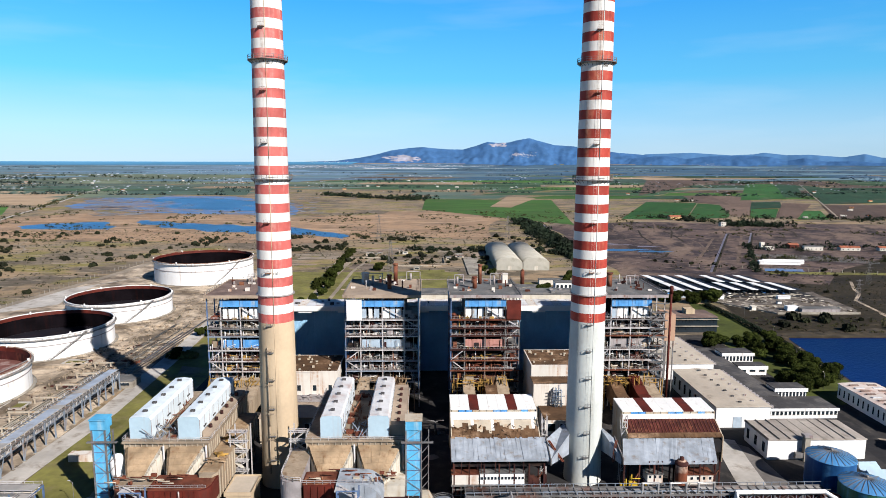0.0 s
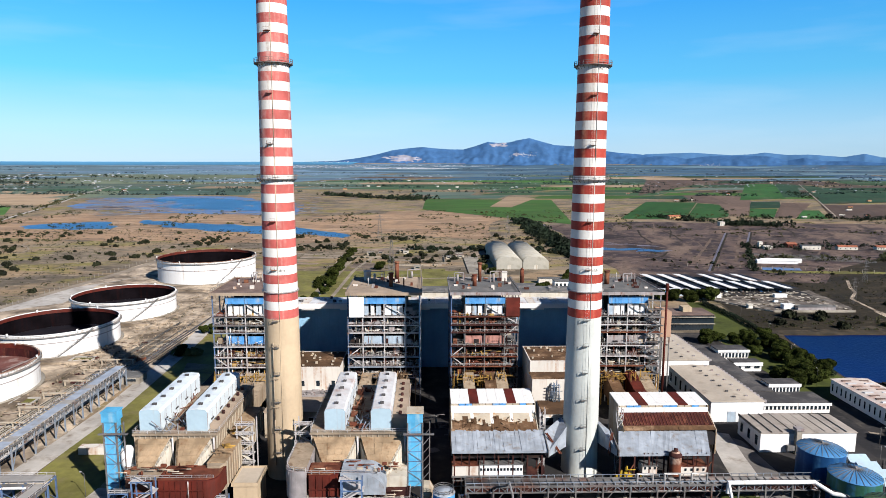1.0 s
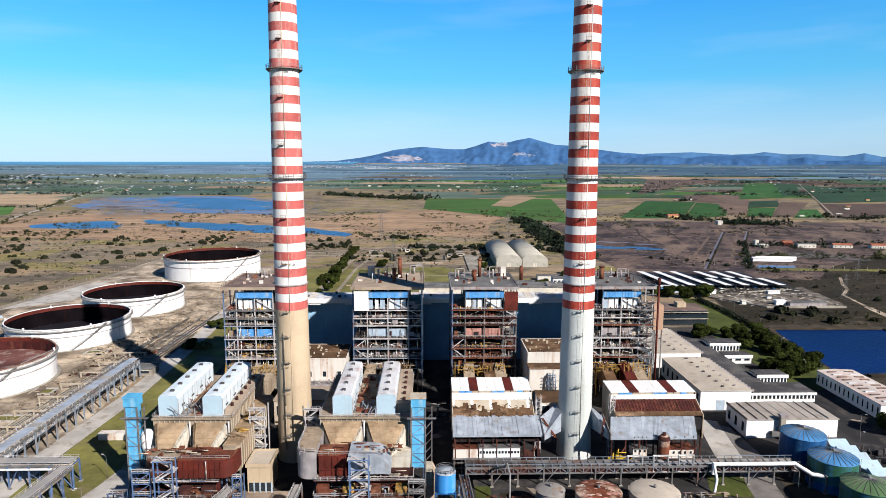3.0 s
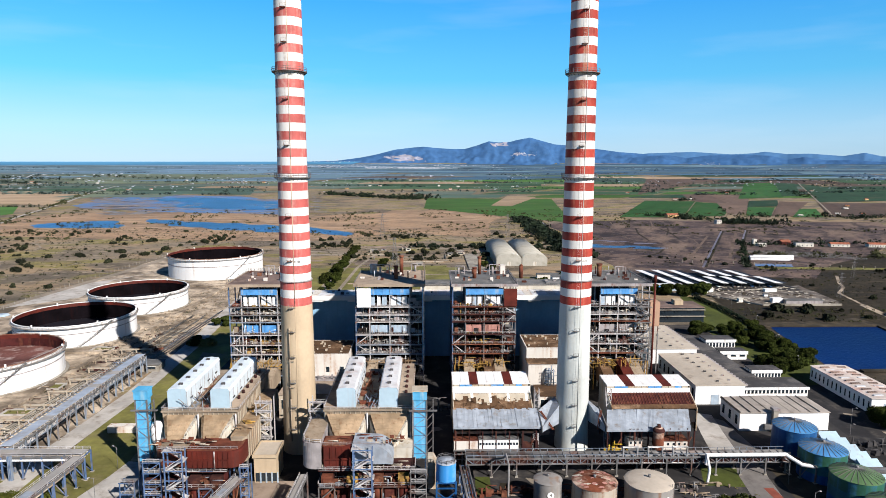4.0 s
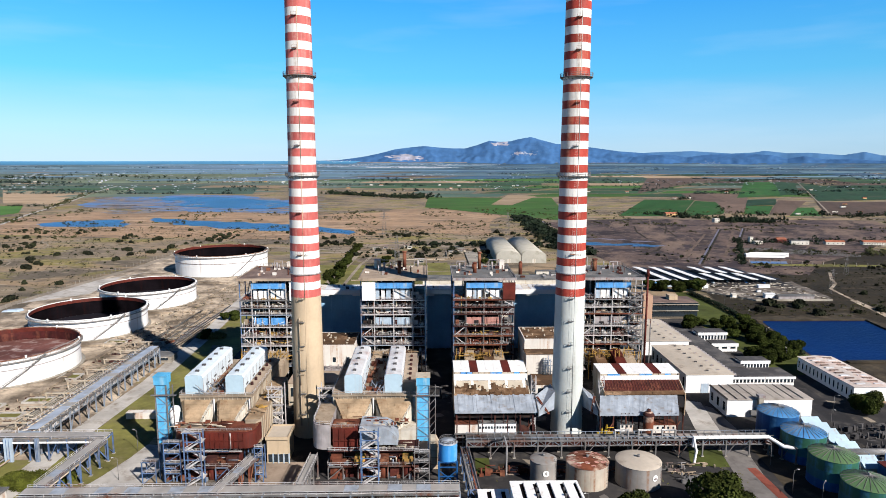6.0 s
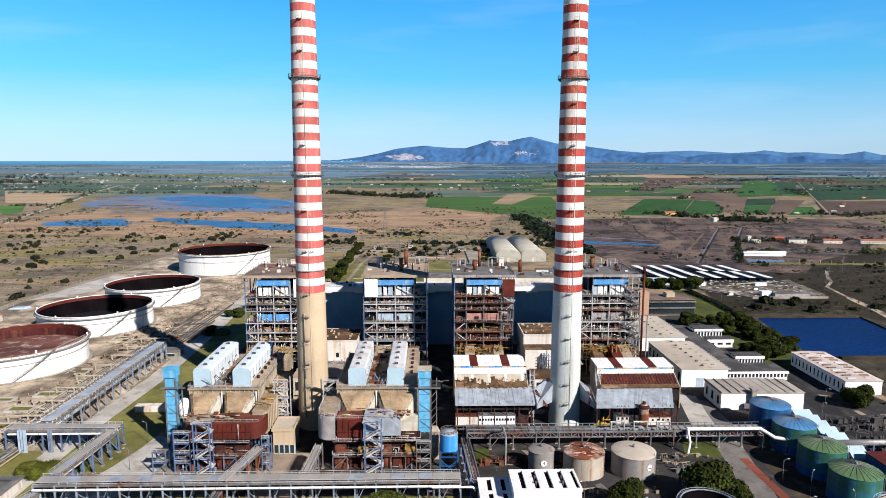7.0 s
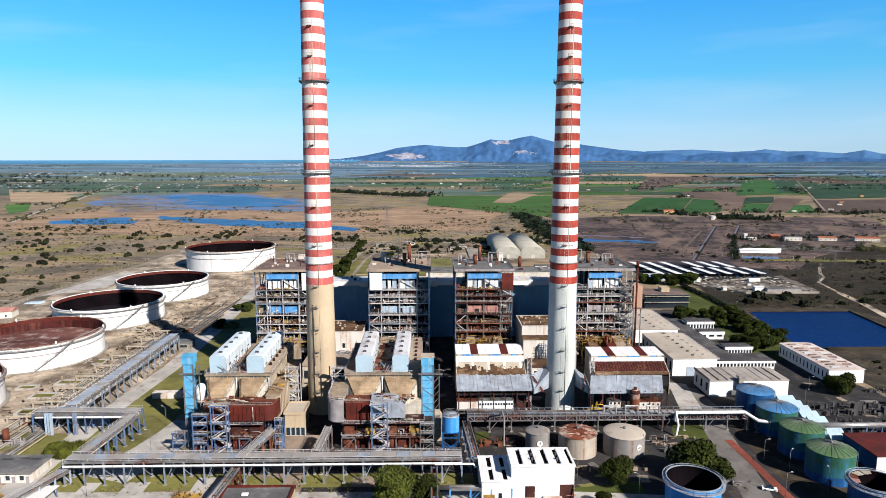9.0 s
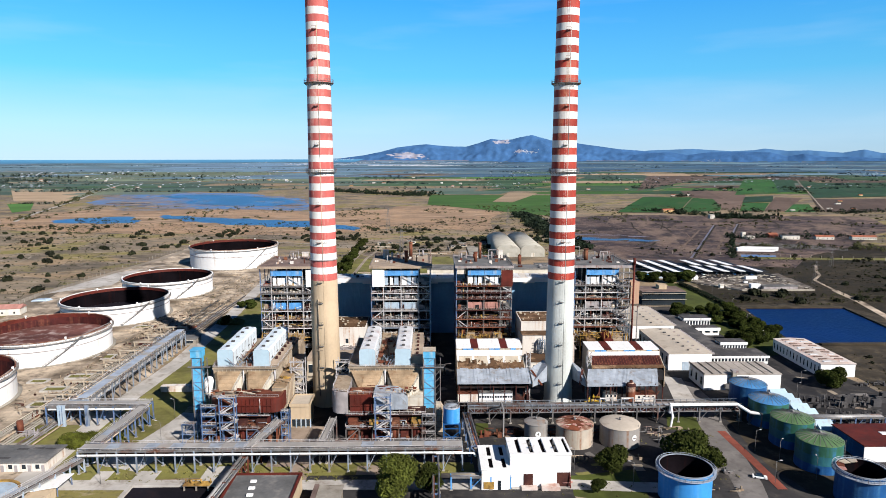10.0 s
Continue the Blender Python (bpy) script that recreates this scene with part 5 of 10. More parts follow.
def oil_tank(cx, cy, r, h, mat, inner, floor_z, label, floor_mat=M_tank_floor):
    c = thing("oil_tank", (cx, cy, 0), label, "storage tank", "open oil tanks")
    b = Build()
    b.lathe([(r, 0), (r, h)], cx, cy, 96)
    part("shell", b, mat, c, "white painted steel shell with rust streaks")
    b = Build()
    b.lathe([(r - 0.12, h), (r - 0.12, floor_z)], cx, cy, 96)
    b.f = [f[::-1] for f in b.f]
    part("inner_wall", b, inner, c, "dark inner wall below a rust-red rim band")
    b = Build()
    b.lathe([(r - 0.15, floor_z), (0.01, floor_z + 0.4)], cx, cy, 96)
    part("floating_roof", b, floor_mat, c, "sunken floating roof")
    b = Build()
    b.lathe([(r - 0.17, h), (r - 0.17, h - 2.0)], cx, cy, 96)
    b.f = [f[::-1] for f in b.f]
    part("seal_band", b, M_red_oxide, c, "rust-red band inside the rim")
    b = Build()
    b.lathe([(r - 0.25, h), (r + 0.3, h), (r + 0.3, h + 0.35), (r - 0.25, h + 0.35), (r - 0.25, h)], cx, cy, 96, False)
    part("rim", b, M_rust_patchy if cy in (187, 261, 535) else mat, c, "rust-eaten top rim" if cy in (187, 261, 535) else "")
    b = Build()
    b.lathe([(r, h - 1.3), (r + 1.2, h - 1.3), (r + 1.2, h - 1.05), (r, h - 1.05)], cx, cy, 96, False)
    for k in range(72):
        a = k * math.pi / 36
        b.beam((cx + (r + 1.1) * math.cos(a), cy + (r + 1.1) * math.sin(a), h - 1.1), (cx + (r + 1.1) * math.cos(a), cy + (r + 1.1) * math.sin(a), h), 0.1)
    b.lathe([(r + 1.05, h - 0.05), (r + 1.15, h - 0.05), (r + 1.15, h + 0.05), (r + 1.05, h + 0.05)], cx, cy, 96, False)
    part("wind_girder", b, M_grey_tank, c, "walkway ring with railing below the rim")
    part("shell_band", Build().lathe([(r + 0.02, h * 0.62), (r + 0.22, h * 0.62), (r + 0.22, h * 0.65), (r + 0.02, h * 0.65)], cx, cy, 96, False), M_grey_panel, c)
    for k in range(6):
        a = 2 * math.pi * k / 6 + 0.3
        x, y = cx + (r + 0.1) * math.cos(a), cy + (r + 0.1) * math.sin(a)
        part("foam_chamber", Build().tube((x, y, h - 0.4), (x, y, h + 1.2), 0.45, 8), mat, c)
    # stair winding up the shell
    b = Build()
    n, a0, a1 = 60, radians(-62), radians(-28)
    for k in range(n):
        a = a0 + (a1 - a0) * k / n
        z = h * k / n
        p, q = [(cx + (r + o) * math.cos(a), cy + (r + o) * math.sin(a), z) for o in (0.1, 1.1)]
        b.beam(p, q, 0.35, 0.08)
        if k % 4 == 0:
            b.beam((q[0], q[1], z), (q[0], q[1], z + 1.1), 0.09)
    for o, dz in ((1.12, 0.0), (1.12, 1.1)):
        for k in range(12):
            p, q = [(cx + (r + o) * math.cos(a0 + (a1 - a0) * t_ / 12), cy + (r + o) * math.sin(a0 + (a1 - a0) * t_ / 12), h * t_ / 12 + dz) for t_ in (k, k + 1)]
            b.beam(p, q, 0.12)
    part("stair", b, M_steel, c, "spiral stair up the shell")
    # rolling ladder down to the floating roof
    b = Build()
    a = radians(20)
    p = Vector((cx + (r - 0.5) * math.cos(a), cy + (r - 0.5) * math.sin(a), h))
    q = Vector((cx + r * 0.55 * math.cos(a), cy + r * 0.55 * math.sin(a), floor_z + 0.6))
    b.beam(p, q, 1.0, 0.25)
    part("rolling_ladder", b, M_grey_tank, c)
    b = Build()
    b.lathe([(r + 0.02, 0.0), (r + 1.5, 0.0), (r + 1.6, 0.35), (r + 0.02, 0.35)], cx, cy, 64)
    part("footing", b, M_concrete, c)
    return c


oil_tank(-206, 187, 30.0, 11.8, M_white_tank, M_oxide_dark, 2, "wide white oil tank with a rusty rim, open top")
oil_tank(-203, 261, 31.0, 12.0, M_white_tank, M_oxide_dark, 6, "wide white oil tank with rust-red inner wall, open top", M_lit_floor)
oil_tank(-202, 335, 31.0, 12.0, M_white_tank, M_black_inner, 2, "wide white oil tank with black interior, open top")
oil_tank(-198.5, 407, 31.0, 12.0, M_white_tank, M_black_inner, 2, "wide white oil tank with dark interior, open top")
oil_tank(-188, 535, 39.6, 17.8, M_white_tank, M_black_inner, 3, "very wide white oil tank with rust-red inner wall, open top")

# ---- cylindrical process tanks ----


def dome_tank(cx, cy, r, h, wall_mat, roof_mat, label, ribs=24, rise=1.6, rail=True):
    c = thing("process_tank", (cx, cy, 0), label, "storage tank", "round process tanks")
    # green-to-blue steps put a bluish reflection into the lower shell's colour
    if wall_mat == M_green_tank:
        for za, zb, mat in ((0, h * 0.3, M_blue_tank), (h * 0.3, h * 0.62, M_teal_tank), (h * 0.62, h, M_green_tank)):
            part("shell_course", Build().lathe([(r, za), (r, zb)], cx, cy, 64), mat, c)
    else:
        part("shell", Build().lathe([(r, 0), (r, h)], cx, cy, 64), wall_mat, c)
    b = Build()
    prof = [(r + 0.15, h - 0.1)] + [(r * (1 - k / 6), h + rise * math.sin(math.pi / 2 * k / 6)) for k in range(7)]
    b.lathe(prof, cx, cy, 64)
    part("domed_roof", b, roof_mat, c)
    for k in range(ribs):
        a = 2 * math.pi * k / ribs
        g = Build()
        for j in range(4):
            p = [(cx + r * (1 - u / 4.2) * math.cos(a), cy + r * (1 - u / 4.2) * math.sin(a), h + 0.06 + rise * math.sin(math.pi / 2 * u / 4.2)) for u in (j, j + 1)]
            g.beam(p[0], p[1], 0.10, 0.14)
        part("roof_rib", g, M_steel, c)
    if rail:
        g = Build()
        pts = [(cx + (r - 0.1) * math.cos(2 * math.pi * k / 28), cy + (r - 0.1) * math.sin(2 * math.pi * k / 28), h) for k in range(28)]
        g.railing(pts, 1.0, 2.0, 0.03, True)
        part("railing", g, M_frame, c)
    g = Build()
    for off in (-0.3, 0.3):
        g.beam((cx + r * 0.8 + off, cy - r * 0.62, 0), (cx + r * 0.8 + off, cy - r * 0.62, h + 1), 0.1)
    for k in range(int(h / 0.5)):
        g.beam((cx + r * 0.8 - 0.3, cy - r * 0.62, k * 0.5), (cx + r * 0.8 + 0.3, cy - r * 0.62, k * 0.5), 0.06)
    part("ladder", g, M_steel, c)
    part("roof_vent", Build().tube((cx, cy, h + rise - 0.1), (cx, cy, h + rise + 0.8), 0.4, 10), M_steel, c)
    return c


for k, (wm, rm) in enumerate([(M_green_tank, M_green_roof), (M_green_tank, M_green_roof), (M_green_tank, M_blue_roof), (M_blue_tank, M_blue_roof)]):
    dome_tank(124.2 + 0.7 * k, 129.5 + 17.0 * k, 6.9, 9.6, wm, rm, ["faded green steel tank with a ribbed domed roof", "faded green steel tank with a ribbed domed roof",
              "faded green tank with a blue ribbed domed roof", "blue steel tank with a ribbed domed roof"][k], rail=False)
dome_tank(35.1, 149.6, 4.1, 7.3, M_grey_tank, M_grey_tank, "dull grey steel tank with a number on its side", 0, 0.8, False)
dome_tank(48.6, 148.4, 6.5, 7.2, M_cream_tank, M_rust_patchy, "cream tank with a heavily rusted roof", 0, 1.0, False)
dome_tank(64.6, 148.2, 6.9, 7.2, M_grey_tank, M_shed_roof, "dull grey tank with a pale dusty roof", 0, 1.0, False)


rg_ = random.Random(88)
rusty = [o for o in bpy.data.objects if o.name.startswith("process_tank") and abs(o.location.x - 48.6) < 0.1][0]
for k in range(54):
    rr, aa = 6.0 * math.sqrt(rg_.random()), rg_.uniform(0, 6.28)
    x, y, s = 48.6 + rr * math.cos(aa), 148.4 + rr * math.sin(aa), rg_.uniform(0.25, 0.75)
    pts = [(x + s * 1.5 * math.cos(i * 1.047) * rg_.uniform(0.4, 1.2), y + s * 0.8 * math.sin(i * 1.047) * rg_.uniform(0.4, 1.2)) for i in range(6)]
    top = [(u, v, 7.2 + 1.0 * math.sin(math.pi / 2 * max(0.0, 1 - math.hypot(u - 48.6, v - 148.4) / 6.5)) + 0.07) for u, v in pts]
    part("flaking_patch", Build().add([(u, v, w - 0.1) for u, v, w in top] + top, [tuple(range(6, 12))] + [(i, (i + 1) % 6, 6 + (i + 1) % 6, 6 + i) for i in range(6)]), (M_pale_clad, M_pink_panel, M_rust, M_pink_panel)[k % 4], rusty)


def open_tank(cx, cy, r, h, mat, inner, label):
    c = thing("open_tank", (cx, cy, 0), label, "storage tank", "round process tanks")
    part("shell", Build().lathe([(r, 0), (r, h)], cx, cy, 64), mat, c)
    b = Build().lathe([(r - 0.15, h), (r - 0.15, 1.0), (0.01, 1.0)], cx, cy, 64)
    part("inside", b, inner, c, "near-black inside")
    part("rim", Build().lathe([(r - 0.15, h), (r + 0.1, h), (r + 0.1, h + 0.25), (r - 0.15, h + 0.25), (r - 0.15, h)], cx, cy, 64, False), M_galv, c, "pale steel rim")
    g = Build().lathe([(r, h - 1.0), (r + 1.0, h - 1.0), (r + 1.0, h - 0.85), (r, h - 0.85)], cx, cy, 64, False)
    pts = [(cx + (r + 0.95) * math.cos(2 * math.pi * k / 32), cy + (r + 0.95) * math.sin(2 * math.pi * k / 32), h - 0.85) for k in range(32)]
    g.railing(pts, 1.1, 3.0, 0.05, True)
    part("walkway", g, M_cover, c, "pale walkway ring with railing")
    return c


open_tank(73.2, 111.6, 7.5, 9.5, M_bright_tank, M_black_inner, "bright blue open-topped steel tank")
open_tank(124.0, 108.8, 6.6, 9.6, M_blue_tank, M_black_inner, "blue open-topped steel tank with rusty inside")
c = thing("tank_roof_remnant", (121.4, 110.8, 9.2), "torn rusty and cream sheets on a tank rim", "sheet scrap")
for k, (a0, a1, mat) in enumerate(((1.7, 2.2, M_cream_clad), (2.25, 2.75, M_rust), (2.8, 3.2, M_pink_panel), (1.2, 1.65, M_cream_tank))):
    part("torn_sheet", Build().prism([(124.0 + q * math.cos(a), 108.8 + q * math.sin(a)) for q, a in ((6.5, a0), (6.5, a1), (4.6 - 0.4 * (k % 2), a1), (4.2 + 0.5 * (k % 2), a0))][::1], 9.3 + 0.04 * k, 9.42 + 0.04 * k), mat, c)

# ---- dust-filter units in front of the chimneys ----


def filter_unit(x0, x1, front, label, seed):
    """Steel-framed casing with two long sheet houses on its deck and two funnels to the front ducts."""
    rng = random.Random(seed)
    w = x1 - x0
    c = thing("filter_unit", ((x0 + x1) / 2, 185, 0), label, "filter plant", "dust filter units")
    yf, yb, zd = 169.0, 208.0, 21.0
    part("casing", Build().box(x0, yf + 0.5, 8.5, x1, yb, zd - 0.6), M_beige_clad, c, "dusty beige clad casing")
    b = Build()
    n = round(w / 1.6)
    for k in range(n + 1):
        x = x0 + w * k / n
        b.box(x - 0.1, yf + 0.2, 8.5, x + 0.1, yf + 0.5, zd - 0.6)
    for k in range(25):
        y = yf + 1 + k * 1.6
        for x in (x0 - 0.15, x1):
            b.box(x, y - 0.1, 8.5, x + 0.15, y + 0.1, zd - 0.6)
    part("casing_rib", b, M_cream_clad, c, kind="stuff")
    part("deck", Build().box(x0 - 0.5, yf - 0.1, zd - 0.6, x1 + 0.5, yb + 0.5, zd), M_deck, c, "dusty roof deck")
    part("railing", Build().railing([(x0 - 0.4, yb, zd), (x0 - 0.4, yf, zd), (x1 + 0.4, yf, zd), (x1 + 0.4, yb, zd)], 1.1, 2.2, 0.04), M_frame, c)
    # the two long houses
    for hx in (x0 + 1.0 + (0.0 if seed == 1 else 2.6), x0 + 14.6 + (0.0 if seed == 1 else 2.6)):
        wd, zt = 6.1, 27.6
        prof = [(hx, zd), (hx + wd, zd), (hx + wd, zt - 1.0), (hx + wd - 0.5, zt - 0.25), (hx + wd / 2, zt), (hx + 0.5, zt - 0.25), (hx, zt - 1.0)]
        h = part("sheet_house", Build().extrude_y(prof, 171.0, 203.4), M_house_side, c, "long white sheet house with a pale blue front")
        part("front_panel", Build().extrude_y([(hx + wd / 2 + (x - hx - wd / 2) * 0.985, z) for x, z in prof], 170.86, 171.0), M_house, h, "pale blue front sheet")
        cap = [(hx - 0.06, zt - 1.0), (hx + 0.44, zt - 0.19), (hx + wd / 2, zt + 0.08), (hx + wd - 0.44, zt - 0.19), (hx + wd + 0.06, zt - 1.0), (hx + wd + 0.02, zt - 1.0), (hx + wd - 0.46, zt - 0.25), (hx + wd / 2, zt + 0.02), (hx + 0.46, zt - 0.25), (hx - 0.02, zt - 1.0)]
        part("house_roof", Build().extrude_y(cap[::-1], 170.8, 203.6), M_house_roof if seed == 2 else M_house_side, h, "weathered pale sheet roof")
        for k in range(5):
            y = 174.5 + k * 6.4
            b = Build()
            b.box(hx + wd / 2 - 0.6, y - 0.4, zt, hx + wd / 2 + 0.6, y + 0.4, zt + 0.6)
            part("roof_vent", b, M_dark_roof, h, "dark roof vent")
        for k in range(9):
            y = 171.0 + k * 4.0
            part("seam", Build().box(hx + wd, y - 0.08, zd, hx + wd + 0.07, y + 0.08, zt - 1.0), M_grey_panel, h)
        for k in range(4):
            y = 174 + k * 8
            part("wall_louvre", Build().box(hx + wd, y, zd + 2.0, hx + wd + 0.12, y + 2.2, zd + 2.5), M_dark_roof, h)
        part("corner_trim", Build().box(hx - 0.05, 170.9, zd, hx + 0.12, 171.05, zt - 1.0), M_grey_panel, h)
        part("corner_trim", Build().box(hx + wd - 0.12, 170.9, zd, hx + wd + 0.05, 171.05, zt - 1.0), M_grey_panel, h)
    # wreckage between the houses
    b = Build()
    mx = x0 + 7.6 + (0.0 if seed == 1 else 2.6)
    for k in range(26):
        p = Vector((mx + rng.uniform(0.2, 6.4), rng.uniform(170.5, 200), zd + rng.uniform(0, 0.6)))
        b.beam(p, p + Vector((rng.uniform(-2, 2), rng.uniform(-3, 3), rng.uniform(0.2, 2.6))), rng.uniform(0.1, 0.22))
    for k in range(14):
        p = (mx + rng.uniform(0.5, 6), rng.uniform(171, 205))
        s = rng.uniform(0.4, 1.2)
        b.box(p[0] - s, p[1] - s, zd, p[0] + s, p[1] + s, zd + rng.uniform(0.3, 1.4))
    part("deck_wreckage", b, M_rust, c, "rusty bent pipes and scrap on the deck", "stuff")
    b = Build()
    for k in range(22):
        p = Vector((mx + rng.uniform(-0.5, 7), rng.uniform(169.5, 178), zd + rng.uniform(0, 0.6)))
        b.beam(p, p + Vector((rng.uniform(-3, 3), rng.uniform(-2, 2), rng.uniform(0.2, 3.2))), rng.uniform(0.12, 0.25))
    part("deck_pipework", b, M_blue_grey, c, "bent grey pipes and struts", "stuff")
    # transformer row to the side of the right-hand house
    xr = x1 - 4.4 if seed == 2 else x1 - 3.0
    part("side_cabin", Build().box(xr + (0.2 if seed == 2 else 0.4), 172, zd, x1 + 0.2, 205, zd + (3.2 if seed == 2 else 1.6)), M_roof_beige, c, "low reddish-beige cabin on the deck")
    for k in range(6):
        y = 175 + k * 5
        part("insulator", Build().tube(((xr + x1) / 2 + 0.3, y, zd + 1.5), ((xr + x1) / 2 + 0.3, y, zd + 4.0 - (0 if seed == 2 else 1.4)), 0.5, 8), M_rust_dark, c)
    # funnels
    for k in (0, 1):
        xa, xb = x0 + 0.3 + k * w / 2, x0 + w / 2 - 0.3 + k * w / 2
        m = (xa + xb) / 2 + (0.6 if k == 0 else -0.6)
        n, cz, hw, hh = 40, 14.4, (xb - xa) / 2 - 0.1, 5.3
        ring = []
        for i in range(n):
            a = 2 * math.pi * (i + 0.5) / n
            ca, sa = math.cos(a), math.sin(a)
            q = min(hw / max(1e-6, abs(ca)), hh / max(1e-6, abs(sa)))
            ring.append((Vector(((xa + xb) / 2 + ca * q, yf - 0.3, cz + sa * q)), Vector((m + 2.3 * ca, 159.8, 11.2 + 2.2 * sa)), abs(sa) * hw > abs(ca) * hh and sa > 0))
        bulge = Vector((0, -0.5, 0.35))
        side = [i for i in range(n) if not ring[i][2]]
        k0 = next(i for i in side if ring[i - 1][2])
        runs = [(k0 - 1 + i) % n for i in range(len(side) + 2)], [(k0 + len(side) - 1 + i) % n for i in range(n - len(side) + 2)]
        # paler cladding on the cheeks paints in the brightness of their sunlit sides
        for run, nm, mat, lab in zip(runs, ("funnel", "funnel_top"), (M_pale_clad, M_gold_clad), ("round-cheeked clad funnel with stiffening ribs", "rust-stained golden top sheet")):
            vs = [w for i in run for w in (ring[i][0], ring[i][0].lerp(ring[i][1], 0.5) + bulge, ring[i][1])]
            fs = [(3 * i + j, 3 * i + j + 1, 3 * i + j + 4, 3 * i + j + 3) for i in range(len(run) - 1) for j in (0, 1)]
            o = part(nm, Build().add(vs, fs), mat, c if nm == "funnel" else fu, lab)
            fu = o if nm == "funnel" else fu
        part("funnel_mouth", Build().add([w[1] for w in ring], [tuple(range(n - 1, -1, -1))]), M_cream_clad, fu)
        for j in range(1, 6):
            t_ = j / 6
            lift = bulge * (1 - abs(2 * t_ - 1))
            for run, mat in zip(runs, (M_cream_clad, M_gold_clad)):
                pts = [w for w in (ring[i][0].lerp(ring[i][1], t_) + lift for i in run) if w.z > 9.2]
                if mat == M_cream_clad:
                    pts = [w for w in pts if w.x > m]
                part("stiffener", Build().pipe(pts, 0.1, 6), mat, fu)
        for i in range(0, n, 3):
            if ring[i][2]:
                part("stiffener", Build().beam(ring[i][0], ring[i][0].lerp(ring[i][1], 0.5) + Vector((0, -0.5, 0.4)), 0.12), M_gold_clad, fu)
        part("downpipe", Build().tube((xb + 0.1, yf - 1.4, 9), (xb + 0.1, yf - 1.4, zd - 0.6), 0.26, 8), M_frame, c)
    # legs under the casing
    for k in range(5):
        for y in (170, 182, 195, 207):
            x = x0 + 0.5 + (w - 1) * k / 4
            part("leg", Build().beam((x, y, 0), (x, y, 8.5), 0.6), M_blue_steel, c)
    for k in range(4):
        for y in (176, 189, 201):
            x = x0 + w * (k + 0.5) / 4
            b = Build()
            b.hexa([(x - 0.6, y - 0.6, 4), (x + 0.6, y - 0.6, 4), (x + 0.6, y + 0.6, 4), (x - 0.6, y + 0.6, 4)],
                   [(x - w / 8, y - 6, 8.5), (x + w / 8, y - 6, 8.5), (x + w / 8, y + 6, 8.5), (x - w / 8, y + 6, 8.5)])
            part("hopper", b, M_rust, c)
    # front ducts: rust-red boxes and grey rounded elbows
    for name, xa, xb, ya, yb_, za, zb, mat, round_ in front:
        b = Build()
        if round_ == "plan":
            rr = 4.0
            arc = [(xa + rr - rr * math.cos(math.pi / 2 * i / 10), ya + rr - rr * math.sin(math.pi / 2 * i / 10)) for i in range(11)]
            b.prism(arc + [(xb, ya), (xb, yb_), (xa, yb_)], za, zb)
        elif round_ == "elbow":
            rr = (zb - za) * 0.95
            arc = [(xb - rr + rr * math.cos(math.pi / 2 * i / 12), za + rr * math.sin(math.pi / 2 * i / 12)) for i in range(13)]
            b.extrude_y([(xa, za)] + arc + [(xa, zb)], ya, yb_)
        elif round_:
            n = 10
            prof = [(yb_, za), (ya + (zb - za) * 0.12, za)]
            prof += [(ya + (yb_ - ya) * 0.55 * (1 - math.cos(math.pi / 2 * i / n)), za + (zb - za) * (0.25 + 0.75 * math.sin(math.pi / 2 * i / n))) for i in range(n + 1)] + [(yb_, zb)]
            b.extrude_x(prof[::-1], xa, xb)
        else:
            rr = 3.2 if name == "r" else 0.9
            arc = [(xb - rr + rr * math.sin(math.pi / 2 * i / 7), ya + rr - rr * math.cos(math.pi / 2 * i / 7)) for i in range(8)]
            b.prism([(xa + 0.8, ya)] + arc + [(xb, yb_), (xa, yb_), (xa, ya + 1.5)], za, zb)
        d = part("front_duct", b, mat, c, {M_red_oxide: "rust-red ribbed duct", M_rust: "brown rusted duct"}.get(mat, "weathered grey duct"))
        nn = max(2, round((xb - xa) / 2.1))
        for k in range(nn + 1 if round_ not in ("plan", "elbow") else 0):
            x = xa + 0.8 + (xb - xa - (4.2 if name == "r" and not round_ else 1.6)) * k / nn
            part("duct_rib", Build().box(x - 0.11, ya - 0.22, za + (0.2 if not round_ else (zb - za) * 0.05), x + 0.11, ya + 0.02, zb - (0.1 if not round_ else (zb - za) * 0.6)), mat, d)
        if name == "r" and not round_:
            part("seam_pipe", Build().tube(((xa + xb) / 2 + 0.6, ya - 0.3, za), ((xa + xb) / 2 + 0.6, ya - 0.3, zb), 0.2, 8), M_frame, d)
        if round_ == "elbow":
            for k in range(5):
                part("duct_rib", Build().box(xa + 0.6 + k * 1.7, ya - 0.1, za + 0.1, xa + 0.72 + k * 1.7, ya + 0.02, zb - 0.3), mat, d)
        if round_ == "plan":
            part("duct_top", Build().prism([(xa + 1.2, ya + 2.8), (xa + 2.4, ya + 1.2), (xb - 0.2, ya + 0.5), (xb - 0.2, yb_), (xa + 0.3, yb_), (xa + 0.3, ya + 4)], zb, zb + 0.14), M_beige_clad, d, "dusty duct top")
            part("duct_railing", Build().railing([(xa + 0.2, yb_, zb), (xa + 0.2, ya + 4, zb), (xa + 1.3, ya + 1.4, zb), (xa + 4, ya + 0.2, zb), (xb, ya + 0.2, zb)], 1.1, 1.6, 0.05), M_frame, d)
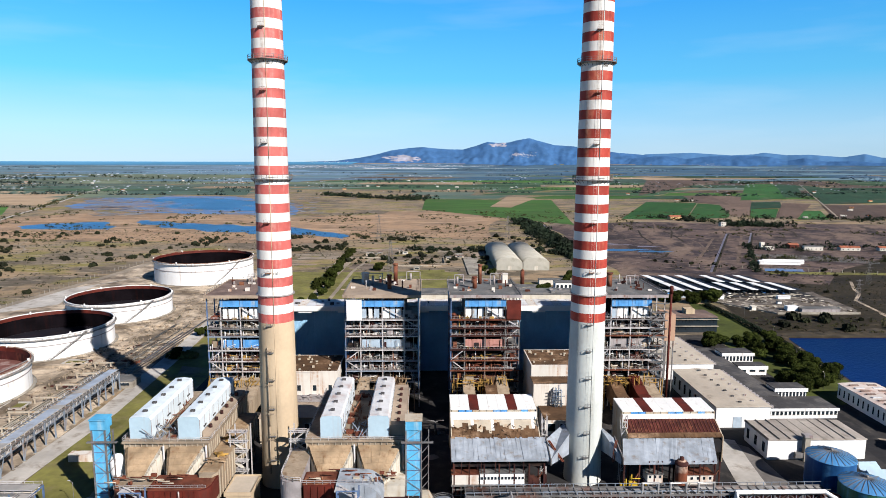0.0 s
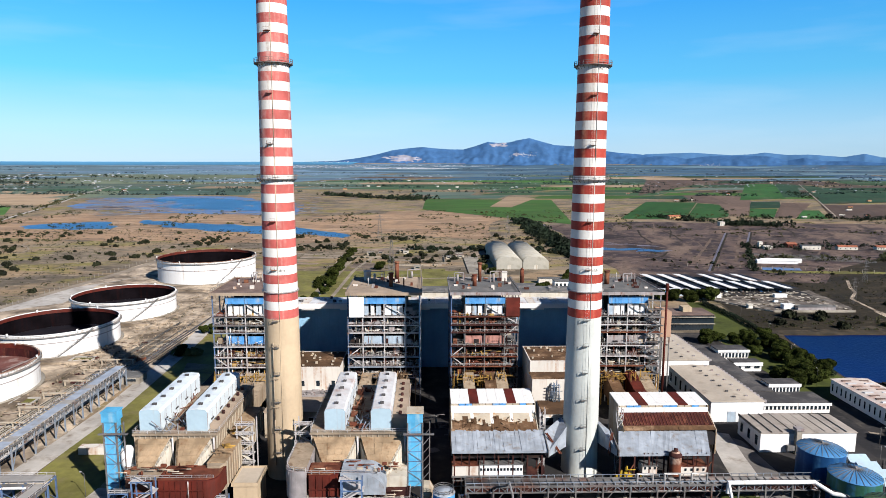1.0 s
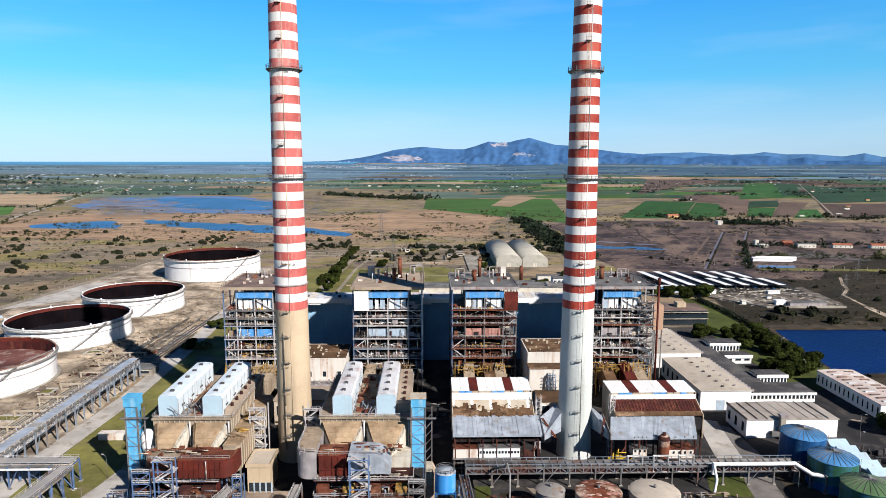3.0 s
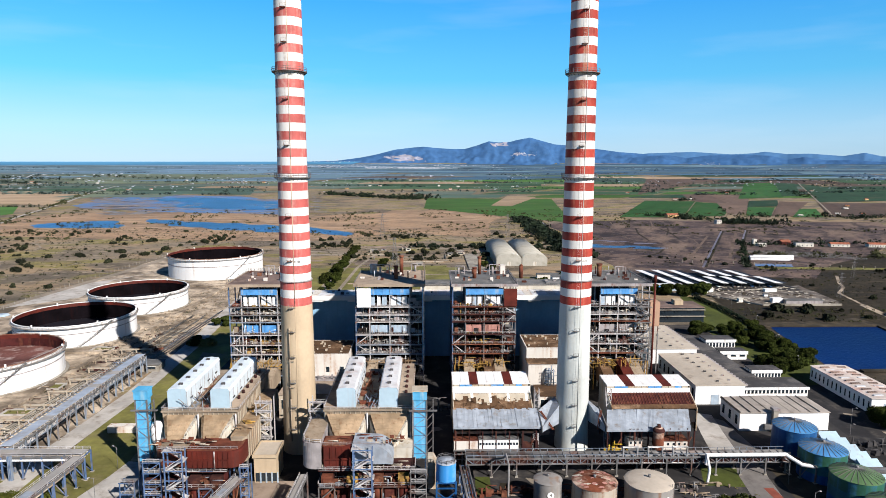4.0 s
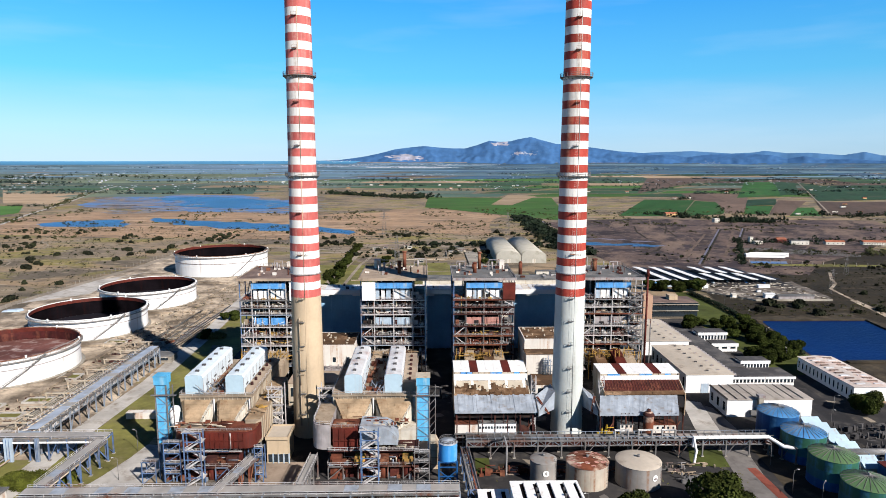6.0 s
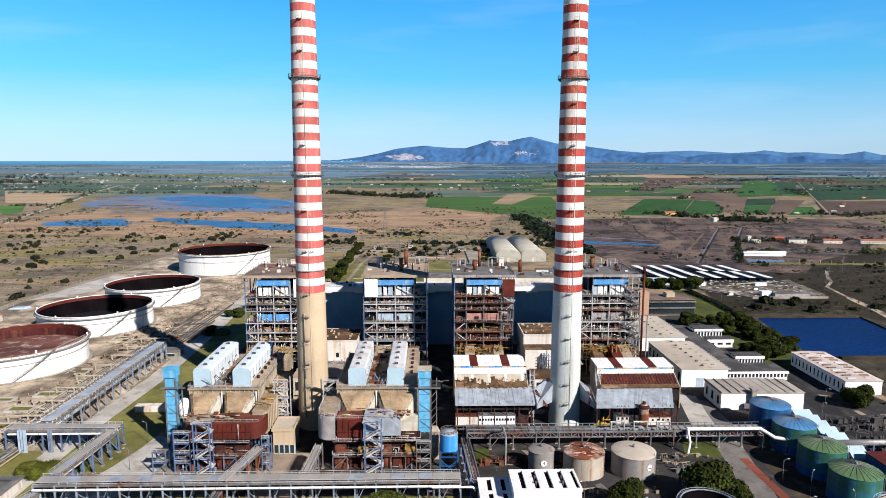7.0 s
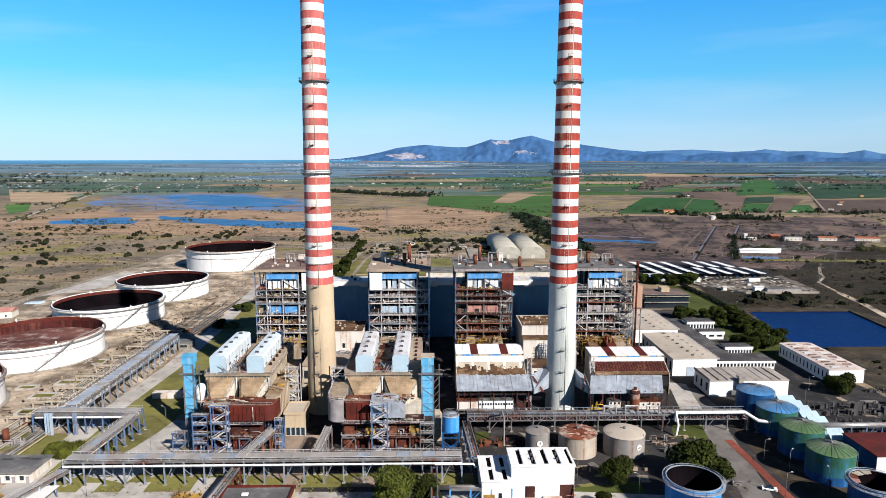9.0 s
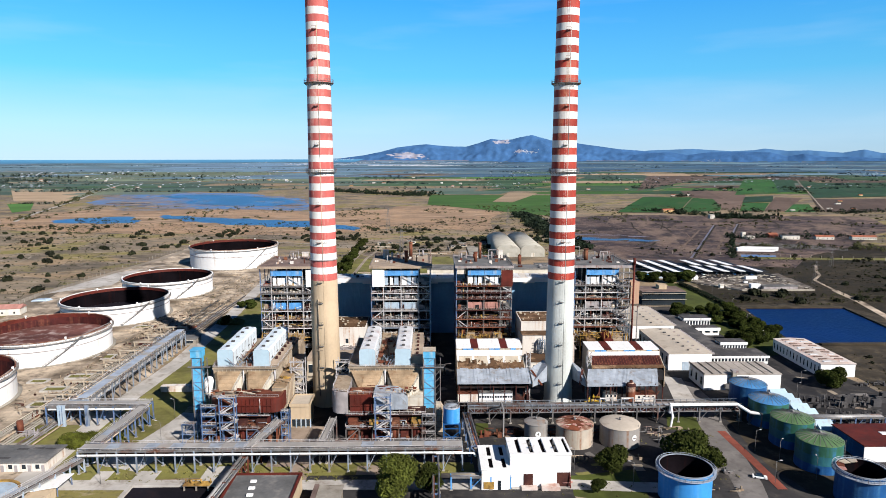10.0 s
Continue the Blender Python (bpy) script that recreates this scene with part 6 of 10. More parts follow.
        if not round_:
            part("duct_top", Build().prism([(xa + 0.3, ya + 0.5), (xb - 2.8, ya + 0.5), (xb - 0.9, ya + 1.8), (xb - 0.4, ya + 3.6), (xb - 0.4, yb_), (xa + 0.3, yb_)], zb - 0.1, zb + 0.14), M_rust if mat == M_red_oxide else M_beige_clad, d, "rusty duct top")
            part("duct_flange", Build().box(xa + 0.4, ya - 0.3, (za + zb) / 2 - 0.1, xb - (3.3 if name == "r" else 0.4), ya + 0.3, (za + zb) / 2 + 0.1), mat, d)
    g = Build()
    fx0, fx1 = front[0][1], front[-1][2]
    zr = min(q[6] for q in front) + 0.1
    g.railing([(fx0 + 1.2, 153.2, zr), (fx1 - 1.2, 153.2, zr)], 1.1, 2.0, 0.05)
    part("duct_walkway", g, M_grey_panel, c)
    # blue steel working platforms below, with fans
    for z in (9.0, 4.6):
        b = Build()
        y_ = 152.2 if z > 6 else 150.9
        b.box(x0 + 0.5, y_, z - 0.3, x1 + 1.5, 160, z)
        part("platform", b, M_rust_dark, c, "steel working platform")
        part("platform_railing", Build().railing([(x0 + 0.5, 159, z), (x0 + 0.5, y_ + 0.1, z), (x1 + 1.5, y_ + 0.1, z), (x1 + 1.5, 159, z)], 1.1, 2.0, 0.06), M_frame, c)
    col_mat = M_blue_steel if seed == 1 else M_steel
    for k in range(7):
        for y in (151.1, 155, 159):
            x = x0 + 0.7 + (w + 0.6) * k / 6
            part("column", Build().beam((x, y, 0), (x, y, 4.6 if y < 152 else 9.0), 0.36), col_mat, c)
    for k in range(6):
        x = x0 + 0.7 + (w + 0.6) * k / 6
        part("edge_beam", Build().beam((x, 150.8, 4.5), (x + (w + 0.6) / 6, 150.8, 4.5), 0.35), M_rust_dark if k % 2 else col_mat, c)
        part("edge_beam", Build().beam((x, 152.4, 8.9), (x + (w + 0.6) / 6, 152.4, 8.9), 0.35), M_frame if k % 2 else col_mat, c)
    # near-black sheet added where deep shade lies behind the frames
    part("dark_back", Build().box(x0 + 0.4, 160.2, 0, x1 + 1.4, 160.6, 8.8), M_core, c, "near-black sheet added behind the fans in place of shade")
    # dark red blocks added as plain fill behind the frames
    for k in range(6):
        x = x0 + 1.2 + (w + 0.6) * k / 6
        part("fan_housing", Build().box(x, 152.2 + 0.4 * (k % 2), 0, x + (w + 0.6) / 6 - 1.2, 158, 3.6 + 0.5 * (k % 3)), M_oxide_dark if k % 3 else M_rust, c, "dark rust-red block filling the bay behind the frames")
        part("fan_housing", Build().box(x, 154.0 + 0.5 * (k % 2), 4.6, x + (w + 0.6) / 6 - 1.0, 159, 7.8 + 0.4 * (k % 3)), M_oxide_dark if k % 2 else M_rust_dark, c, "dark rust-red block filling the bay behind the frames")
    for k in ((0, 4) if seed == 1 else (0, 5)):
        x = x0 + 0.7 + (w + 0.6) * k / 6
        part("column_brace", Build().beam((x, 150.9, 0.3), (x + (w + 0.6) / 6, 150.9, 4.4), 0.26), col_mat, c)
    for k in range(4):
        x = x0 + 3.0 + (w - 5) * k / 3
        b = Build()
        b.lathe([(1.7, 0), (1.7, 3.4), (1.2, 4.0), (0.01, 4.0)], x, 153.4, 20)
        part("fan_casing", b, M_red_oxide if (k + seed) % 2 else M_rust, c, "rusty fan casing")
        part("drive_box", Build().box(x - 1.6, 151.6, 4.6, x + 1.6, 154.5, 7.4).box(x - 1.1, 151.2, 5.2, x + 1.1, 151.6, 6.6), (M_ochre if k % 2 else M_rust) if seed == 2 else M_rust_dark, c, "rusty box housing")
    p = clutter(Build(), rng, x0 + 1, x1, 151.2, 4.6, 26, 2.6)
    clutter(p, rng, x0 + 1, x1, 151.0, 0, 26, 3.0)
    part("platform_pipework", clutter(clutter(Build(), rng, x0 + 1, x1 + 1, 151.0, 4.6, 12, 2.6), rng, x0 + 1, x1 + 1, 150.6, 0, 12, 3.2), M_blue_grey, c, "blue-grey pipes and frames", "stuff")
    part("platform_pipework", p, M_rust, c, "rusty pipes and valves", "stuff")
    p = clutter(Build(), rng, x0 + 2, x1 - 2, 154.2, front[1][6] + 0.1, 12, 1.3)
    clutter(p, rng, x0 + 2, x1 - 2, 156.4, front[1][6] + 0.1, 10, 1.3)
    part("duct_pipework", p, M_rust, c, "rusty pipes and valves on the duct", "stuff")
    p = clutter(Build(), rng, x0 + 2, x1 - 2, 153.6, front[1][6] + 0.1, 8, 1.0)
    clutter(p, rng, x0 + 1, x1, 152.4, 9.0, 30, 1.8)
    clutter(p, rng, x0 + 1, x1, 151.4, 4.6, 30, 1.8)
    part("duct_pipework", p, M_cream_clad, c, "pale pipes and valves", "stuff")
    if seed == 1:
        sd = part("side_duct", Build().prism([(x1 + 0.2, 200), (x1 + 0.2, 160), (x1 + 1.0, 158.2), (x1 + 4.4, 158.2), (x1 + 5.4, 160), (x1 + 5.4, 200)], 8.8, 16.4), M_beige_clad, c, "long beige duct with an ochre-stained top")
        part("side_duct_top", clutter(Build().box(x1 + 0.4, 160, 16.4, x1 + 5.2, 200, 16.6), rng, x1 + 0.8, x1 + 4.8, 164, 16.6, 16, 0.8), M_gold_clad, sd, "ochre-stained top sheet")
        part("duct_debris", clutter(clutter(Build(), rng, x1 + 1.5, x1 + 4.0, 168, 16.6, 10, 0.7), rng, x1 + 1.5, x1 + 4.0, 178, 16.6, 10, 0.7), M_ochre, sd, "ochre lagging debris", "stuff")
        for k in range(18):
            part("duct_rib", Build().box(x1 + 5.4, 161 + k * 2.2, 8.8, x1 + 5.6, 161.25 + k * 2.2, 16.4), M_cream_clad, sd)
        for k in range(6):
            part("leg", Build().beam((x1 + 4.6, 162 + k * 7, 0), (x1 + 4.6, 162 + k * 7, 8.8), 0.5), M_steel, c)
    # braced steel frames beside the platforms
    frames = ((-89.4, 4.2, 7.0, M_blue_steel), (-82.4, 5.0, 13.2, M_blue_steel), (-54.6, 2.4, 11.4, M_blue_steel)) if seed == 1 else ((x1 + 0.2, 4.6, 9.4, M_steel),)
    for fx, fw, fh, mat in frames:
        for dx in (0, fw):
            for y in (149.6, 152.6):
                part("frame_post", Build().beam((fx + dx, y, 0), (fx + dx, y, fh), 0.28), mat, c)
        n = round(fh / 3.2)
        for k in range(1, n + 1):
            z = fh * k / n
            part("frame_beam", Build().beam((fx - 0.3, 149.6, z), (fx + fw + 0.3, 149.6, z), 0.24), mat, c)
            part("frame_floor", Build().box(fx, 149.7, z - 0.12, fx + fw, 152.5, z), M_steel, c)
            part("frame_brace", Build().beam((fx, 149.5, z - fh / n), (fx + fw, 149.5, z), 0.2), mat, c)
            part("frame_rail", Build().railing([(fx, 149.6, z), (fx + fw, 149.6, z)], 1.1, 1.5, 0.06), M_frame, c)
    if seed == 1:
        part("end_casing", Build().lathe([(0.1, 10.6), (1.5, 11.4), (1.9, 13.0), (1.9, 16.4), (1.3, 17.8), (0.1, 18.3)], -85.6, 167.6, 20), M_white, c, "rounded white end casing")
    else:
        part("side_hopper", Build().hexa([(x1 - 3.0, 161.4, 4.4), (x1 - 0.6, 161.4, 4.4), (x1 - 0.6, 164.4, 4.4), (x1 - 3.0, 164.4, 4.4)], [(x1 - 5.4, 159.6, 9.2), (x1 + 0.4, 159.6, 9.2), (x1 + 0.4, 168.0, 9.2), (x1 - 5.4, 168.0, 9.2)]), M_grey_panel, c, "grey hopper under the funnel")
        part("side_panel", Build().box(x1 - 5.4, 159.4, 9.2, x1 + 0.4, 168.0, 12.4), M_pale_clad, c, "pale sheet box under the funnel")
    # zigzag stair tower
    sx, sw, sy = (-75.4, 5.1, 147.6) if seed == 1 else (-21.6, 5.3, 147.6)
    for dx in (0, sw):
        for dy in (0, 2.6):
            part("stair_post", Build().beam((sx + dx, sy + dy, 0), (sx + dx, sy + dy, 17.5), 0.32), M_blue_steel, c)
    for k in range(6):
        z = 2.9 * k
        a, d = (sx + 0.3, sx + sw - 0.3) if k % 2 == 0 else (sx + sw - 0.3, sx + 0.3)
        y = sy + (0.6 if k % 2 == 0 else 2.0)
        b = Build()
        b.beam((a, y, z), (d, y, z + 2.9), 1.1, 0.42)
        b.beam((a, y - 0.6, z + 1.0), (d, y - 0.6, z + 3.9), 0.16)
        part("stair_flight", b, M_frame, c, "pale grey stair flight")
        part("stair_landing", Build().box(d - 0.9, sy - 0.1, z + 2.7, d + 0.9, sy + 2.7, z + 2.9), M_frame, c)
        part("stair_rail", Build().beam((sx, sy, z + 2.9), (sx + sw, sy, z + 2.9), 0.25), M_blue_steel, c)
    return c


filter_unit(-84.2, -60.6, [("l", -80.8, -71.2, 152.4, 160, 10.6, 15.2, M_rust, "plan"), ("r", -71.0, -55.0, 151.6, 160, 10.4, 15.6, M_red_oxide, False)],
            "dusty filter unit with two pale sheet houses and rust-red ducts", 1)
filter_unit(-33.0, -5.4, [("l", -37.6, -31.6, 152.4, 170, 9.4, 17.4, M_grey_panel, "plan"), ("m", -31.5, -22.6, 152.6, 160, 8.4, 16.2, M_red_oxide, False),
                          ("r", -22.4, -10.4, 152, 161, 11.0, 16.8, M_galv, "elbow")], "dusty filter unit, two pale sheet houses, grey rounded duct", 2)


def lift_tower(x0, y0, w, h, label, hat):
    c = thing("lift_tower", (x0 + w / 2, y0 + w / 2, 0), label, "tower", "blue lift towers")
    part("shaft", Build().box(x0, y0, 6.0, x0 + w, y0 + w, h), M_cyan, c, "cyan sheet shaft")
    for dx in (0.2, w - 0.2):
        for dy in (0.2, w - 0.2):
            part("leg", Build().beam((x0 + dx, y0 + dy, 0), (x0 + dx, y0 + dy, 6.0), 0.35), M_blue_steel, c)
    for k in range(2, int(h / 3)):
        part("shaft_band", Build().box(x0 - 0.08, y0 - 0.08, 1.5 + k * 3, x0 + w + 0.08, y0 + w + 0.08, 1.7 + k * 3), M_blue_steel, c)
    for dx in (-0.2, w + 0.2):
        part("corner_post", Build().beam((x0 + dx, y0 - 0.1, 0), (x0 + dx, y0 - 0.1, h), 0.35), M_steel, c)
    part("machine_room", Build().box(x0 - hat, y0 - hat, h, x0 + w + hat, y0 + w + hat, h + 2.7), M_cyan, c, "cyan machine room on top")
    part("room_roof", Build().box(x0 - hat - 0.2, y0 - hat - 0.2, h + 2.7, x0 + w + hat + 0.2, y0 + w + hat + 0.2, h + 3.0), M_cyan if hat > 0.4 else M_cream_clad, c)
    for k in range(int(h / 3)):
        za, zb = 1.6 + k * 3, 4.6 + k * 3
        part("lattice_brace", Build().beam((x0 - 0.1, y0 - 0.16, za if k % 2 else zb), (x0 + w + 0.1, y0 - 0.16, zb if k % 2 else za), 0.14), M_blue_grey, c)
    part("landing", Build().box(x0 - 1.5, y0 - 0.8, h - 3.6, x0 + w + 3.5, y0, h - 3.3), M_steel, c)
    part("open_frame", Build().beam((x0 + w + 2.2, y0 + 0.3, 0), (x0 + w + 2.2, y0 + 0.3, h), 0.3), M_steel, c)
    for k in range(int(h / 2.6)):
        part("frame_brace", Build().beam((x0 + w, y0 + 0.3, k * 2.6), (x0 + w + 2.2, y0 + 0.3, k * 2.6 + 2.6), 0.18), M_steel, c)
    return c


lift_tower(-90.7, 165.5, 3.2, 26.2, "bright cyan lift tower with a wide machine room", 0.42)
lift_tower(-4.6, 165.5, 3.9, 25.5, "bright cyan lift tower in an open steel frame", 0.3)

c = thing("vent_shaft", (1.4, 158.5, 0), "upright beige sheet vent shaft beside a lift tower", "shaft")
part("casing", Build().extrude_y([(-0.2, 0), (2.8, 0), (2.8, 8.6), (1.6, 10.8), (-0.2, 10.8)], 157.4, 160.0), M_cream_clad, c)
for k in range(4):
    part("band", Build().box(-0.28, 157.32, 1.6 + k * 2.3, 2.88, 157.4, 1.8 + k * 2.3), M_beige_clad, c)

# ---- sloping duct houses of the other two units ----


def duct_house(x0, x1, mirror, torn, label):
    """White-roofed duct house stepping down to a sheet hood."""
    c = thing("duct_house", ((x0 + x1) / 2, 184, 0), label, "duct house", "white duct houses")
    rng = random.Random(7 if torn else 8)
    part("body", Build().extrude_x([(197, 11), (197, 23.1 if torn else 21.6), (187.4, 22.3 if torn else 21.3), (187.4, 18.3), (180.4, 14.8), (180.4, 11)], x0 + 0.3, x1 - 0.6), M_core, c)
    dz = 0.0 if torn else -1.0
    n = 9
    for k in range(n):
        xa, xb = x0 + (x1 - x0 - 0.6) * k / n, x0 + (x1 - x0 - 0.6) * (k + 1) / n
        dark = k in (2, 6)
        mat = M_red_oxide if dark else M_white
        b = Build().hexa([(xa + 0.02, 187, 22.45 + dz), (xb - 0.02, 187, 22.45 + dz), (xb - 0.02, 197.2, 23.25 + dz * 1.5), (xa + 0.02, 197.2, 23.25 + dz * 1.5)],
                         [(xa + 0.02, 187, 22.75 + dz), (xb - 0.02, 187, 22.75 + dz), (xb - 0.02, 197.2, 23.6 + dz * 1.5), (xa + 0.02, 197.2, 23.6 + dz * 1.5)])
        part("roof_sheet", b, mat, c, "dark red roof strip" if dark else "bright white roof sheet")
    for k in range(12):
        xa, xb = x0 + 0.4 + (x1 - x0 - 1.4) * k / 12, x0 + 0.2 + (x1 - x0 - 1.4) * (k + 1) / 12
        part("clerestory_pane", Build().box(xa, 186.9, 21.8 + dz, xb, 187.1, 22.4 + dz), M_blue_panel if k in (1, 2, 6, 7, 10) else M_cream_clad, c)
    part("upper_wall", Build().box(x0, 186.6, 19.4 + dz * 0.4, x1 - 0.6, 187.0, 21.8 + dz), M_white, c, "bright white upper wall")
    part("side_wall", Build().extrude_x([(197, 8), (197, 23.2 + dz * 1.5), (187.0, 22.4 + dz), (187.0, 20 + dz * 0.4), (180.2, 16), (180.2, 8)], x0, x0 + 0.28), M_cream_clad, c)
    part("side_wall", Build().extrude_x([(197, 8), (197, 23.2 + dz * 1.5), (187.0, 22.4 + dz), (187.0, 20 + dz * 0.4), (180.2, 16), (180.2, 8)], x1 - 0.6, x1 - 0.32), M_cream_clad, c)
    # strip below the wall: torn cladding or rusty sheets
    m = 30
    for k in range(m):
        xa, xb = x0 + (x1 - x0 - 0.6) * k / m, x0 + (x1 - x0 - 0.6) * (k + 1) / m
        za = 19.3
        cut = min(0.9, max(0.1, 0.42 + 0.75 * noise.noise(Vector((k * 0.35, 3.0, 0))) + rng.uniform(-0.1, 0.1))) if torn else 0.76
        y_, z_ = 186.7 - 6.4 * cut, za - 3.2 * cut
        b = Build().hexa([(xa, y_, z_ - 0.1), (xb, y_, z_ - 0.1), (xb, 186.7, za - 0.1), (xa, 186.7, za - 0.1)], [(xa, y_, z_), (xb, y_, z_), (xb, 186.7, za), (xa, 186.7, za)])
        part("lower_sheet", b, (M_cream_clad if k % 7 else M_white) if torn else M_oxide_dark, c)
        b = Build().hexa([(xa, 180.2, 15.9), (xb, 180.2, 15.9), (xb, y_, z_ - 0.15), (xa, y_, z_ - 0.15)],
                         [(xa, 180.2, 16.05 + rng.uniform(0, 0.25)), (xb, 180.2, 16.05 + rng.uniform(0, 0.25)), (xb, y_, z_ - 0.02), (xa, y_, z_ - 0.02)])
        part("lower_sheet", b, M_rustroof, c, "brown rotten lagging")
    if not torn:
        for k in range(27):
            x = x0 + 0.5 + k * (x1 - x0 - 1.6) / 26
            part("sheet_rib", Build().beam((x, 186.5, 19.3), (x, 181.9, 17.0), 0.14, 0.16), M_rust, c)
    if torn:
        b = Build()
        for k in range(70):
            x, u = rng.uniform(x0, x1 - 1), rng.uniform(0.3, 1.0)
            b.beam((x, 186.5 - 6.2 * u, 19.4 - 3.2 * u), (x + rng.uniform(-0.8, 0.8), 186.5 - 6.2 * u + rng.uniform(-1, 0.4), 19.5 - 3.2 * u + rng.uniform(-0.4, 0.7)), rng.uniform(0.1, 0.5), 0.1)
        part("torn_lagging", b, M_rustroof, c, "hanging torn lagging", "stuff")
    # hood of crumpled sheets
    m = 22
    hz = 0.0 if torn else -1.3
    xh0, xh1 = (x0 - 0.2, x1 + 1.2) if not mirror else (x0 - 4.2, x1 - 6.0)
    for k in range(m):
        xa, xb = xh0 + (xh1 - xh0) * k / m, xh0 + (xh1 - xh0) * (k + 1) / m
        e0 = e1 = 2.6 if mirror else 0.0
        d = [rng.uniform(-0.12, 0.12) for _ in range(4)]
        b = Build().hexa([(xa, 171.6, 12.9 + hz), (xb, 171.6, 12.9 + hz), (xb + e1, 180.6, 15.6 + hz / 2), (xa + e0, 180.6, 15.6 + hz / 2)],
                         [(xa, 171.6, 13.5 + hz + d[0]), (xb, 171.6, 13.5 + hz + d[1]), (xb + e1, 180.6, 16.3 + hz / 2 + d[2]), (xa + e0, 180.6, 16.3 + hz / 2 + d[3])])
        part("hood_sheet", b, M_galv, c, "crumpled galvanised hood sheet")
    xe = xh1 if not mirror else xh0
    part("hood_trim", Build().extrude_x([(171.0, 11.8), (180.6, 15.4), (180.6, 16.5), (171.0, 13.8)][::-1], xe - 0.15, xe + 0.15), M_steel, c, "steel edge strip")
    # breeching towards the chimney
    s = 1 if not mirror else -1
    reach, ye = (7.4, 181.0) if not mirror else (3.2, 184.0)
    low = [(xe + s * 0.3, 172.2, 11.4), (xe + s * reach, ye, 10.4), (xe + s * reach, 189, 10.4), (xe + s * 0.3, 180.0, 11.4)]
    top_ = [(xe + s * 0.3, 172.2, 13.2), (xe + s * reach, ye, 17.0), (xe + s * reach, 189, 17.0), (xe + s * 0.3, 180.0, 16.0)]
    if s < 0:
        low, top_ = low[::-1], top_[::-1]
    part("breeching", Build().hexa(low, top_), M_galv, c, "pale sheet flue to the chimney")
    for o in (0.0, 0.8):
        part("breeching_rail", Build().beam((xe + s * (0.1 + o * 0.6), 177.5, 16.6), (xe + s * (reach * 0.55 + o * 0.6), 174.5, 11.2), 0.28), M_rust, c)
    # supports, and low white rooms underneath
    for k in range(7):
        x = x0 + 0.6 + (x1 - x0 - 1.2) * k / 6
        for y in (172, 181, 196):
            if mirror and y < 180:
                x = xh0 + 0.6 + (xh1 - xh0 - 1.0) * k / 6
            elif mirror:
                x = x0 + 0.6 + (x1 - x0 - 1.2) * k / 6
            part("leg", Build().beam((x, y, 0), (x, y, 12), 0.42), M_rust_dark, c)
    for k in (0, 3, 5):
        x = (xh0 if mirror else x0) + 0.6 + (x1 - x0 - 1.8) * k / 6
        part("leg_brace", Build().beam((x, 172, 1), (x + (x1 - x0 - 1.8) / 6, 172, 9.5), 0.3), M_rust, c)
    # near-black plates paint in the dark void below the hood
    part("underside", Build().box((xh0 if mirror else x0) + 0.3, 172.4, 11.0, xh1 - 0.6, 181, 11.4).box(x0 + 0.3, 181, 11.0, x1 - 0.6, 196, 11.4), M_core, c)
    return c


DH1 = duct_house(8.4, 36.0, False, True, "white-roofed duct house with torn cladding and a crumpled grey hood")
DH2 = duct_house(62.6, 92.4, True, False, "white-roofed duct house with rusty cladding and a crumpled grey hood")


def low_room(x0, y0, x1, y1, h, wall, roof, label, wins=0, name="low_building", group="", door=False, fascia=0.0):
    """A plain low building: walls, overhanging roof slab, windows with frames, door."""
    c = thing(name, ((x0 + x1) / 2, (y0 + y1) / 2, 0), label, "building", group)
    part("wall", Build().box(x0, y0, 0, x1, y1, h), wall, c)
    part("roof", Build().box(x0 - 0.3, y0 - 0.3, h, x1 + 0.3, y1 + 0.3, h + 0.35), roof, c)
    if fascia:
        part("fascia", Build().box(x0 - 0.45, y0 - 0.45, h - fascia, x1 + 0.45, y0 - 0.3, h + 0.5), M_white, c, "white roof fascia")
    for k in range(wins):
        x = x0 + (x1 - x0) * (k + 0.5) / wins
        ww = (x1 - x0) / wins * 0.6
        wi = part("window", Build().box(x - ww / 2, y0 - 0.06, h * 0.42, x + ww / 2, y0 + 0.05, h * 0.8), M_glass, c, "dark window")
        part("frame", Build().box(x - ww / 2 - 0.1, y0 - 0.12, h * 0.8, x + ww / 2 + 0.1, y0, h * 0.8 + 0.12), M_white, wi)
        part("sill", Build().box(x - ww / 2 - 0.1, y0 - 0.2, h * 0.42 - 0.12, x + ww / 2 + 0.1, y0, h * 0.42), M_concrete, wi)
    if door:
        part("door", Build().box((x0 + x1) / 2 - 1.4, y0 - 0.08, 0, (x0 + x1) / 2 + 1.4, y0 + 0.05, min(h * 0.7, 3.6)), M_grey_panel, c)
    return c




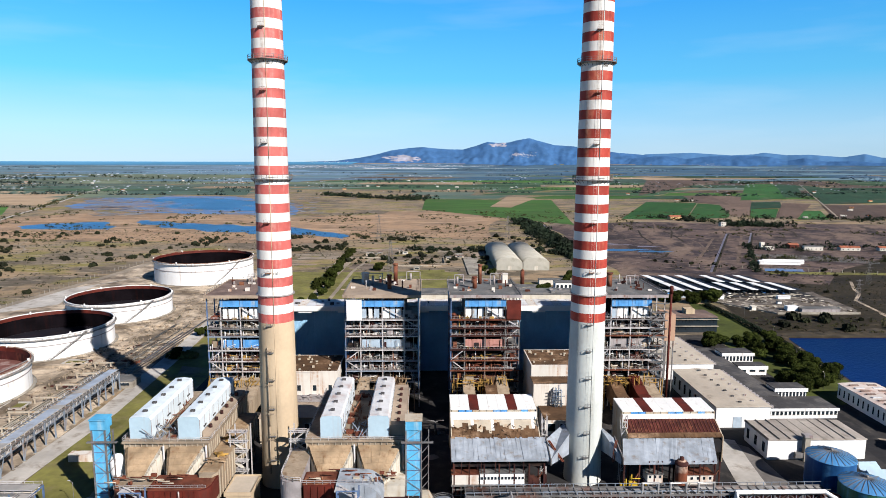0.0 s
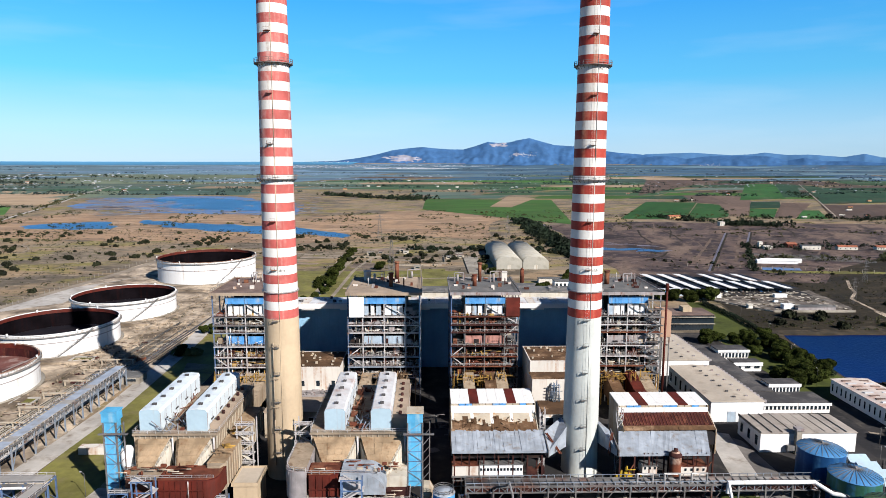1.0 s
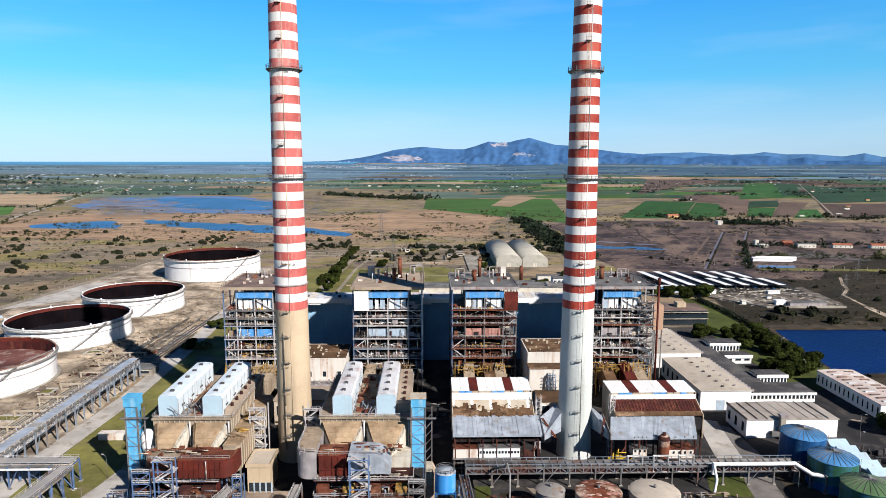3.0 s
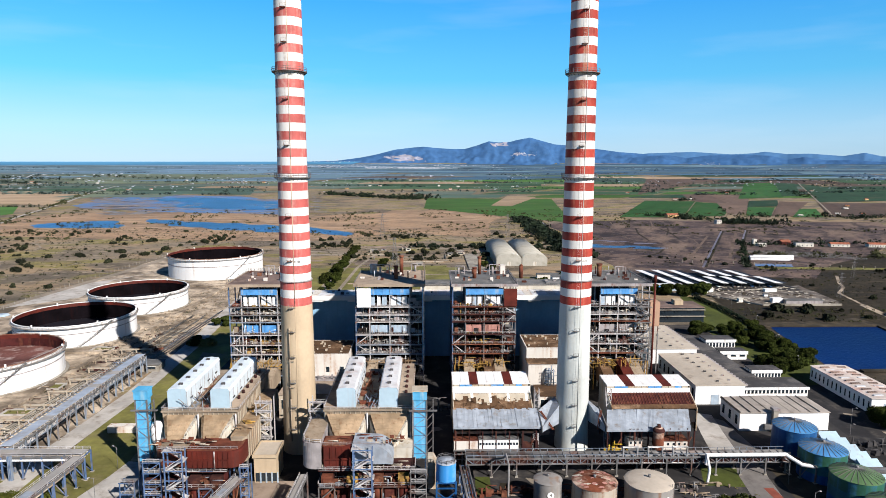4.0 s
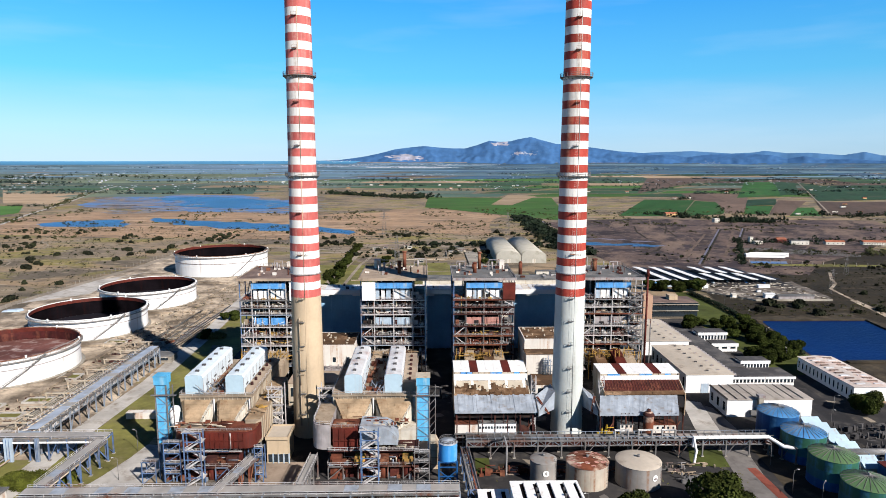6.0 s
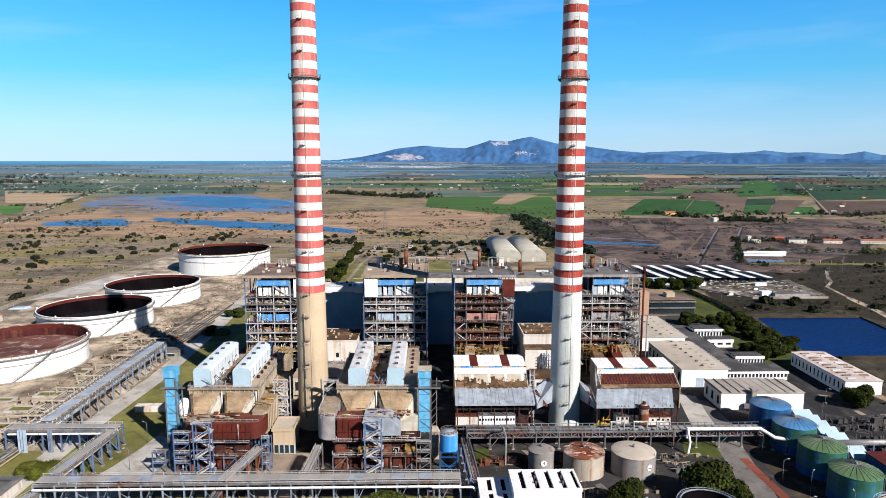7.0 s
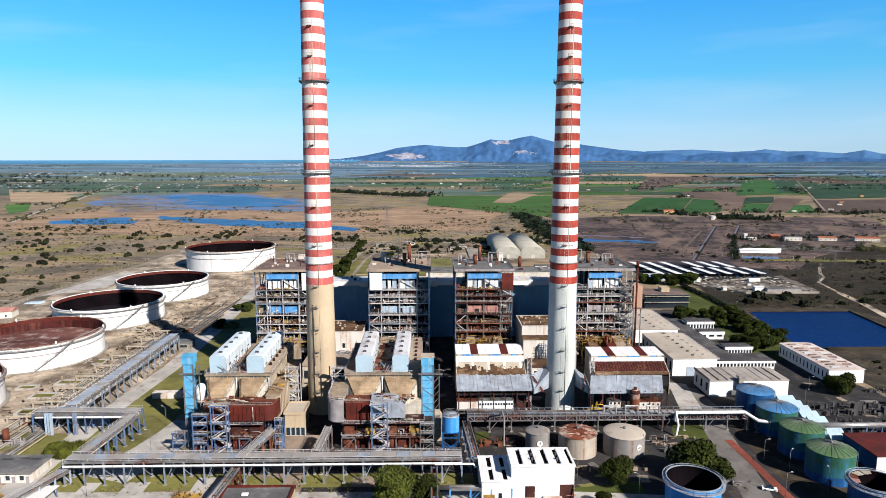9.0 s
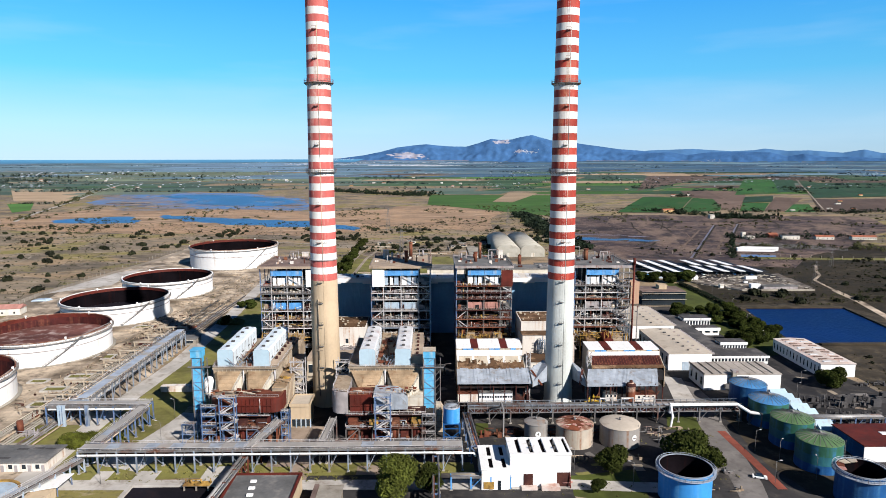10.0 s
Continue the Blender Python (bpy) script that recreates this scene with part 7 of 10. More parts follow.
def gallery(x0, x1, z0, z1, wall, roof, label, wins):
    """A raised white gallery under a hood, on legs."""
    c = thing("gallery", ((x0 + x1) / 2, 174, 0), label, "gallery", "raised galleries")
    part("wall", Build().box(x0, 171.8, z0, x1, 176, z1), wall, c)
    part("roof", Build().box(x0 - 0.2, 171.5, z1, x1 + 0.2, 176.2, z1 + 0.2), roof, c)
    part("floor", Build().box(x0 - 0.3, 171.2, z0 - 0.3, x1 + 0.3, 176.4, z0), M_steel, c)
    for k in range(wins):
        x = x0 + (x1 - x0) * (k + 0.5) / wins
        part("window", Build().box(x - 0.32, 171.72, z0 + 1.5, x + 0.32, 171.85, z0 + 2.3), M_glass, c)
    for k in range(4):
        x = x0 + 0.3 + (x1 - x0 - 0.6) * k / 3
        part("leg", Build().beam((x, 172, 0), (x, 172, z0), 0.35), M_steel, c)
        part("hanger", Build().beam((x, 171.7, z1), (x, 171.7, 12.6), 0.18), M_rust_dark, c)
    for z in (z0 - 1.6, 2.4):
        part("tie_beam", Build().beam((x0, 171.9, z), (x1, 171.9, z), 0.3), M_steel, c)
    return c


gallery(8.4, 16.2, 5.8, 9.0, M_white_rusty, M_rust, "rust-topped white gallery under the torn duct house", 0)
gallery(16.6, 29.6, 5.8, 9.2, M_white, M_roof_grey, "white gallery with a row of small windows", 13)
gallery(76.4, 85.6, 5.2, 8.2, M_white_rusty, M_rust, "white gallery with a rusty top under a hood", 5)
gallery(66.0, 70.5, 5.8, 8.4, M_white_rusty, M_roof_grey, "small white gallery under a hood", 3)
rng = random.Random(19)
b = clutter(Build(), rng, 8, 38, 172, 0, 60, 6.0)
clutter(b, rng, 62, 86, 172, 0, 60, 6.0)
clutter(b, rng, 30, 38, 171.5, 5.8, 16, 4.0)
single("under_hood_gear", b, M_rust_dark, "dark rusty machinery under the hoods", "machine parts", kind="stuff")
b = clutter(Build(), rng, 58, 66, 170.6, 2.5, 34, 5.5)
single("under_hood_gear", b, M_yellow, "yellow-ochre pipes and valves beside the hoods", "machine parts", kind="stuff")
for x0_, s_ in ((36.6, 1), (61.4, -1)):
    c = thing("lattice_mast", (x0_, 184, 0), "slim pale lattice mast beside a duct house", "mast", "lattice masts")
    for dx in (0, 1.6):
        for dy in (0, 1.6):
            part("post", Build().beam((x0_ + dx, 183 + dy, 0), (x0_ + dx, 183 + dy, 22), 0.18), M_frame, c)
    for k in range(9):
        part("lacing", Build().beam((x0_, 183, 4 + k * 2), (x0_ + 1.6, 183, 6 + k * 2), 0.14), M_frame, c)
        part("step", Build().beam((x0_, 183, 4 + k * 2), (x0_ + 1.6, 183, 4 + k * 2), 0.14), M_frame, c)
for x, y, r, h in ((75.2, 170.2, 1.75, 13.6),):
    c = thing("rusty_vessel", (x, y, 0), "rusty upright vessel beside the hood", "vessel")
    part("shell", Build().lathe([(r, 2), (r, h - 1), (r * 0.7, h), (0.01, h + 0.2)], x, y, 24), M_rust_patchy, c)
    part("cap", Build().lathe([(r + 0.15, h - 1.2), (r + 0.15, h - 0.7), (r * 0.75, h - 0.1), (r * 0.35, h + 0.1), (r * 0.35, h + 1.0), (0.01, h + 1.05)], x, y, 24), M_rust_dark, c, "rusted cap")
    for k in range(4):
        a = k * math.pi / 2 + 0.78
        part("leg", Build().beam((x + r * math.cos(a), y + r * math.sin(a), 0), (x + r * math.cos(a), y + r * math.sin(a), 2.5), 0.3), M_rust, c)

# ---- houses between the boilers ----


def rust_roof_house(x0, y0, x1, y1, h, label):
    c = thing("machine_house", ((x0 + x1) / 2, (y0 + y1) / 2, 0), label, "building", "machine houses")
    part("wall", Build().box(x0, y0, 0, x1, y1, h), M_white_rusty, c, "rust-streaked white wall")
    part("roof", Build().box(x0 + 0.3, y0 + 0.3, h - 0.6, x1 - 0.3, y1 - 0.3, h + 0.15), M_rustroof, c, "brown rotten roof with debris")
    for xa, ya, xb, yb_ in ((x0 - 0.1, y0 - 0.1, x1 + 0.1, y0 + 0.3), (x0 - 0.1, y1 - 0.3, x1 + 0.1, y1 + 0.1), (x0 - 0.1, y0 + 0.3, x0 + 0.3, y1 - 0.3), (x1 - 0.3, y0 + 0.3, x1 + 0.1, y1 - 0.3)):
        part("parapet", Build().box(xa, ya, h - 0.2, xb, yb_, h + 0.25), M_white_rusty, c)
    rng = random.Random(int(x0))
    b = Build()
    for k in range(26):
        x, y, s = rng.uniform(x0 + 1, x1 - 1), rng.uniform(y0 + 1, y1 - 1), rng.uniform(0.15, 0.6)
        b.box(x - s, y - s, h + 0.1, x + s, y + s, h + 0.1 + rng.uniform(0.1, 0.9))
    part("roof_debris", b, M_cream_clad, c, "pale rubble lying on the roof", "stuff")
    for k in range(4):
        x = x0 + (x1 - x0) * (k + 0.5) / 4
        part("window", Build().box(x - 0.7, y0 - 0.06, h * 0.55, x + 0.7, y0 + 0.04, h * 0.68), M_glass, c)
    p = clutter(Build(), rng, x0, x1, y0 - 6, h * 0.45, 26, 3.0)
    p.box(x0 - 1, y0 - 6.5, h * 0.45 - 0.3, x1 + 1, y0 - 0.1, h * 0.45)
    p.box(x0, y0 - 6, 0, x0 + 0.4, y0 - 5.6, h * 0.45 - 0.3)
    p.box(x1 - 0.4, y0 - 6, 0, x1, y0 - 5.6, h * 0.45 - 0.3)
    part("gallery", p, M_grey_panel, c, "gallery with pipes and valves", "stuff")
    return c


rust_roof_house(-58.5, 239, -34.0, 260, 17.2, "white machine house with a rotten brown roof")
rust_roof_house(41.6, 234, 66.5, 254, 21.0, "white machine house with a flat brown roof")
c = low_room(41.4, 227, 66, 233.4, 16.4, M_white_rusty, M_rustroof, "white lower block with a dusty brown roof", 0, "control_block")
c = thing("pipe_stand", (50, 225.2, 7.85), "tangled blue-grey steel pipe stand on a block roof", "pipe stand")
rng = random.Random(61)
for k in range(9):
    x = 48.4 + k * 0.42
    part("pipe", Build().tube((x, 225.0 + rng.uniform(-0.5, 0.8), 7.85), (x + rng.uniform(-0.5, 0.5), 225.0 + rng.uniform(-0.5, 0.8), 12.5 + rng.uniform(0, 4.0)), rng.uniform(0.12, 0.26), 8), M_blue_grey if k % 3 else M_dull_blue, c)
for k in range(5):
    z = 9.2 + k * 1.3
    part("cross_pipe", Build().tube((47.6 + rng.uniform(0, 0.6), 224.8, z), (52.2 + rng.uniform(-0.8, 1.4), 225.2, z + rng.uniform(-0.6, 0.6)), 0.16, 8), M_dull_blue, c)
low_room(43.5, 214, 57.5, 226, 7.5, M_white_rusty, M_rustroof, "white block with a dusty roof in front of a machine house", 3, "control_block")
low_room(-58, 212, -38, 226, 9.5, M_cream_clad, M_roof_beige, "cream block with a dusty roof behind a chimney", 4, "control_block")

# open stair and pipe tower beside the beige chimney
c = thing("stair_tower", (-53, 178, 0), "open steel stair tower beside the beige chimney", "stair tower", "steel stair towers")
for dx in (0, 4.6):
    for dy in (0, 5.0):
        part("post", Build().beam((-56.4 + dx, 175 + dy, 0), (-56.4 + dx, 175 + dy, 21.5), 0.3), M_frame, c)
for k in range(7):
    z = 3.0 * k
    a, d = (-56.0, -52.2) if k % 2 == 0 else (-52.2, -56.0)
    part("flight", Build().beam((a, 175.6, z), (d, 175.6, z + 3.0), 1.2, 0.25), M_pale_clad, c)
    part("landing", Build().box(-56.8, 174.6, z + 2.88, -51.4, 176.4, z + 3.0), M_frame, c)
    part("handrail", Build().railing([(-56.8, 174.6, z + 3.0), (-51.4, 174.6, z + 3.0)], 1.1, 1.4, 0.06), M_frame, c)
    part("brace", Build().beam((-56.4, 175, z), (-51.8, 175, z + 3.0), 0.18), M_frame, c)
c2_ = copy_thing(c, pose(-35.4, 178, 0))
tagged(c2_, "open steel stair tower in the shade of a filter unit")

# small control house between the filter units
c = thing("control_house", (-51, 166, 0), "small cream control house with a flat roof", "building")
part("wall", Build().box(-54.2, 162.4, 0, -47.4, 172, 8.4), M_conc_beige, c, "cream rendered wall")
part("roof", Build().box(-54.5, 162.1, 8.4, -47.1, 172.3, 8.8), M_shed_roof, c)
for xa, ya, xb, yb_ in ((-54.6, 162.0, -47.0, 162.3), (-54.6, 172.1, -47.0, 172.4), (-54.6, 162.3, -54.3, 172.1), (-47.3, 162.3, -47.0, 172.1)):
    part("parapet", Build().box(xa, ya, 8.2, xb, yb_, 9.3), M_conc_beige, c)
for k in range(4):
    x = -53.2 + k * 1.75
    part("window", Build().box(x - 0.6, 162.3, 0.4, x + 0.6, 162.45, 3.2), M_glass, c)
    part("pilaster", Build().box(x + 0.8, 162.1, 0.0, x + 1.2, 162.4, 3.4), M_pale_panel, c)

# ---- warehouses and offices on the right ----


def warehouse(x0, y0, x1, y1, h, wall, roof, label, vents=0, saw=0, ribs=0, name="warehouse"):
    c = thing(name, ((x0 + x1) / 2, (y0 + y1) / 2, 0), label, "warehouse", "works warehouses")
    part("wall", Build().box(x0, y0, 0, x1, y1, h), wall, c)
    m = (x0 + x1) / 2
    part("roof", Build().extrude_y([(x0 - 0.3, h), (x1 + 0.3, h), (x1 + 0.3, h + 0.25), (m, h + 0.7), (x0 - 0.3, h + 0.25)], y0 - 0.3, y1 + 0.3), roof, c)
    for k in range(vents):
        y = y0 + (y1 - y0) * (k + 0.5) / vents
        part("roof_vent", Build().box(m - 0.5, y - 0.35, h + 0.6, m + 0.5, y + 0.35, h + 1.2), M_dark_roof, c)
        part("roof_vent", Build().box(m + (x1 - m) * 0.55 - 0.5, y + 1.4, h + 0.3, m + (x1 - m) * 0.55 + 0.5, y + 2.0, h + 0.9), M_grey_panel, c)
    for k in range(saw):
        y = y0 + (y1 - y0) * (k + 0.5) / saw
        part("roof_gutter_box", Build().box(x1 + 0.3, y - 0.7, h - 0.6, x1 + 1.5, y + 0.4, h + 0.2), M_grey_panel, c)
    for k in range(ribs):
        x = x0 + (x1 - x0) * k / ribs
        part("roof_rib", Build().box(x - 0.07, y0 - 0.3, h + 0.2, x + 0.07, y1 + 0.3, h + 0.74), M_concrete, c)
    n = max(2, round((y1 - y0) / (3.0 if name == "hangar" else 5)))
    slit = 0.34 if name == "hangar" else 0.8
    for k in range(n):
        y = y0 + (y1 - y0) * (k + 0.5) / n
        part("side_window", Build().box(x0 - 0.08, y - slit, h * 0.26, x0 + 0.02, y + slit, h * 0.76), M_glass, c)
    part("door", Build().box(x0 + (x1 - x0) * 0.32, y0 - 0.1, 0, x0 + (x1 - x0) * 0.32 + 3.4, y0 + 0.05, 4.2), M_pale_panel, c, "pale sliding door")
    return c


warehouse(110, 223, 130.6, 265.5, 8.1, M_white, M_shed_roof, "white warehouse with a beige felt roof and small vents", 7, 16)
warehouse(109, 276, 133, 320, 7.4, M_white, M_shed_roof, "white warehouse with a pale grey roof", 7, 16)
warehouse(115.8, 197.2, 149.4, 212.8, 6.9, M_white, M_shed_grey, "white shed with a ribbed grey-brown roof", 0, 0, 9)
c = thing("ventilation_stack", (128.3, 196.2, 0), "grey upright ventilation stack beside a shed", "stack")
part("shaft", Build().box(127.4, 195.4, 0, 129.2, 197.0, 8.6), M_concrete, c)
part("cap", Build().box(127.0, 195.0, 8.6, 129.6, 197.4, 9.4), M_grey_panel, c)
part("duct", Build().box(124.6, 195.6, 1.2, 127.4, 196.8, 3.0), M_steel, c)
hangar = warehouse(176, 212, 192, 252.5, 6.2, M_white, M_pink_roof, "long white hangar with a worn pinkish roof and tall windows", 0, 0, 0, "hangar")
for k in range(11):
    y = 214 + k * 3.45
    for x in (178.4, 186.0):
        b = Build().box(x, y, 6.5, x + 3.8, y + 1.0, 6.9 + (0.12 if x < 183 else 0.13))
        part("roof_strip", b, M_roof_red if k % 3 else M_house_roof, hangar, "worn reddish roof strip")
low_room(134, 231, 162, 243.5, 3.8, M_white, M_dark_roof, "low office wing with a dark flat roof and white window front", 17, "office_wing", "office wings", fascia=0.6)
low_room(133.6, 244.2, 146, 310, 4.2, M_concrete, M_dark_roof, "long low wing with a dark flat roof", 0, "office_wing", "office wings")
low_room(146.4, 248, 159.6, 255, 5.6, M_white, M_dark_roof, "low wing with white window front", 9, "office_wing", "office wings", fascia=1.0)
low_room(147.6, 281.5, 161, 288, 4.0, M_white, M_dark_roof, "low wing with a dark flat roof and white edge", 3, "office_wing", "office wings", fascia=1.2)
low_room(146.3, 295.4, 161.6, 304, 6.0, M_white, M_dark_roof, "white-fronted wing with window row", 9, "office_wing", "office wings", fascia=0.8)
c = low_room(142, 356, 171.5, 374, 9.0, M_glass, M_roof_red, "dark two-storey office block with a flat brown roof", 0, "office_block")
for z in (2.6, 6.6):
    for k in range(14):
        x = 142.6 + k * 2.05
        part("window", Build().box(x, 355.8, z - 0.8, x + 1.7, 356.05, z + 1.0), M_glass, c)
    part("sun_ledge", Build().box(141.5, 354.8, z + 1.2, 172, 356, z + 1.5), M_concrete, c)
part("roof_hut", Build().box(155.5, 363, 9.3, 161, 369, 12.2), M_conc_beige, c)

# ---- pipe racks ----


def rack(p, q, width, z, label, pipes, col=None, deck=True, step=8.0, tiers=1, seed=1, lattice=False):
    """An elevated rack: trestles, longitudinal beams, a covered top and pipes below it."""
    rng = random.Random(seed)
    p, q = Vector((*p, 0)), Vector((*q, 0))
    d = (q - p).normalized()
    s = Vector((d.y, -d.x, 0))
    n = max(2, round((q - p).length / step))
    c = thing("pipe_rack", (p + q) / 2, label, "pipe rack", "elevated pipe racks")
    col = col or M_blue_steel
    up = Vector((0, 0, 1))
    for k in range(n + 1):
        o = p.lerp(q, k / n)
        for e in (-1, 1):
            f = o + s * e * width / 2
            part("trestle_leg", Build().beam(f, f + up * z, 0.42), col, c)
            part("footing", Build().box(f.x - 0.5, f.y - 0.5, 0, f.x + 0.5, f.y + 0.5, 0.3), M_concrete, c)
        for zz in ([z - 0.3, z - 2.2] if tiers > 1 else [z - 0.3]):
            part("cross_beam", Build().beam(o - s * width / 2 + up * zz, o + s * width / 2 + up * zz, 0.35), col, c)
        if k % 2 == 0:
            part("trestle_brace", Build().beam(o - s * width / 2 + up * 0.4, o + s * width / 2 + up * (z - 2.5), 0.22), col, c)
        if k < n and k % 2 == 1:
            a, b_ = p.lerp(q, k / n), p.lerp(q, (k + 0.5) / n)
            for e in (-1, 1):
                part("side_brace", Build().beam(a + s * e * width / 2 + up * 0.5, b_ + s * e * width / 2 + up * (z - 0.6), 0.2), col, c)
    for e in (-1, 1):
        part("long_beam", Build().beam(p + s * e * width / 2 + up * (z - 0.1), q + s * e * width / 2 + up * (z - 0.1), 0.3, 0.6), M_steel, c)
    rail_mat = M_blue_grey if width < 6 else M_frame
    if lattice:
        m = round((q - p).length / 2.4)
        for k in range(m):
            a, b_ = p.lerp(q, k / m), p.lerp(q, (k + 1) / m)
            for e in (-1, 1):
                o = s * e * width / 2
                za, zb = (z - 1.9, z) if k % 2 else (z, z - 1.9)
                part("lacing", Build().beam(a + o + up * za, b_ + o + up * zb, 0.16), col if k % 3 else rail_mat, c)
                part("upright", Build().beam(a + o + up * (z - 2.0), a + o + up * (z + 1.1), 0.16), rail_mat, c)
            part("cross_tie", Build().beam(a - s * width / 2 + up * (z + 0.05), a + s * width / 2 + up * (z + 0.05), 0.22), M_steel if k % 2 else col, c)
        for e in (-1, 1):
            part("chord", Build().beam(p + s * e * width / 2 + up * (z - 2.0), q + s * e * width / 2 + up * (z - 2.0), 0.25), col, c)
            part("top_rail", Build().beam(p + s * e * width / 2 + up * (z + 1.1), q + s * e * width / 2 + up * (z + 1.1), 0.12), rail_mat, c)
    if lattice and width < 6:
        # dark strips added inside the rack so its open face reads dark
        for k in range(n):
            a, b_ = p.lerp(q, k / n), p.lerp(q, (k + 0.97) / n)
            part("cable_tray", Build().beam(a + s * (width / 2 - 0.5) + up * (z - 1.0), b_ + s * (width / 2 - 0.5) + up * (z - 1.0), 0.3, 1.7), M_rust_dark, c, "dark backing strip added behind the rack's face")
    if deck:
        m = max(2, round((q - p).length / 4))
        for k in range(m):
            a, b_ = p.lerp(q, k / m), p.lerp(q, (k + 0.985) / m)
            part("cover_plate", Build().beam(a + up * (z + 0.45 + rng.uniform(0, 0.04)), b_ + up * (z + 0.45 + rng.uniform(0, 0.04)), width * 0.72, 0.14), M_pale_deck if rng.random() < 0.75 else M_galv, c)
        for e in (-1, 1):
            a, b_ = p + s * e * width * 0.5 + up * z, q + s * e * width * 0.5 + up * z
            part("handrail", Build().railing([a, b_], 1.1, 2.5, 0.05), M_frame, c)
    if lattice and tiers > 1 and width > 6:
        m = round((q - p).length / 4)
        for k in range(m):
            a, b_ = p.lerp(q, k / m), p.lerp(q, (k + 0.985) / m)
            part("cover_plate", Build().beam(a + s * 1.2 + up * (z + 0.9 + rng.uniform(0, 0.05)), b_ + s * 1.2 + up * (z + 0.9 + rng.uniform(0, 0.05)), width * 0.5, 0.16), M_cover if rng.random() < 0.8 else M_pale_deck, c)
    pipe_mats = [M_steel, M_blue_grey, M_pipe, M_steel] if lattice and width < 6 else [M_pipe, M_pipe, M_rust, M_steel, M_cream_clad]
    for k in range(pipes):
        o = s * width * (-0.42 + 0.84 * k / max(1, pipes - 1))
        zz = (z - 0.35 if not deck else z - 0.75) + rng.uniform(-0.05, 0.25)
        r = rng.uniform(0.18, 0.42)
        part("pipe", Build().tube(p + o + up * zz, q + o + up * zz, r, 8), rng.choice(pipe_mats), c, "lagged pipe")
        if tiers > 1:
            part("pipe", Build().tube(p + o + up * (z - 2.0), q + o + up * (z - 2.0), r * 0.8, 8), rng.choice([M_pipe, M_rust, M_steel]), c, "lagged pipe")
    return c


rack((-136, 170), (-136, 266), 7.0, 8.4, "long steel lattice pipe rack beside the oil tanks", 8, M_blue_grey, False, 6.0, 2, 1, True)
rack((-146, 168), (-108.5, 168), 5.0, 7.6, "short covered pipe rack on blue trestles", 4, None, True, 6.0, 1, 2)
rack((-109.5, 165), (-111.5, 135.5), 4.0, 7.4, "sloping covered pipe rack on blue trestles", 4, None, True, 5.0, 1, 3)
rack((-114, 131), (8, 131), 5.2, 7.6, "long covered pipe rack on grey-blue trestles in front of the filters", 5, M_blue_grey, True, 6.0, 2, 4)
rack((12, 166.6), (116, 166.6), 4.5, 6.2, "lattice pipe rack with silver pipes along the works road", 6, M_steel, False, 8.0, 2, 5, True)
rack((-60.5, 129), (-55.2, 151), 2.6, 7.8, "rusty sloping conduit between rack and filter unit", 3, M_rust, True, 6.0, 1, 6)
rack((-37.6, 134), (-36.8, 152), 2.2, 7.6, "pair of grey pipes between rack and filter unit", 2, M_steel, True, 6.0, 1, 7)
rack((-61, 126.5), (-63.5, 95), 2.2, 6.4, "narrow rusty pipe bridge in front of the rack", 3, M_rust, False, 8.0, 1, 8)
rack((-0.6, 126), (-0.6, 92), 1.8, 6.4, "narrow blue pipe bridge with a ladder top", 2, None, False, 6.0, 1, 9)
rack((4.0, 117.5), (22, 117.5), 2.2, 4.2, "blue pipe bridge to the white building", 4, M_blue_panel, False, 6.0, 1, 10)
rack((-114, 130), (-124, 100), 2.4, 4.6, "low rack of silver pipes beside a small gatehouse", 5, M_pale_panel, True, 5.0, 1, 11)
rack((116, 166), (121.5, 159), 2.0, 5.6, "short branch of silver pipes towards green tanks", 3, M_steel, False, 5.0, 1, 12)
rack((138, 158), (166, 158), 3.0, 4.5, "blue-grey pipe rack behind sawtooth shed", 4, M_blue_steel, False, 6.0, 1, 13)
rack((11, 160), (12.5, 133), 2.6, 6.4, "blue pipe rack beside a raised blue tank", 4, None, False, 5.0, 1, 14)
for pts, lab in (([(-114, 128.1, 6.4), (8, 128.1, 6.4)], "long white pipe slung under the covered rack"), ([(-145, 165.4, 6.5), (-110, 165.4, 6.5)], "white pipe slung under the short rack"),
                 ([(-0.4, 127.9, 6.2), (11.5, 127.9, 6.2), (12.2, 127.9, 5.0)], "white pipe end with a valve")):
    c = thing("white_pipe", pts[0], lab, "pipe", "white pipes")
    part("pipe", Build().pipe(pts, 0.32, 10), M_white, c)
    n_ = int(abs(pts[1][0] - pts[0][0]) / 6)
    for k in range(n_):
        x = pts[0][0] + (pts[1][0] - pts[0][0]) * (k + 0.5) / n_
        part("flange", Build().tube((x - 0.08, pts[0][1], pts[0][2]), (x + 0.08, pts[0][1], pts[0][2]), 0.45, 10), M_grey_panel, c)
for x0_, x1_, mat in ((-141.4, -138.7, M_pale_panel), (-131.3, -130.0, M_blue_grey)):
    c = thing("cable_riser", ((x0_ + x1_) / 2, 165, 0), "tall pale blue sheet cable riser beside the short rack", "cable riser", "cable risers")
    part("casing", Build().box(x0_, 164.6, 0, x1_, 165.3, 8.2), mat, c)
    for k in range(1, 3):
        part("rib", Build().box(x0_ + (x1_ - x0_) * k / 3 - 0.06, 164.5, 0.1, x0_ + (x1_ - x0_) * k / 3 + 0.06, 164.62, 8.1), M_blue_steel, c)
# big bypass loop of silver pipe
c = thing("pipe_loop", (90, 163, 0), "thick white lagged pipe loop stepping over the rack", "pipe", "silver pipes")
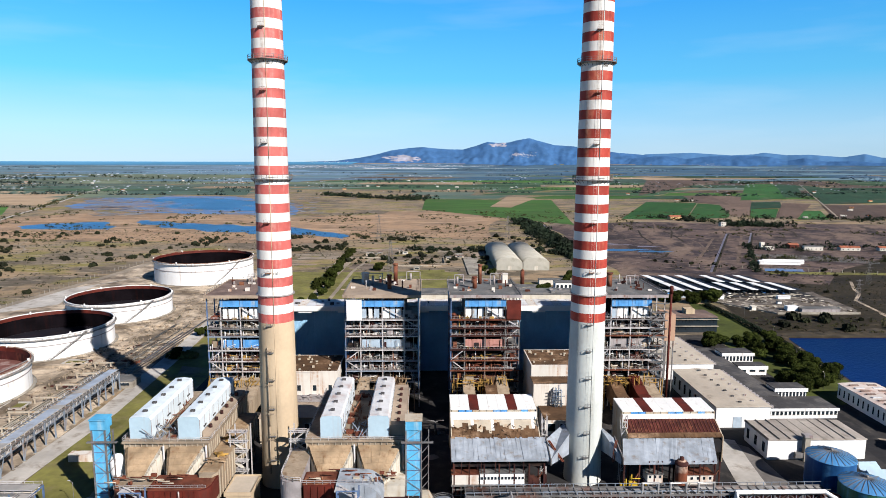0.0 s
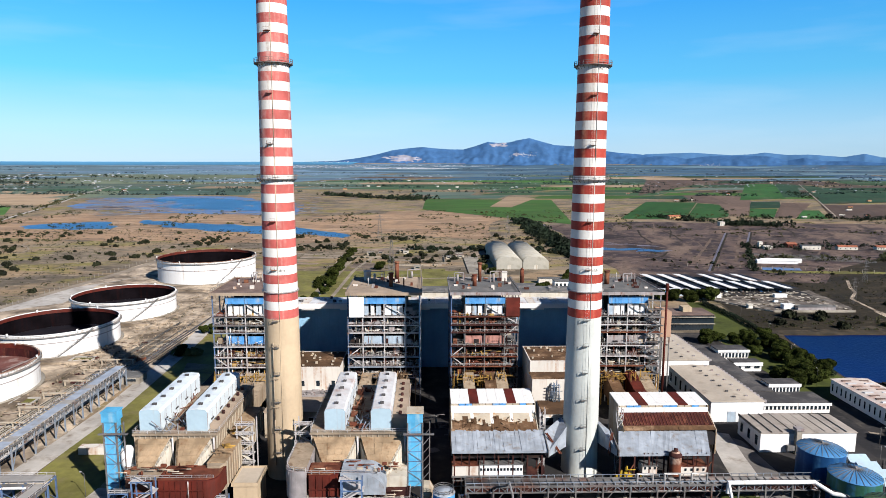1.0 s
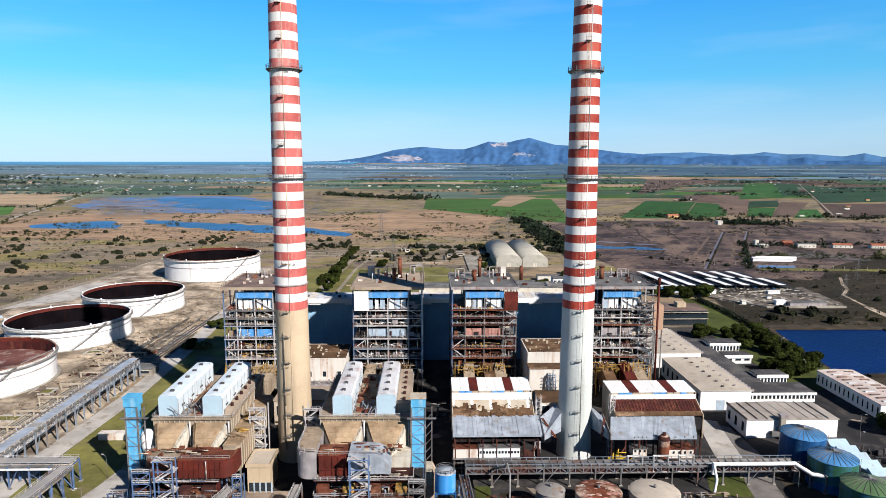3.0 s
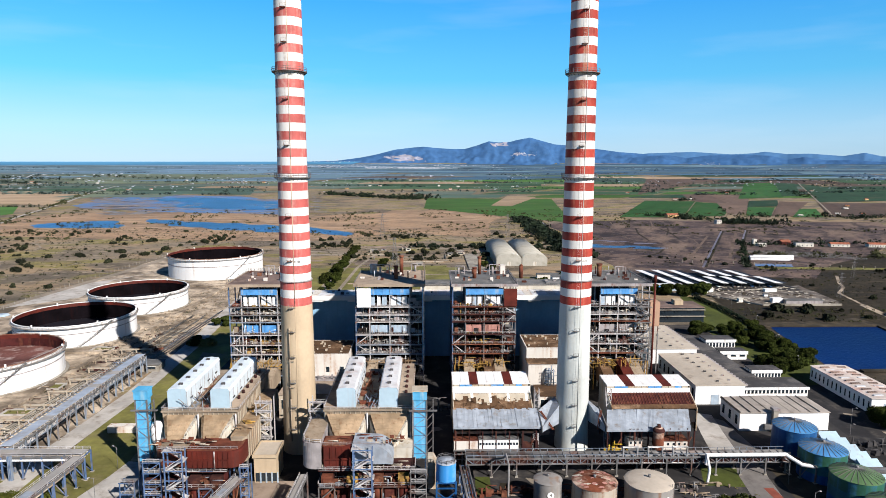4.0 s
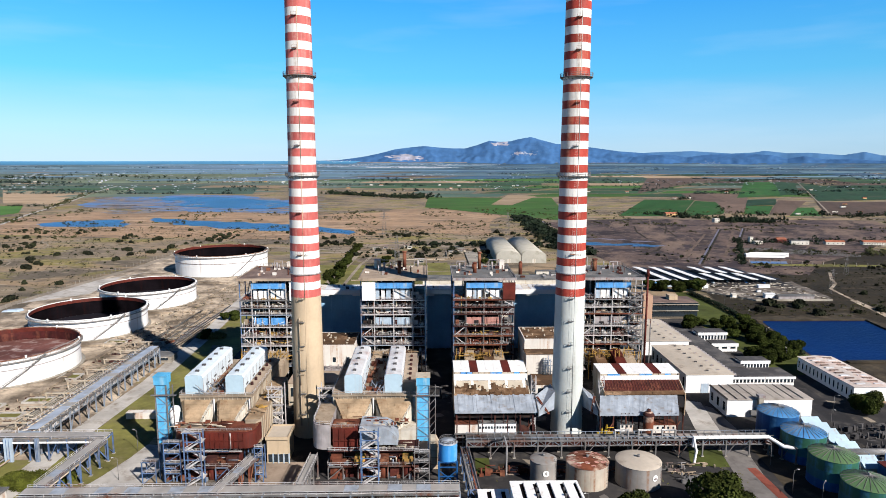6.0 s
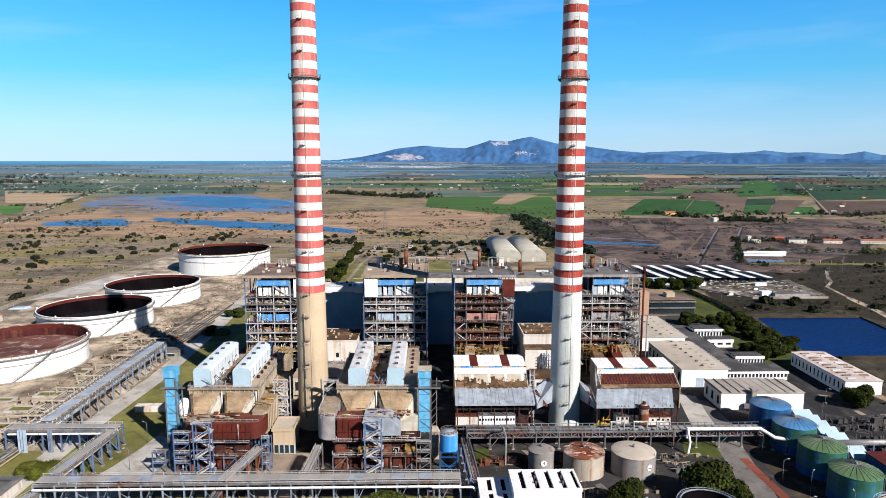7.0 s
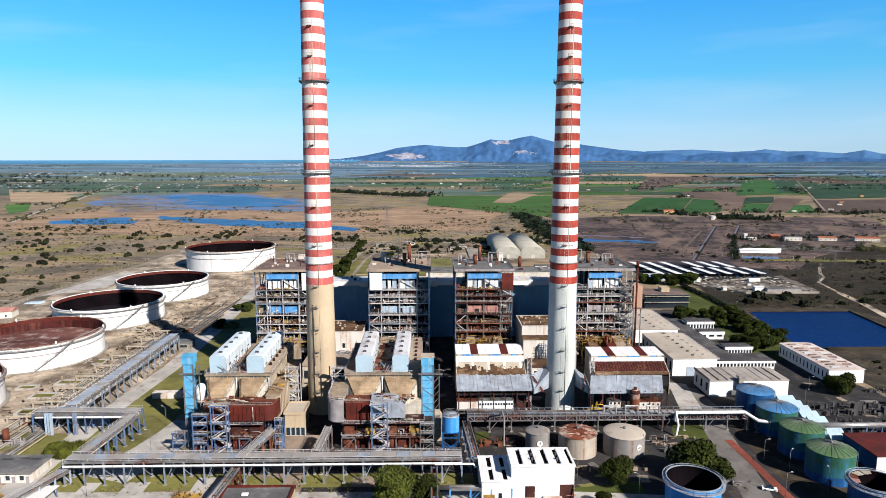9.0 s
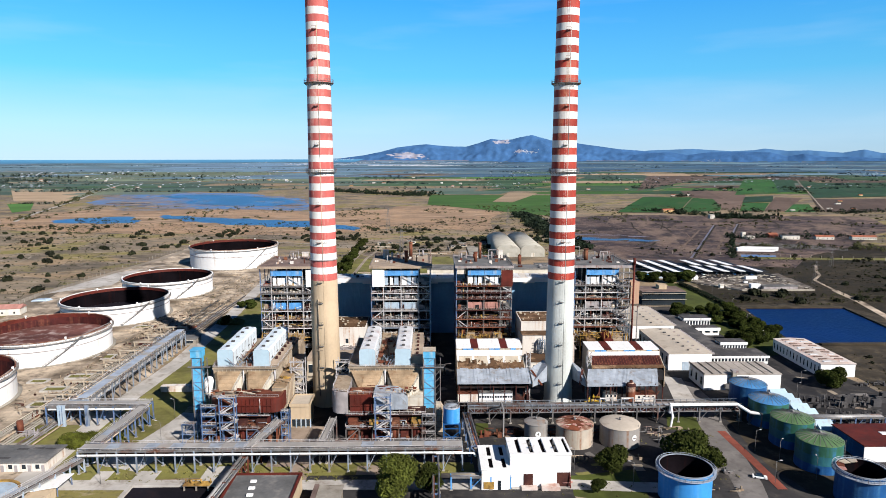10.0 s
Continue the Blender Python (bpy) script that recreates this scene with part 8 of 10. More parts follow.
part("pipe", Build().pipe([(88.2, 163.2, 4.2), (88.5, 163.2, 7.4), (113.5, 163.2, 7.4), (117.5, 160.5, 5.2), (121, 159, 5.2)], 0.6, 12), M_white, c)
part("pipe", Build().pipe([(88, 162.4, 7.6), (88, 160, 4.0), (87, 159, 0.2)], 0.42, 12), M_white, c)
part("pipe", Build().pipe([(24.0, 153, 0), (24.0, 153, 9.8), (24.0, 160, 9.8), (24, 164, 6.8)], 0.3, 10), M_pipe, c)
for x in (62, 70, 78):
    part("expansion_bend", Build().pipe([(x, 164.6, 6.6), (x, 164.6, 9.6), (x + 4.5, 164.6, 9.6), (x + 4.5, 164.6, 6.6)], 0.3, 10), M_pipe, c)
# ground pipes beside the long rack
rng = random.Random(31)
c = thing("ground_pipeline", (-151, 230, 0), "bundle of weathered pipes on low sleepers beside the tanks", "pipeline")
for k in range(16):
    x = -161 + k * 1.15 + (2 if k > 9 else 0)
    part("pipe", Build().tube((x, 110 + rng.uniform(0, 30), 0.9), (x + 8, 330 + rng.uniform(0, 60), 0.9), rng.uniform(0.12, 0.3), 6), rng.choice([M_cream_clad, M_concrete, M_steel, M_concrete, M_beige_clad]), c)
for k in range(26):
    y = 114 + k * 9
    part("sleeper", Build().box(-161 + k * 0.32, y - 0.3, 0, -144 + k * 0.32, y + 0.3, 0.6), M_concrete, c)
part("valve_gear", clutter(clutter(Build(), rng, -158, -142, 196, 0, 40, 2.6), rng, -158, -142, 230, 0, 30, 2.6), M_cream_clad, c, "pale valves and pipe stubs", "stuff")
part("valve_gear", clutter(clutter(clutter(Build(), rng, -156, -140, 172, 0, 30, 3.0), rng, -152, -138, 262, 0, 40, 2.6), rng, -152, -140, 300, 0, 40, 2.6), M_rust, c, "rusty valves and pipe stubs", "stuff")
part("frame", Build().beam((-150, 176, 4.6), (-141, 176, 4.6), 0.5).beam((-150, 176, 0), (-150, 176, 4.6), 0.5).beam((-141, 176, 0), (-141, 176, 4.6), 0.5), M_concrete, c, "concrete pipe portal")
c = thing("pipe_valve_stand", (-150, 156, 0), "rust-orange valve stand beside pipes", "valve stand")
part("drum", Build().tube((-151, 158, 0.6), (-151, 158, 5.4), 1.1, 16), M_rust, c)
part("base", Build().box(-153, 156, 0, -149, 160, 0.6), M_concrete, c)
part("pipes", clutter(Build(), rng, -150, -144, 156, 0, 24, 2.6), M_grey_panel, c, "grey pipe stubs", "stuff")
for k, (x, y, w_, d_) in enumerate(((-165, 203, 9, 5), (-163, 219, 10, 5), (-178, 213, 7, 4), (-166, 248, 8, 6), (-160, 186, 9, 5), (-172, 304, 10, 6))):
    c = thing("sump", (x, y, 0), "kerbed concrete sump overgrown with grass", "sump", "kerbed sumps")
    part("fill", Build().box(x - w_ / 2, y - d_ / 2, 0.02, x + w_ / 2, y + d_ / 2, 0.2), M_grass, c, "rough grass filling")
    for xa, ya, xb, yb_ in ((x - w_ / 2 - 0.5, y - d_ / 2 - 0.5, x + w_ / 2 + 0.5, y - d_ / 2), (x - w_ / 2 - 0.5, y + d_ / 2, x + w_ / 2 + 0.5, y + d_ / 2 + 0.5), (x - w_ / 2 - 0.5, y - d_ / 2, x - w_ / 2, y + d_ / 2), (x + w_ / 2, y - d_ / 2, x + w_ / 2 + 0.5, y + d_ / 2)):
        part("kerb", Build().box(xa, ya, 0, xb, yb_, 0.8), M_pale_road, c)
for k in range(9):
    y = 176 + k * 15
    x = -156 + k * 0.5
    c = thing("pipe_portal", (x, y, 0), "low pale concrete portal carrying pipes", "pipe portal", "concrete pipe portals")
    part("lintel", Build().beam((x - 7, y, 2.6), (x + 9, y, 2.6), 0.5), M_cream_clad, c)
    for dx in (-6.5, 1, 8.5):
        part("post", Build().beam((x + dx, y, 0), (x + dx, y, 2.4), 0.5), M_cream_clad, c)
b = Build()
for yy in range(180, 470, 9):
    clutter(b, rng, -172, -139, yy, 0, 16, 1.5)
single("pipe_stubs", b, M_beige_clad, "dusty pipe stubs and valves on bare earth", "pipe scrap", kind="stuff")
b = Build()
for yy in range(184, 330, 12):
    clutter(b, rng, -170, -140, yy, 0, 10, 1.2)
single("pipe_stubs", b, M_rust_dark, "dark rusty pipe stubs on bare earth", "pipe scrap", kind="stuff")
# pipework scrap along tank dykes
b = clutter(Build(), rng, -168, -152, 288, 0, 60, 1.6)
for yy in (292, 300, 310, 322, 362, 372):
    clutter(b, rng, -176, -140, yy, 0, 40, 1.6)
single("dyke_scrap", b, M_dirt, "brown scrap and pipe ends beside oil tanks", "scrap", kind="stuff")
b = Build()
for a, e in (((-168, 225), (-168, 300)), ((-160, 298), (-166, 372)), ((-240, 298), (-165, 298)), ((-240, 371), (-164, 371)), ((-162, 372), (-160, 470)), ((-160, 470), (-250, 480))):
    b.beam((*a, 0.5), (*e, 0.5), 2.6, 1.0)
single("tank_dyke", b, M_dirt, "low earth dyke between oil tanks", "dyke", kind="structure")

# ---- raised blue tank ----
c = thing("raised_tank", (5.2, 149.6, 0), "bright blue tank on a blue steel frame", "tank")
part("shell", Build().lathe([(2.9, 7.4), (2.9, 13.0)], 5.2, 149.6, 32), M_bright_tank, c)
part("top", Build().lathe([(3.0, 13.0), (2.6, 13.4), (0.01, 13.8)], 5.2, 149.6, 32), M_galv, c)
part("cone", Build().lathe([(0.6, 5.6), (2.9, 7.4)], 5.2, 149.6, 32), M_blue_tank, c)
part("top_rail", Build().railing([(5.2 + 2.7 * math.cos(k * 0.5236), 149.6 + 2.7 * math.sin(k * 0.5236), 13.2) for k in range(12)], 1.0, 2, 0.05, True), M_steel, c)
for dx in (-2.8, 2.8):
    for dy in (-2.8, 2.8):
        part("leg", Build().beam((5.2 + dx, 149.6 + dy, 0), (5.2 + dx, 149.6 + dy, 8), 0.45), M_blue_tank, c)
    part("brace", Build().beam((5.2 + dx, 146.8, 0.4), (5.2 - dx, 146.8, 5), 0.25), M_blue_tank, c)
for z in (3, 6, 7.6):
    part("frame_beam", Build().beam((2.4, 146.8, z), (8.0, 146.8, z), 0.35), M_blue_tank, c)

# ---- white building with roof slots ----
c = thing("white_works_building", (27, 123, 0), "white rendered works building with dark roof slots", "building")
part("wall", Build().box(22.0, 117.8, 0, 40.6, 129.0, 10.2), M_white, c)
for k in range(5):
    xa = 21.8 + k * 3.75
    part("roof_strip", Build().box(xa, 118.5, 10.2, xa + 2.5, 128.4, 10.8), M_white, c)
part("roof_strip", Build().box(40.2, 118.5, 10.2, 40.8, 128.4, 10.8), M_white, c)
part("roof_edge", Build().box(21.8, 117.6, 10.2, 40.8, 118.5, 10.82), M_white, c)
part("roof_edge", Build().box(21.8, 128.4, 10.2, 40.8, 129.2, 10.82), M_white, c)
for k in range(5):
    x = 24.3 + k * 3.75
    # near-black fill stands in for the openings' dark depth
    s_ = part("roof_slot", Build().box(x, 118.5, 10.0, x + 1.15, 128.4, 10.24), M_black_inner, c, "dark louvred roof slot")
    if k in (1, 3):
        part("vent", Build().tube((x + 0.4, 121, 10.24), (x + 0.4, 121, 11.5), 0.35, 8), M_dark_roof, s_)
        part("vent", Build().tube((x + 0.6, 124.5, 10.24), (x + 0.6, 124.5, 11.3), 0.3, 8), M_dark_roof, s_)
part("wing", Build().box(13.2, 116.2, 0, 21.9, 131.8, 6.5), M_white, c, "lower white wing")
for k, (xa, ya, xb, yb_) in enumerate(((13.0, 116.0, 21.9, 116.8), (13.0, 123.2, 21.9, 124.6), (13.0, 131.0, 21.9, 132.0), (13.0, 116.8, 15.6, 131.0), (16.8, 116.8, 19.6, 131.0), (20.8, 116.8, 21.9, 131.0))):
    part("roof_strip", Build().box(xa, ya, 6.5, xb, yb_, 6.9 + 0.005 * k), M_white, c)
for x in (15.6, 19.6):
    for ya, yb_ in ((116.8, 123.2), (124.6, 131.0)):
        part("roof_slot", Build().box(x, ya, 6.4, x + 1.2, yb_, 6.56), M_black_inner, c, "dark roof slot")
# flat dark panels paint in the shade of the doorway and corner recess
part("doorway", Build().box(26.2, 117.65, 0, 29.0, 117.9, 4.2), M_rust_dark, c, "flat dark panel standing in for an open doorway")
part("doorway", Build().box(18.2, 116.05, 0, 19.1, 116.3, 3.0), M_glass, c)
part("porch_wall", Build().box(36.4, 117.7, 0, 40.4, 117.9, 4.6), M_rust_dark, c, "flat dark panel standing in for a shaded recess")
part("corner_post", Build().beam((40.3, 116.6, 0), (40.3, 117.7, 4.6), 0.3), M_red_oxide, c)
part("porch_wreck", clutter(Build(), random.Random(4), 36.6, 40.2, 117.2, 0, 9, 1.8), M_pink_panel, c, "reddish debris in the recess", "stuff")
part("steps", Build().box(25.4, 115.6, 0, 30.2, 117.8, 0.7).box(31.4, 115.2, 0, 37.0, 117.8, 1.1), M_pink_roof, c)
part("render_patch", Build().box(13.8, 116.1, 0.3, 17.0, 116.18, 2.6), M_ochre, c, "ochre weathered panel")

# ---- low buildings in the foreground ----
c = thing("pump_house", (-51, 109, 0), "low building with a dark red-edged bitumen roof", "building")
part("wall", Build().box(-61, 95, 0, -41, 117, 5.2), M_conc_beige, c)
part("roof", Build().box(-60.4, 95, 5.2, -41.6, 116.4, 5.4), M_roof_grey, c, "worn grey bitumen roof")
for xa, ya, xb, yb_ in ((-61.2, 116.4, -40.8, 117.0), (-61.0, 95, -60.4, 116.4), (-41.6, 95, -41.0, 116.4)):
    part("parapet", Build().box(xa, ya, 5.0, xb, yb_, 5.9), M_red_oxide, c)
for k in range(4):
    part("skylight", Build().box(-53.6 - k * 0.5, 101.5 + k * 3.8 - 1, 5.4, -51.8 - k * 0.5, 101.5 + k * 3.8, 5.9), M_white, c, "small white skylight")
c = low_room(-34.5, 98, -28, 111.5, 4.2, M_concrete, M_concrete, "small grey shed with a pale flat roof", 0, "shed")
part("coping", Build().box(-36.2, 97, 4.2, -34.9, 112, 4.9), M_roof_red, c)
c = thing("gatehouse", (-136, 136, 0), "small cream gatehouse with a grey patched flat roof", "building")
part("wall", Build().box(-148, 130.4, 0, -125.6, 141.4, 3.3), M_white_rusty, c)
part("roof", Build().box(-148.6, 129.8, 3.3, -125.0, 142.0, 3.7), M_roof_grey, c)
for k in range(5):
    x = -146 + k * 4.3
    wi = part("window", Build().box(x, 130.3, 1.0, x + 1.2, 130.5, 2.4), M_glass, c)
    part("door" if k % 2 else "shutter", Build().box(x + 1.8, 130.32, 0, x + 2.8, 130.5, 2.2), M_grey_panel, c)
for k, (x, y) in enumerate(((-140, 132.5), (-138, 139), (-133, 139.5), (-129, 139))):
    part("roof_patch", Build().prism([(x - 1.8, y - 0.5), (x + 1.8, y - 0.6), (x + 2.0, y + 0.4), (x - 1.4, y + 0.6)], 3.7, 3.74), M_dark_roof, c)
c = thing("canopy", (-115, 117, 0), "white sheet canopy on blue posts", "canopy")
part("sheet", Build().hexa([(-121, 112, 2.9), (-112.4, 114.5, 3.2), (-112.0, 122.5, 3.3), (-117.5, 122.5, 3.0)], [(-121, 112, 3.1), (-112.4, 114.5, 3.4), (-112.0, 122.5, 3.5), (-117.5, 122.5, 3.2)]), M_white, c)
for x, y in ((-120, 113), (-113, 115), (-112.6, 121.8), (-117, 121.8)):
    part("post", Build().beam((x, y, 0), (x, y, 3.0), 0.25), M_blue_steel, c)
part("room", Build().box(-120, 106, 0, -113.4, 115, 2.7), M_conc_beige, c, "cream room under the canopy")
c = thing("settling_basin", (-134, 116, 0), "round shallow concrete settling basin with pale water", "basin")
part("kerb", Build().lathe([(8.2, 0), (8.2, 0.8), (7.4, 0.8), (7.4, 0.2)], -134, 116, 48, False), M_ochre, c)
part("water", Build().lathe([(7.45, 0.35), (0.01, 0.35)], -134, 116, 48), M_pale_panel, c)
c = thing("intake_pit", (-80, 112, 0), "dark rectangular concrete intake pit", "pit")
part("floor", Build().box(-93, 100, 0.02, -64, 119.5, 0.12), M_tank_floor, c, "near-black slab at ground level in the pit")
for xa, ya, xb, yb_ in ((-94.2, 119.5, -63, 120.7), (-94.2, 100, -93, 119.5), (-64, 100, -63, 119.5)):
    part("kerb", Build().box(xa, ya, 0, xb, yb_, 0.9), M_pale_road, c)
part("gantry", clutter(Build().box(-77, 117.2, 1.6, -69, 119.8, 1.9), rng, -77, -69, 117, 1.9, 10, 1.4), M_ochre, c, "rusty pump gantry", "stuff")
for x in (-76.6, -73, -69.4):
    part("gantry_post", Build().beam((x, 117.4, 0.1), (x, 117.4, 1.7), 0.4), M_concrete, c)

# ---- sawtooth sheds and red-roofed block beside the green tanks ----


def saw_shed(x0, x1, y0, n, step, h, label):
    c = thing("sawtooth_shed", ((x0 + x1) / 2, y0 + n * step / 2, 0), label, "shed", "sawtooth sheds")
    part("wall", Build().box(x0, y0, 0, x1, y0 + n * step, h), M_concrete, c)
    for k in range(n):
        y = y0 + k * step
        part("roof_tooth", Build().extrude_x([(y, h), (y, h + 0.15), (y + step * 0.55, h + 1.5), (y + step * 0.62, h)][::-1], x0 - 0.2, x1 + 0.2), M_house, c, "pale tilted roof sheet")
        part("roof_valley", Build().box(x0, y + step * 0.62, h, x1, y + step - 0.05, h + 0.2), M_house, c, "pale blue valley gutter")
    return c


saw_shed(138.0, 144.4, 162, 5, 5.2, 3.4, "low shed with pale sawtooth roof behind the tanks")
saw_shed(137.5, 144.6, 149, 3, 4.2, 3.0, "small low shed with pale sawtooth roof")
c = thing("red_roof_block", (148, 133, 0), "blue-walled block with a flat dark red roof", "building")
part("wall", Build().box(140.5, 131.4, 0, 160, 148, 5.6), M_blue_tank, c)
part("front_wall", Build().box(140.6, 131.2, 0, 160, 131.4, 5.4), M_white, c, "white front wall")
part("roof", Build().box(140.2, 130.9, 5.6, 160.3, 148.3, 5.95), M_red_oxide, c, "flat dark red roof")
part("skylight", Build().box(152, 139, 5.95, 160, 141, 6.2), M_white, c)
b = clutter(Build(), rng, 150, 172, 166, 0, 60, 3.4)
clutter(b, rng, 152, 172, 150, 0, 60, 3.4)
clutter(b, rng, 150, 174, 176, 0, 40, 3.0)
clutter(b, rng, 150, 176, 158, 0, 50, 4.6)
single("scrap_yard_gear", b, M_dark_roof, "jumble of dark pipes, valves and machine parts", "machine parts", kind="stuff")
b = clutter(Build(), rng, 82, 94, 124, 0, 40, 1.6)
clutter(b, rng, 78, 90, 103, 0, 30, 1.6)
clutter(b, rng, 78, 88, 146, 0, 50, 2.4)
clutter(b, rng, 66, 82, 154, 0, 40, 2.4)
single("pump_gear", b, M_steel, "dusty pumps, pipes and rubble between tanks", "machine parts", kind="stuff")
b = clutter(Build(), rng, -54, 8, 218, 0, 120, 5.0)
clutter(b, rng, 8, 100, 208, 0, 120, 5.0)
clutter(b, rng, -54, -36, 200, 0, 60, 6.0)
single("yard_pipework", b, M_steel, "dark pipes, frames and valves on the shaded yard", "machine parts", kind="stuff")
b = clutter(Build(), rng, 14, 60, 152, 0, 90, 3.0)
clutter(b, rng, -36, 6, 138, 0, 50, 2.2)
single("yard_pipework", b, M_rust, "rusty pipes and valves in front of the tanks", "machine parts", kind="stuff")

b = Build()
for yy in (104, 112, 136, 150, 156):
    clutter(b, rng, 76, 94, yy, 0, 12, 1.2)
clutter(b, rng, 20, 70, 134, 0, 60, 1.8)
single("yard_rubble", b, M_beige_clad, "dusty rubble, pipes and crates in the yard", "rubble", kind="stuff")
b = Build()
for k in range(6):
    x, y = 164 + k * 4.6, 178 + (k % 3) * 4
    b.box(x - 1.6, y - 1, 0, x + 1.6, y + 1, 1.8 + (k % 2))
clutter(b, rng, 150, 192, 182, 0, 60, 3.2)
clutter(b, rng, 186, 200, 200, 0, 40, 2.0)
single("yard_rubble", b, M_dark_roof, "dark crates and pipes beside the hangar", "rubble", kind="stuff")
# number plates on the three grey tanks are round white discs with dark strokes
for cx, cy, r, txt in ((35.1, 149.6, 4.1, "4"), (64.6, 148.2, 6.9, "")):
    a = radians(-88 if txt else -62)
    x, y = cx + (r + 0.02) * math.cos(a), cy + (r + 0.02) * math.sin(a)
    d = thing("tank_sign", (x, y, 4.2), "round white sign with a dark numeral on a grey tank" if txt else "round white sign with faded marks on a grey tank", "sign", "tank signs")
    n_ = Vector((math.cos(a), math.sin(a), 0))
    part("plate", Build().tube(Vector((x, y, 4.2)), Vector((x, y, 4.2)) + n_ * 0.06, 1.0, 24), M_white, d)
    if txt:
        cu = bpy.data.curves.new("numeral", "FONT")
        cu.body, cu.size, cu.extrude, cu.align_x, cu.align_y = txt, 1.6, 0.01, "CENTER", "CENTER"
        tmp = bpy.data.objects.new("numeral_curve", cu)
        me = bpy.data.meshes.new_from_object(tmp)
        me.materials.append(M_dark_roof)
        bpy.data.objects.remove(tmp)
        o = new("numeral", me)
        o.parent = d
        o.matrix_local = pose(n_.x * 0.08, n_.y * 0.08, 0, 90, 0, math.degrees(a) + 90)
    else:
        part("mark", Build().box(x - 0.4, y - 0.5, 4.1, x + 0.5, y - 0.02, 4.3), M_grey_panel, d)

# ---- twin domes, behind the works ----
def membrane_hall(cx, half, y0, y1, h):
    """A wide arched hall: low upright sides, a shallow round roof with seams, a flat pale front with a door."""
    c = thing("membrane_hall", (cx, (y0 + y1) / 2, 0), "long pale grey arched membrane hall", "hall", "arched halls")
    n = 24
    prof = [(cx + half, 0.0)] + [(cx + half * math.cos(math.pi * i / n), 6.2 + (h - 6.2) * math.sin(math.pi * i / n) ** 0.9) for i in range(n + 1)] + [(cx - half, 0.0)]
    b = Build().extrude_y(prof, y0, y1)
    b.s = [i > 1 for i in range(len(b.f))]
    part("shell", b, M_dome, c)
    part("front", Build().extrude_y([(cx + (x - cx) * 0.97, z * 0.95) for x, z in prof], y0 - 0.25, y0 + 0.1), M_dome, c, "pale front wall")
    for j in range(9):
        y = y0 + (y1 - y0) * (j + 0.5) / 9
        part("seam", Build().pipe([(x, y, z + 0.05) for x, z in prof[1:-1:2]], 0.10, 4), M_dome, c)
    part("door", Build().box(cx - 1.7, y0 - 0.5, 0, cx + 1.7, y0 - 0.2, 4.0), M_pale_clad, c, "pale sliding door")
    return c


for cx in (76.6, 101.2):
    membrane_hall(cx, 12.1, 568, 682, 11.8)
for x0, y0, x1, y1, h, w_, r_ in ((100, 474, 116, 484, 6.5, M_white, M_roof_grey), (62, 470, 86, 480, 4, M_plaster, M_roof_grey), (38, 545, 52, 640, 0.6, M_concrete, M_concrete), (92, 500, 112, 506, 4, M_plaster, M_roof_grey)):
    low_room(x0, y0, x1, y1, h, w_, r_, "small pale outbuilding with a grey roof" if h > 1 else "long pale concrete slab", 5 if h > 5 else 0, "outbuilding")
c = thing("silo", (77, 492, 0), "small rusty upright silo by the outbuildings", "silo")
part("shell", Build().tube((77, 492, 0), (77, 492, 13), 1.6, 16), M_rust, c)
part("top", Build().tube((77, 492, 13), (77, 492, 14.5), 1.6, 16, 0.3), M_rust, c)

rg_ = random.Random(71)
for k, (x, y, w_, d_, m_) in enumerate(((-50, 700, 60, 12, M_apron), (60, 655, 26, 40, M_apron), (-20, 640, 34, 14, M_yard_soil), (20, 690, 40, 10, M_track), (-60, 590, 22, 30, M_yard_soil), (5, 560, 26, 20, M_grass), (45, 500, 20, 26, M_apron),
                                          (-40, 470, 24, 40, M_grass), (10, 440, 40, 20, M_yard_soil), (-110, 640, 40, 12, M_track), (-120, 600, 30, 8, M_apron), (30, 400, 30, 24, M_apron))):
    blot("concrete_plot", [(x - w_ / 2, y - d_ / 2), (x + w_ / 2, y - d_ / 2), (x + w_ / 2, y + d_ / 2), (x - w_ / 2, y + d_ / 2)], m_, 0.07 + k * 0.003, "old worn plot behind the works", "paving", 1.5, 5, 200 + k)
for k in range(14):
    x, y, l_ = rg_.uniform(-110, 60), rg_.uniform(420, 720), rg_.uniform(12, 46)
    along_x = rg_.random() < 0.6
    single("low_wall", Build().box(x, y, 0, x + (l_ if along_x else 0.5), y + (0.5 if along_x else l_), rg_.uniform(0.8, 1.6)), rg_.choice([M_concrete, M_cream_clad, M_roof_beige]), "low broken concrete wall behind the works", "wall")
for k in range(8):
    x, y = rg_.uniform(-100, 50), rg_.uniform(560, 720)
    low_room(x, y, x + rg_.uniform(4, 9), y + rg_.uniform(3, 6), rg_.uniform(2.2, 3.4), rg_.choice([M_plaster, M_concrete, M_cream_clad]), rg_.choice([M_roof_grey, M_concrete, M_roof_red]), "small derelict hut in the scrub behind the works", 1, "hut", "derelict huts")
for line in ([(-150, 650), (-60, 690), (60, 680), (150, 700)], [(-70, 420), (-66, 560), (-50, 690)], [(62, 420), (64, 520), (58, 640)], [(-30, 520), (60, 528)]):
    strip("dirt_track", line, 3.0, M_track, 0.125, "pale dirt track behind the works", "track")

# ---- solar car ports ----
blot("parking_lot", [(176, 452), (180, 534), (292, 528), (290, 452), (245, 452)], M_asphalt, 0.09, "dark asphalt car park under canopies", "paving", 1, 10, 17)
proto = thing("solar_carport", (0, 0, 0), "long white-edged solar car port on posts", "car port", "solar car ports")
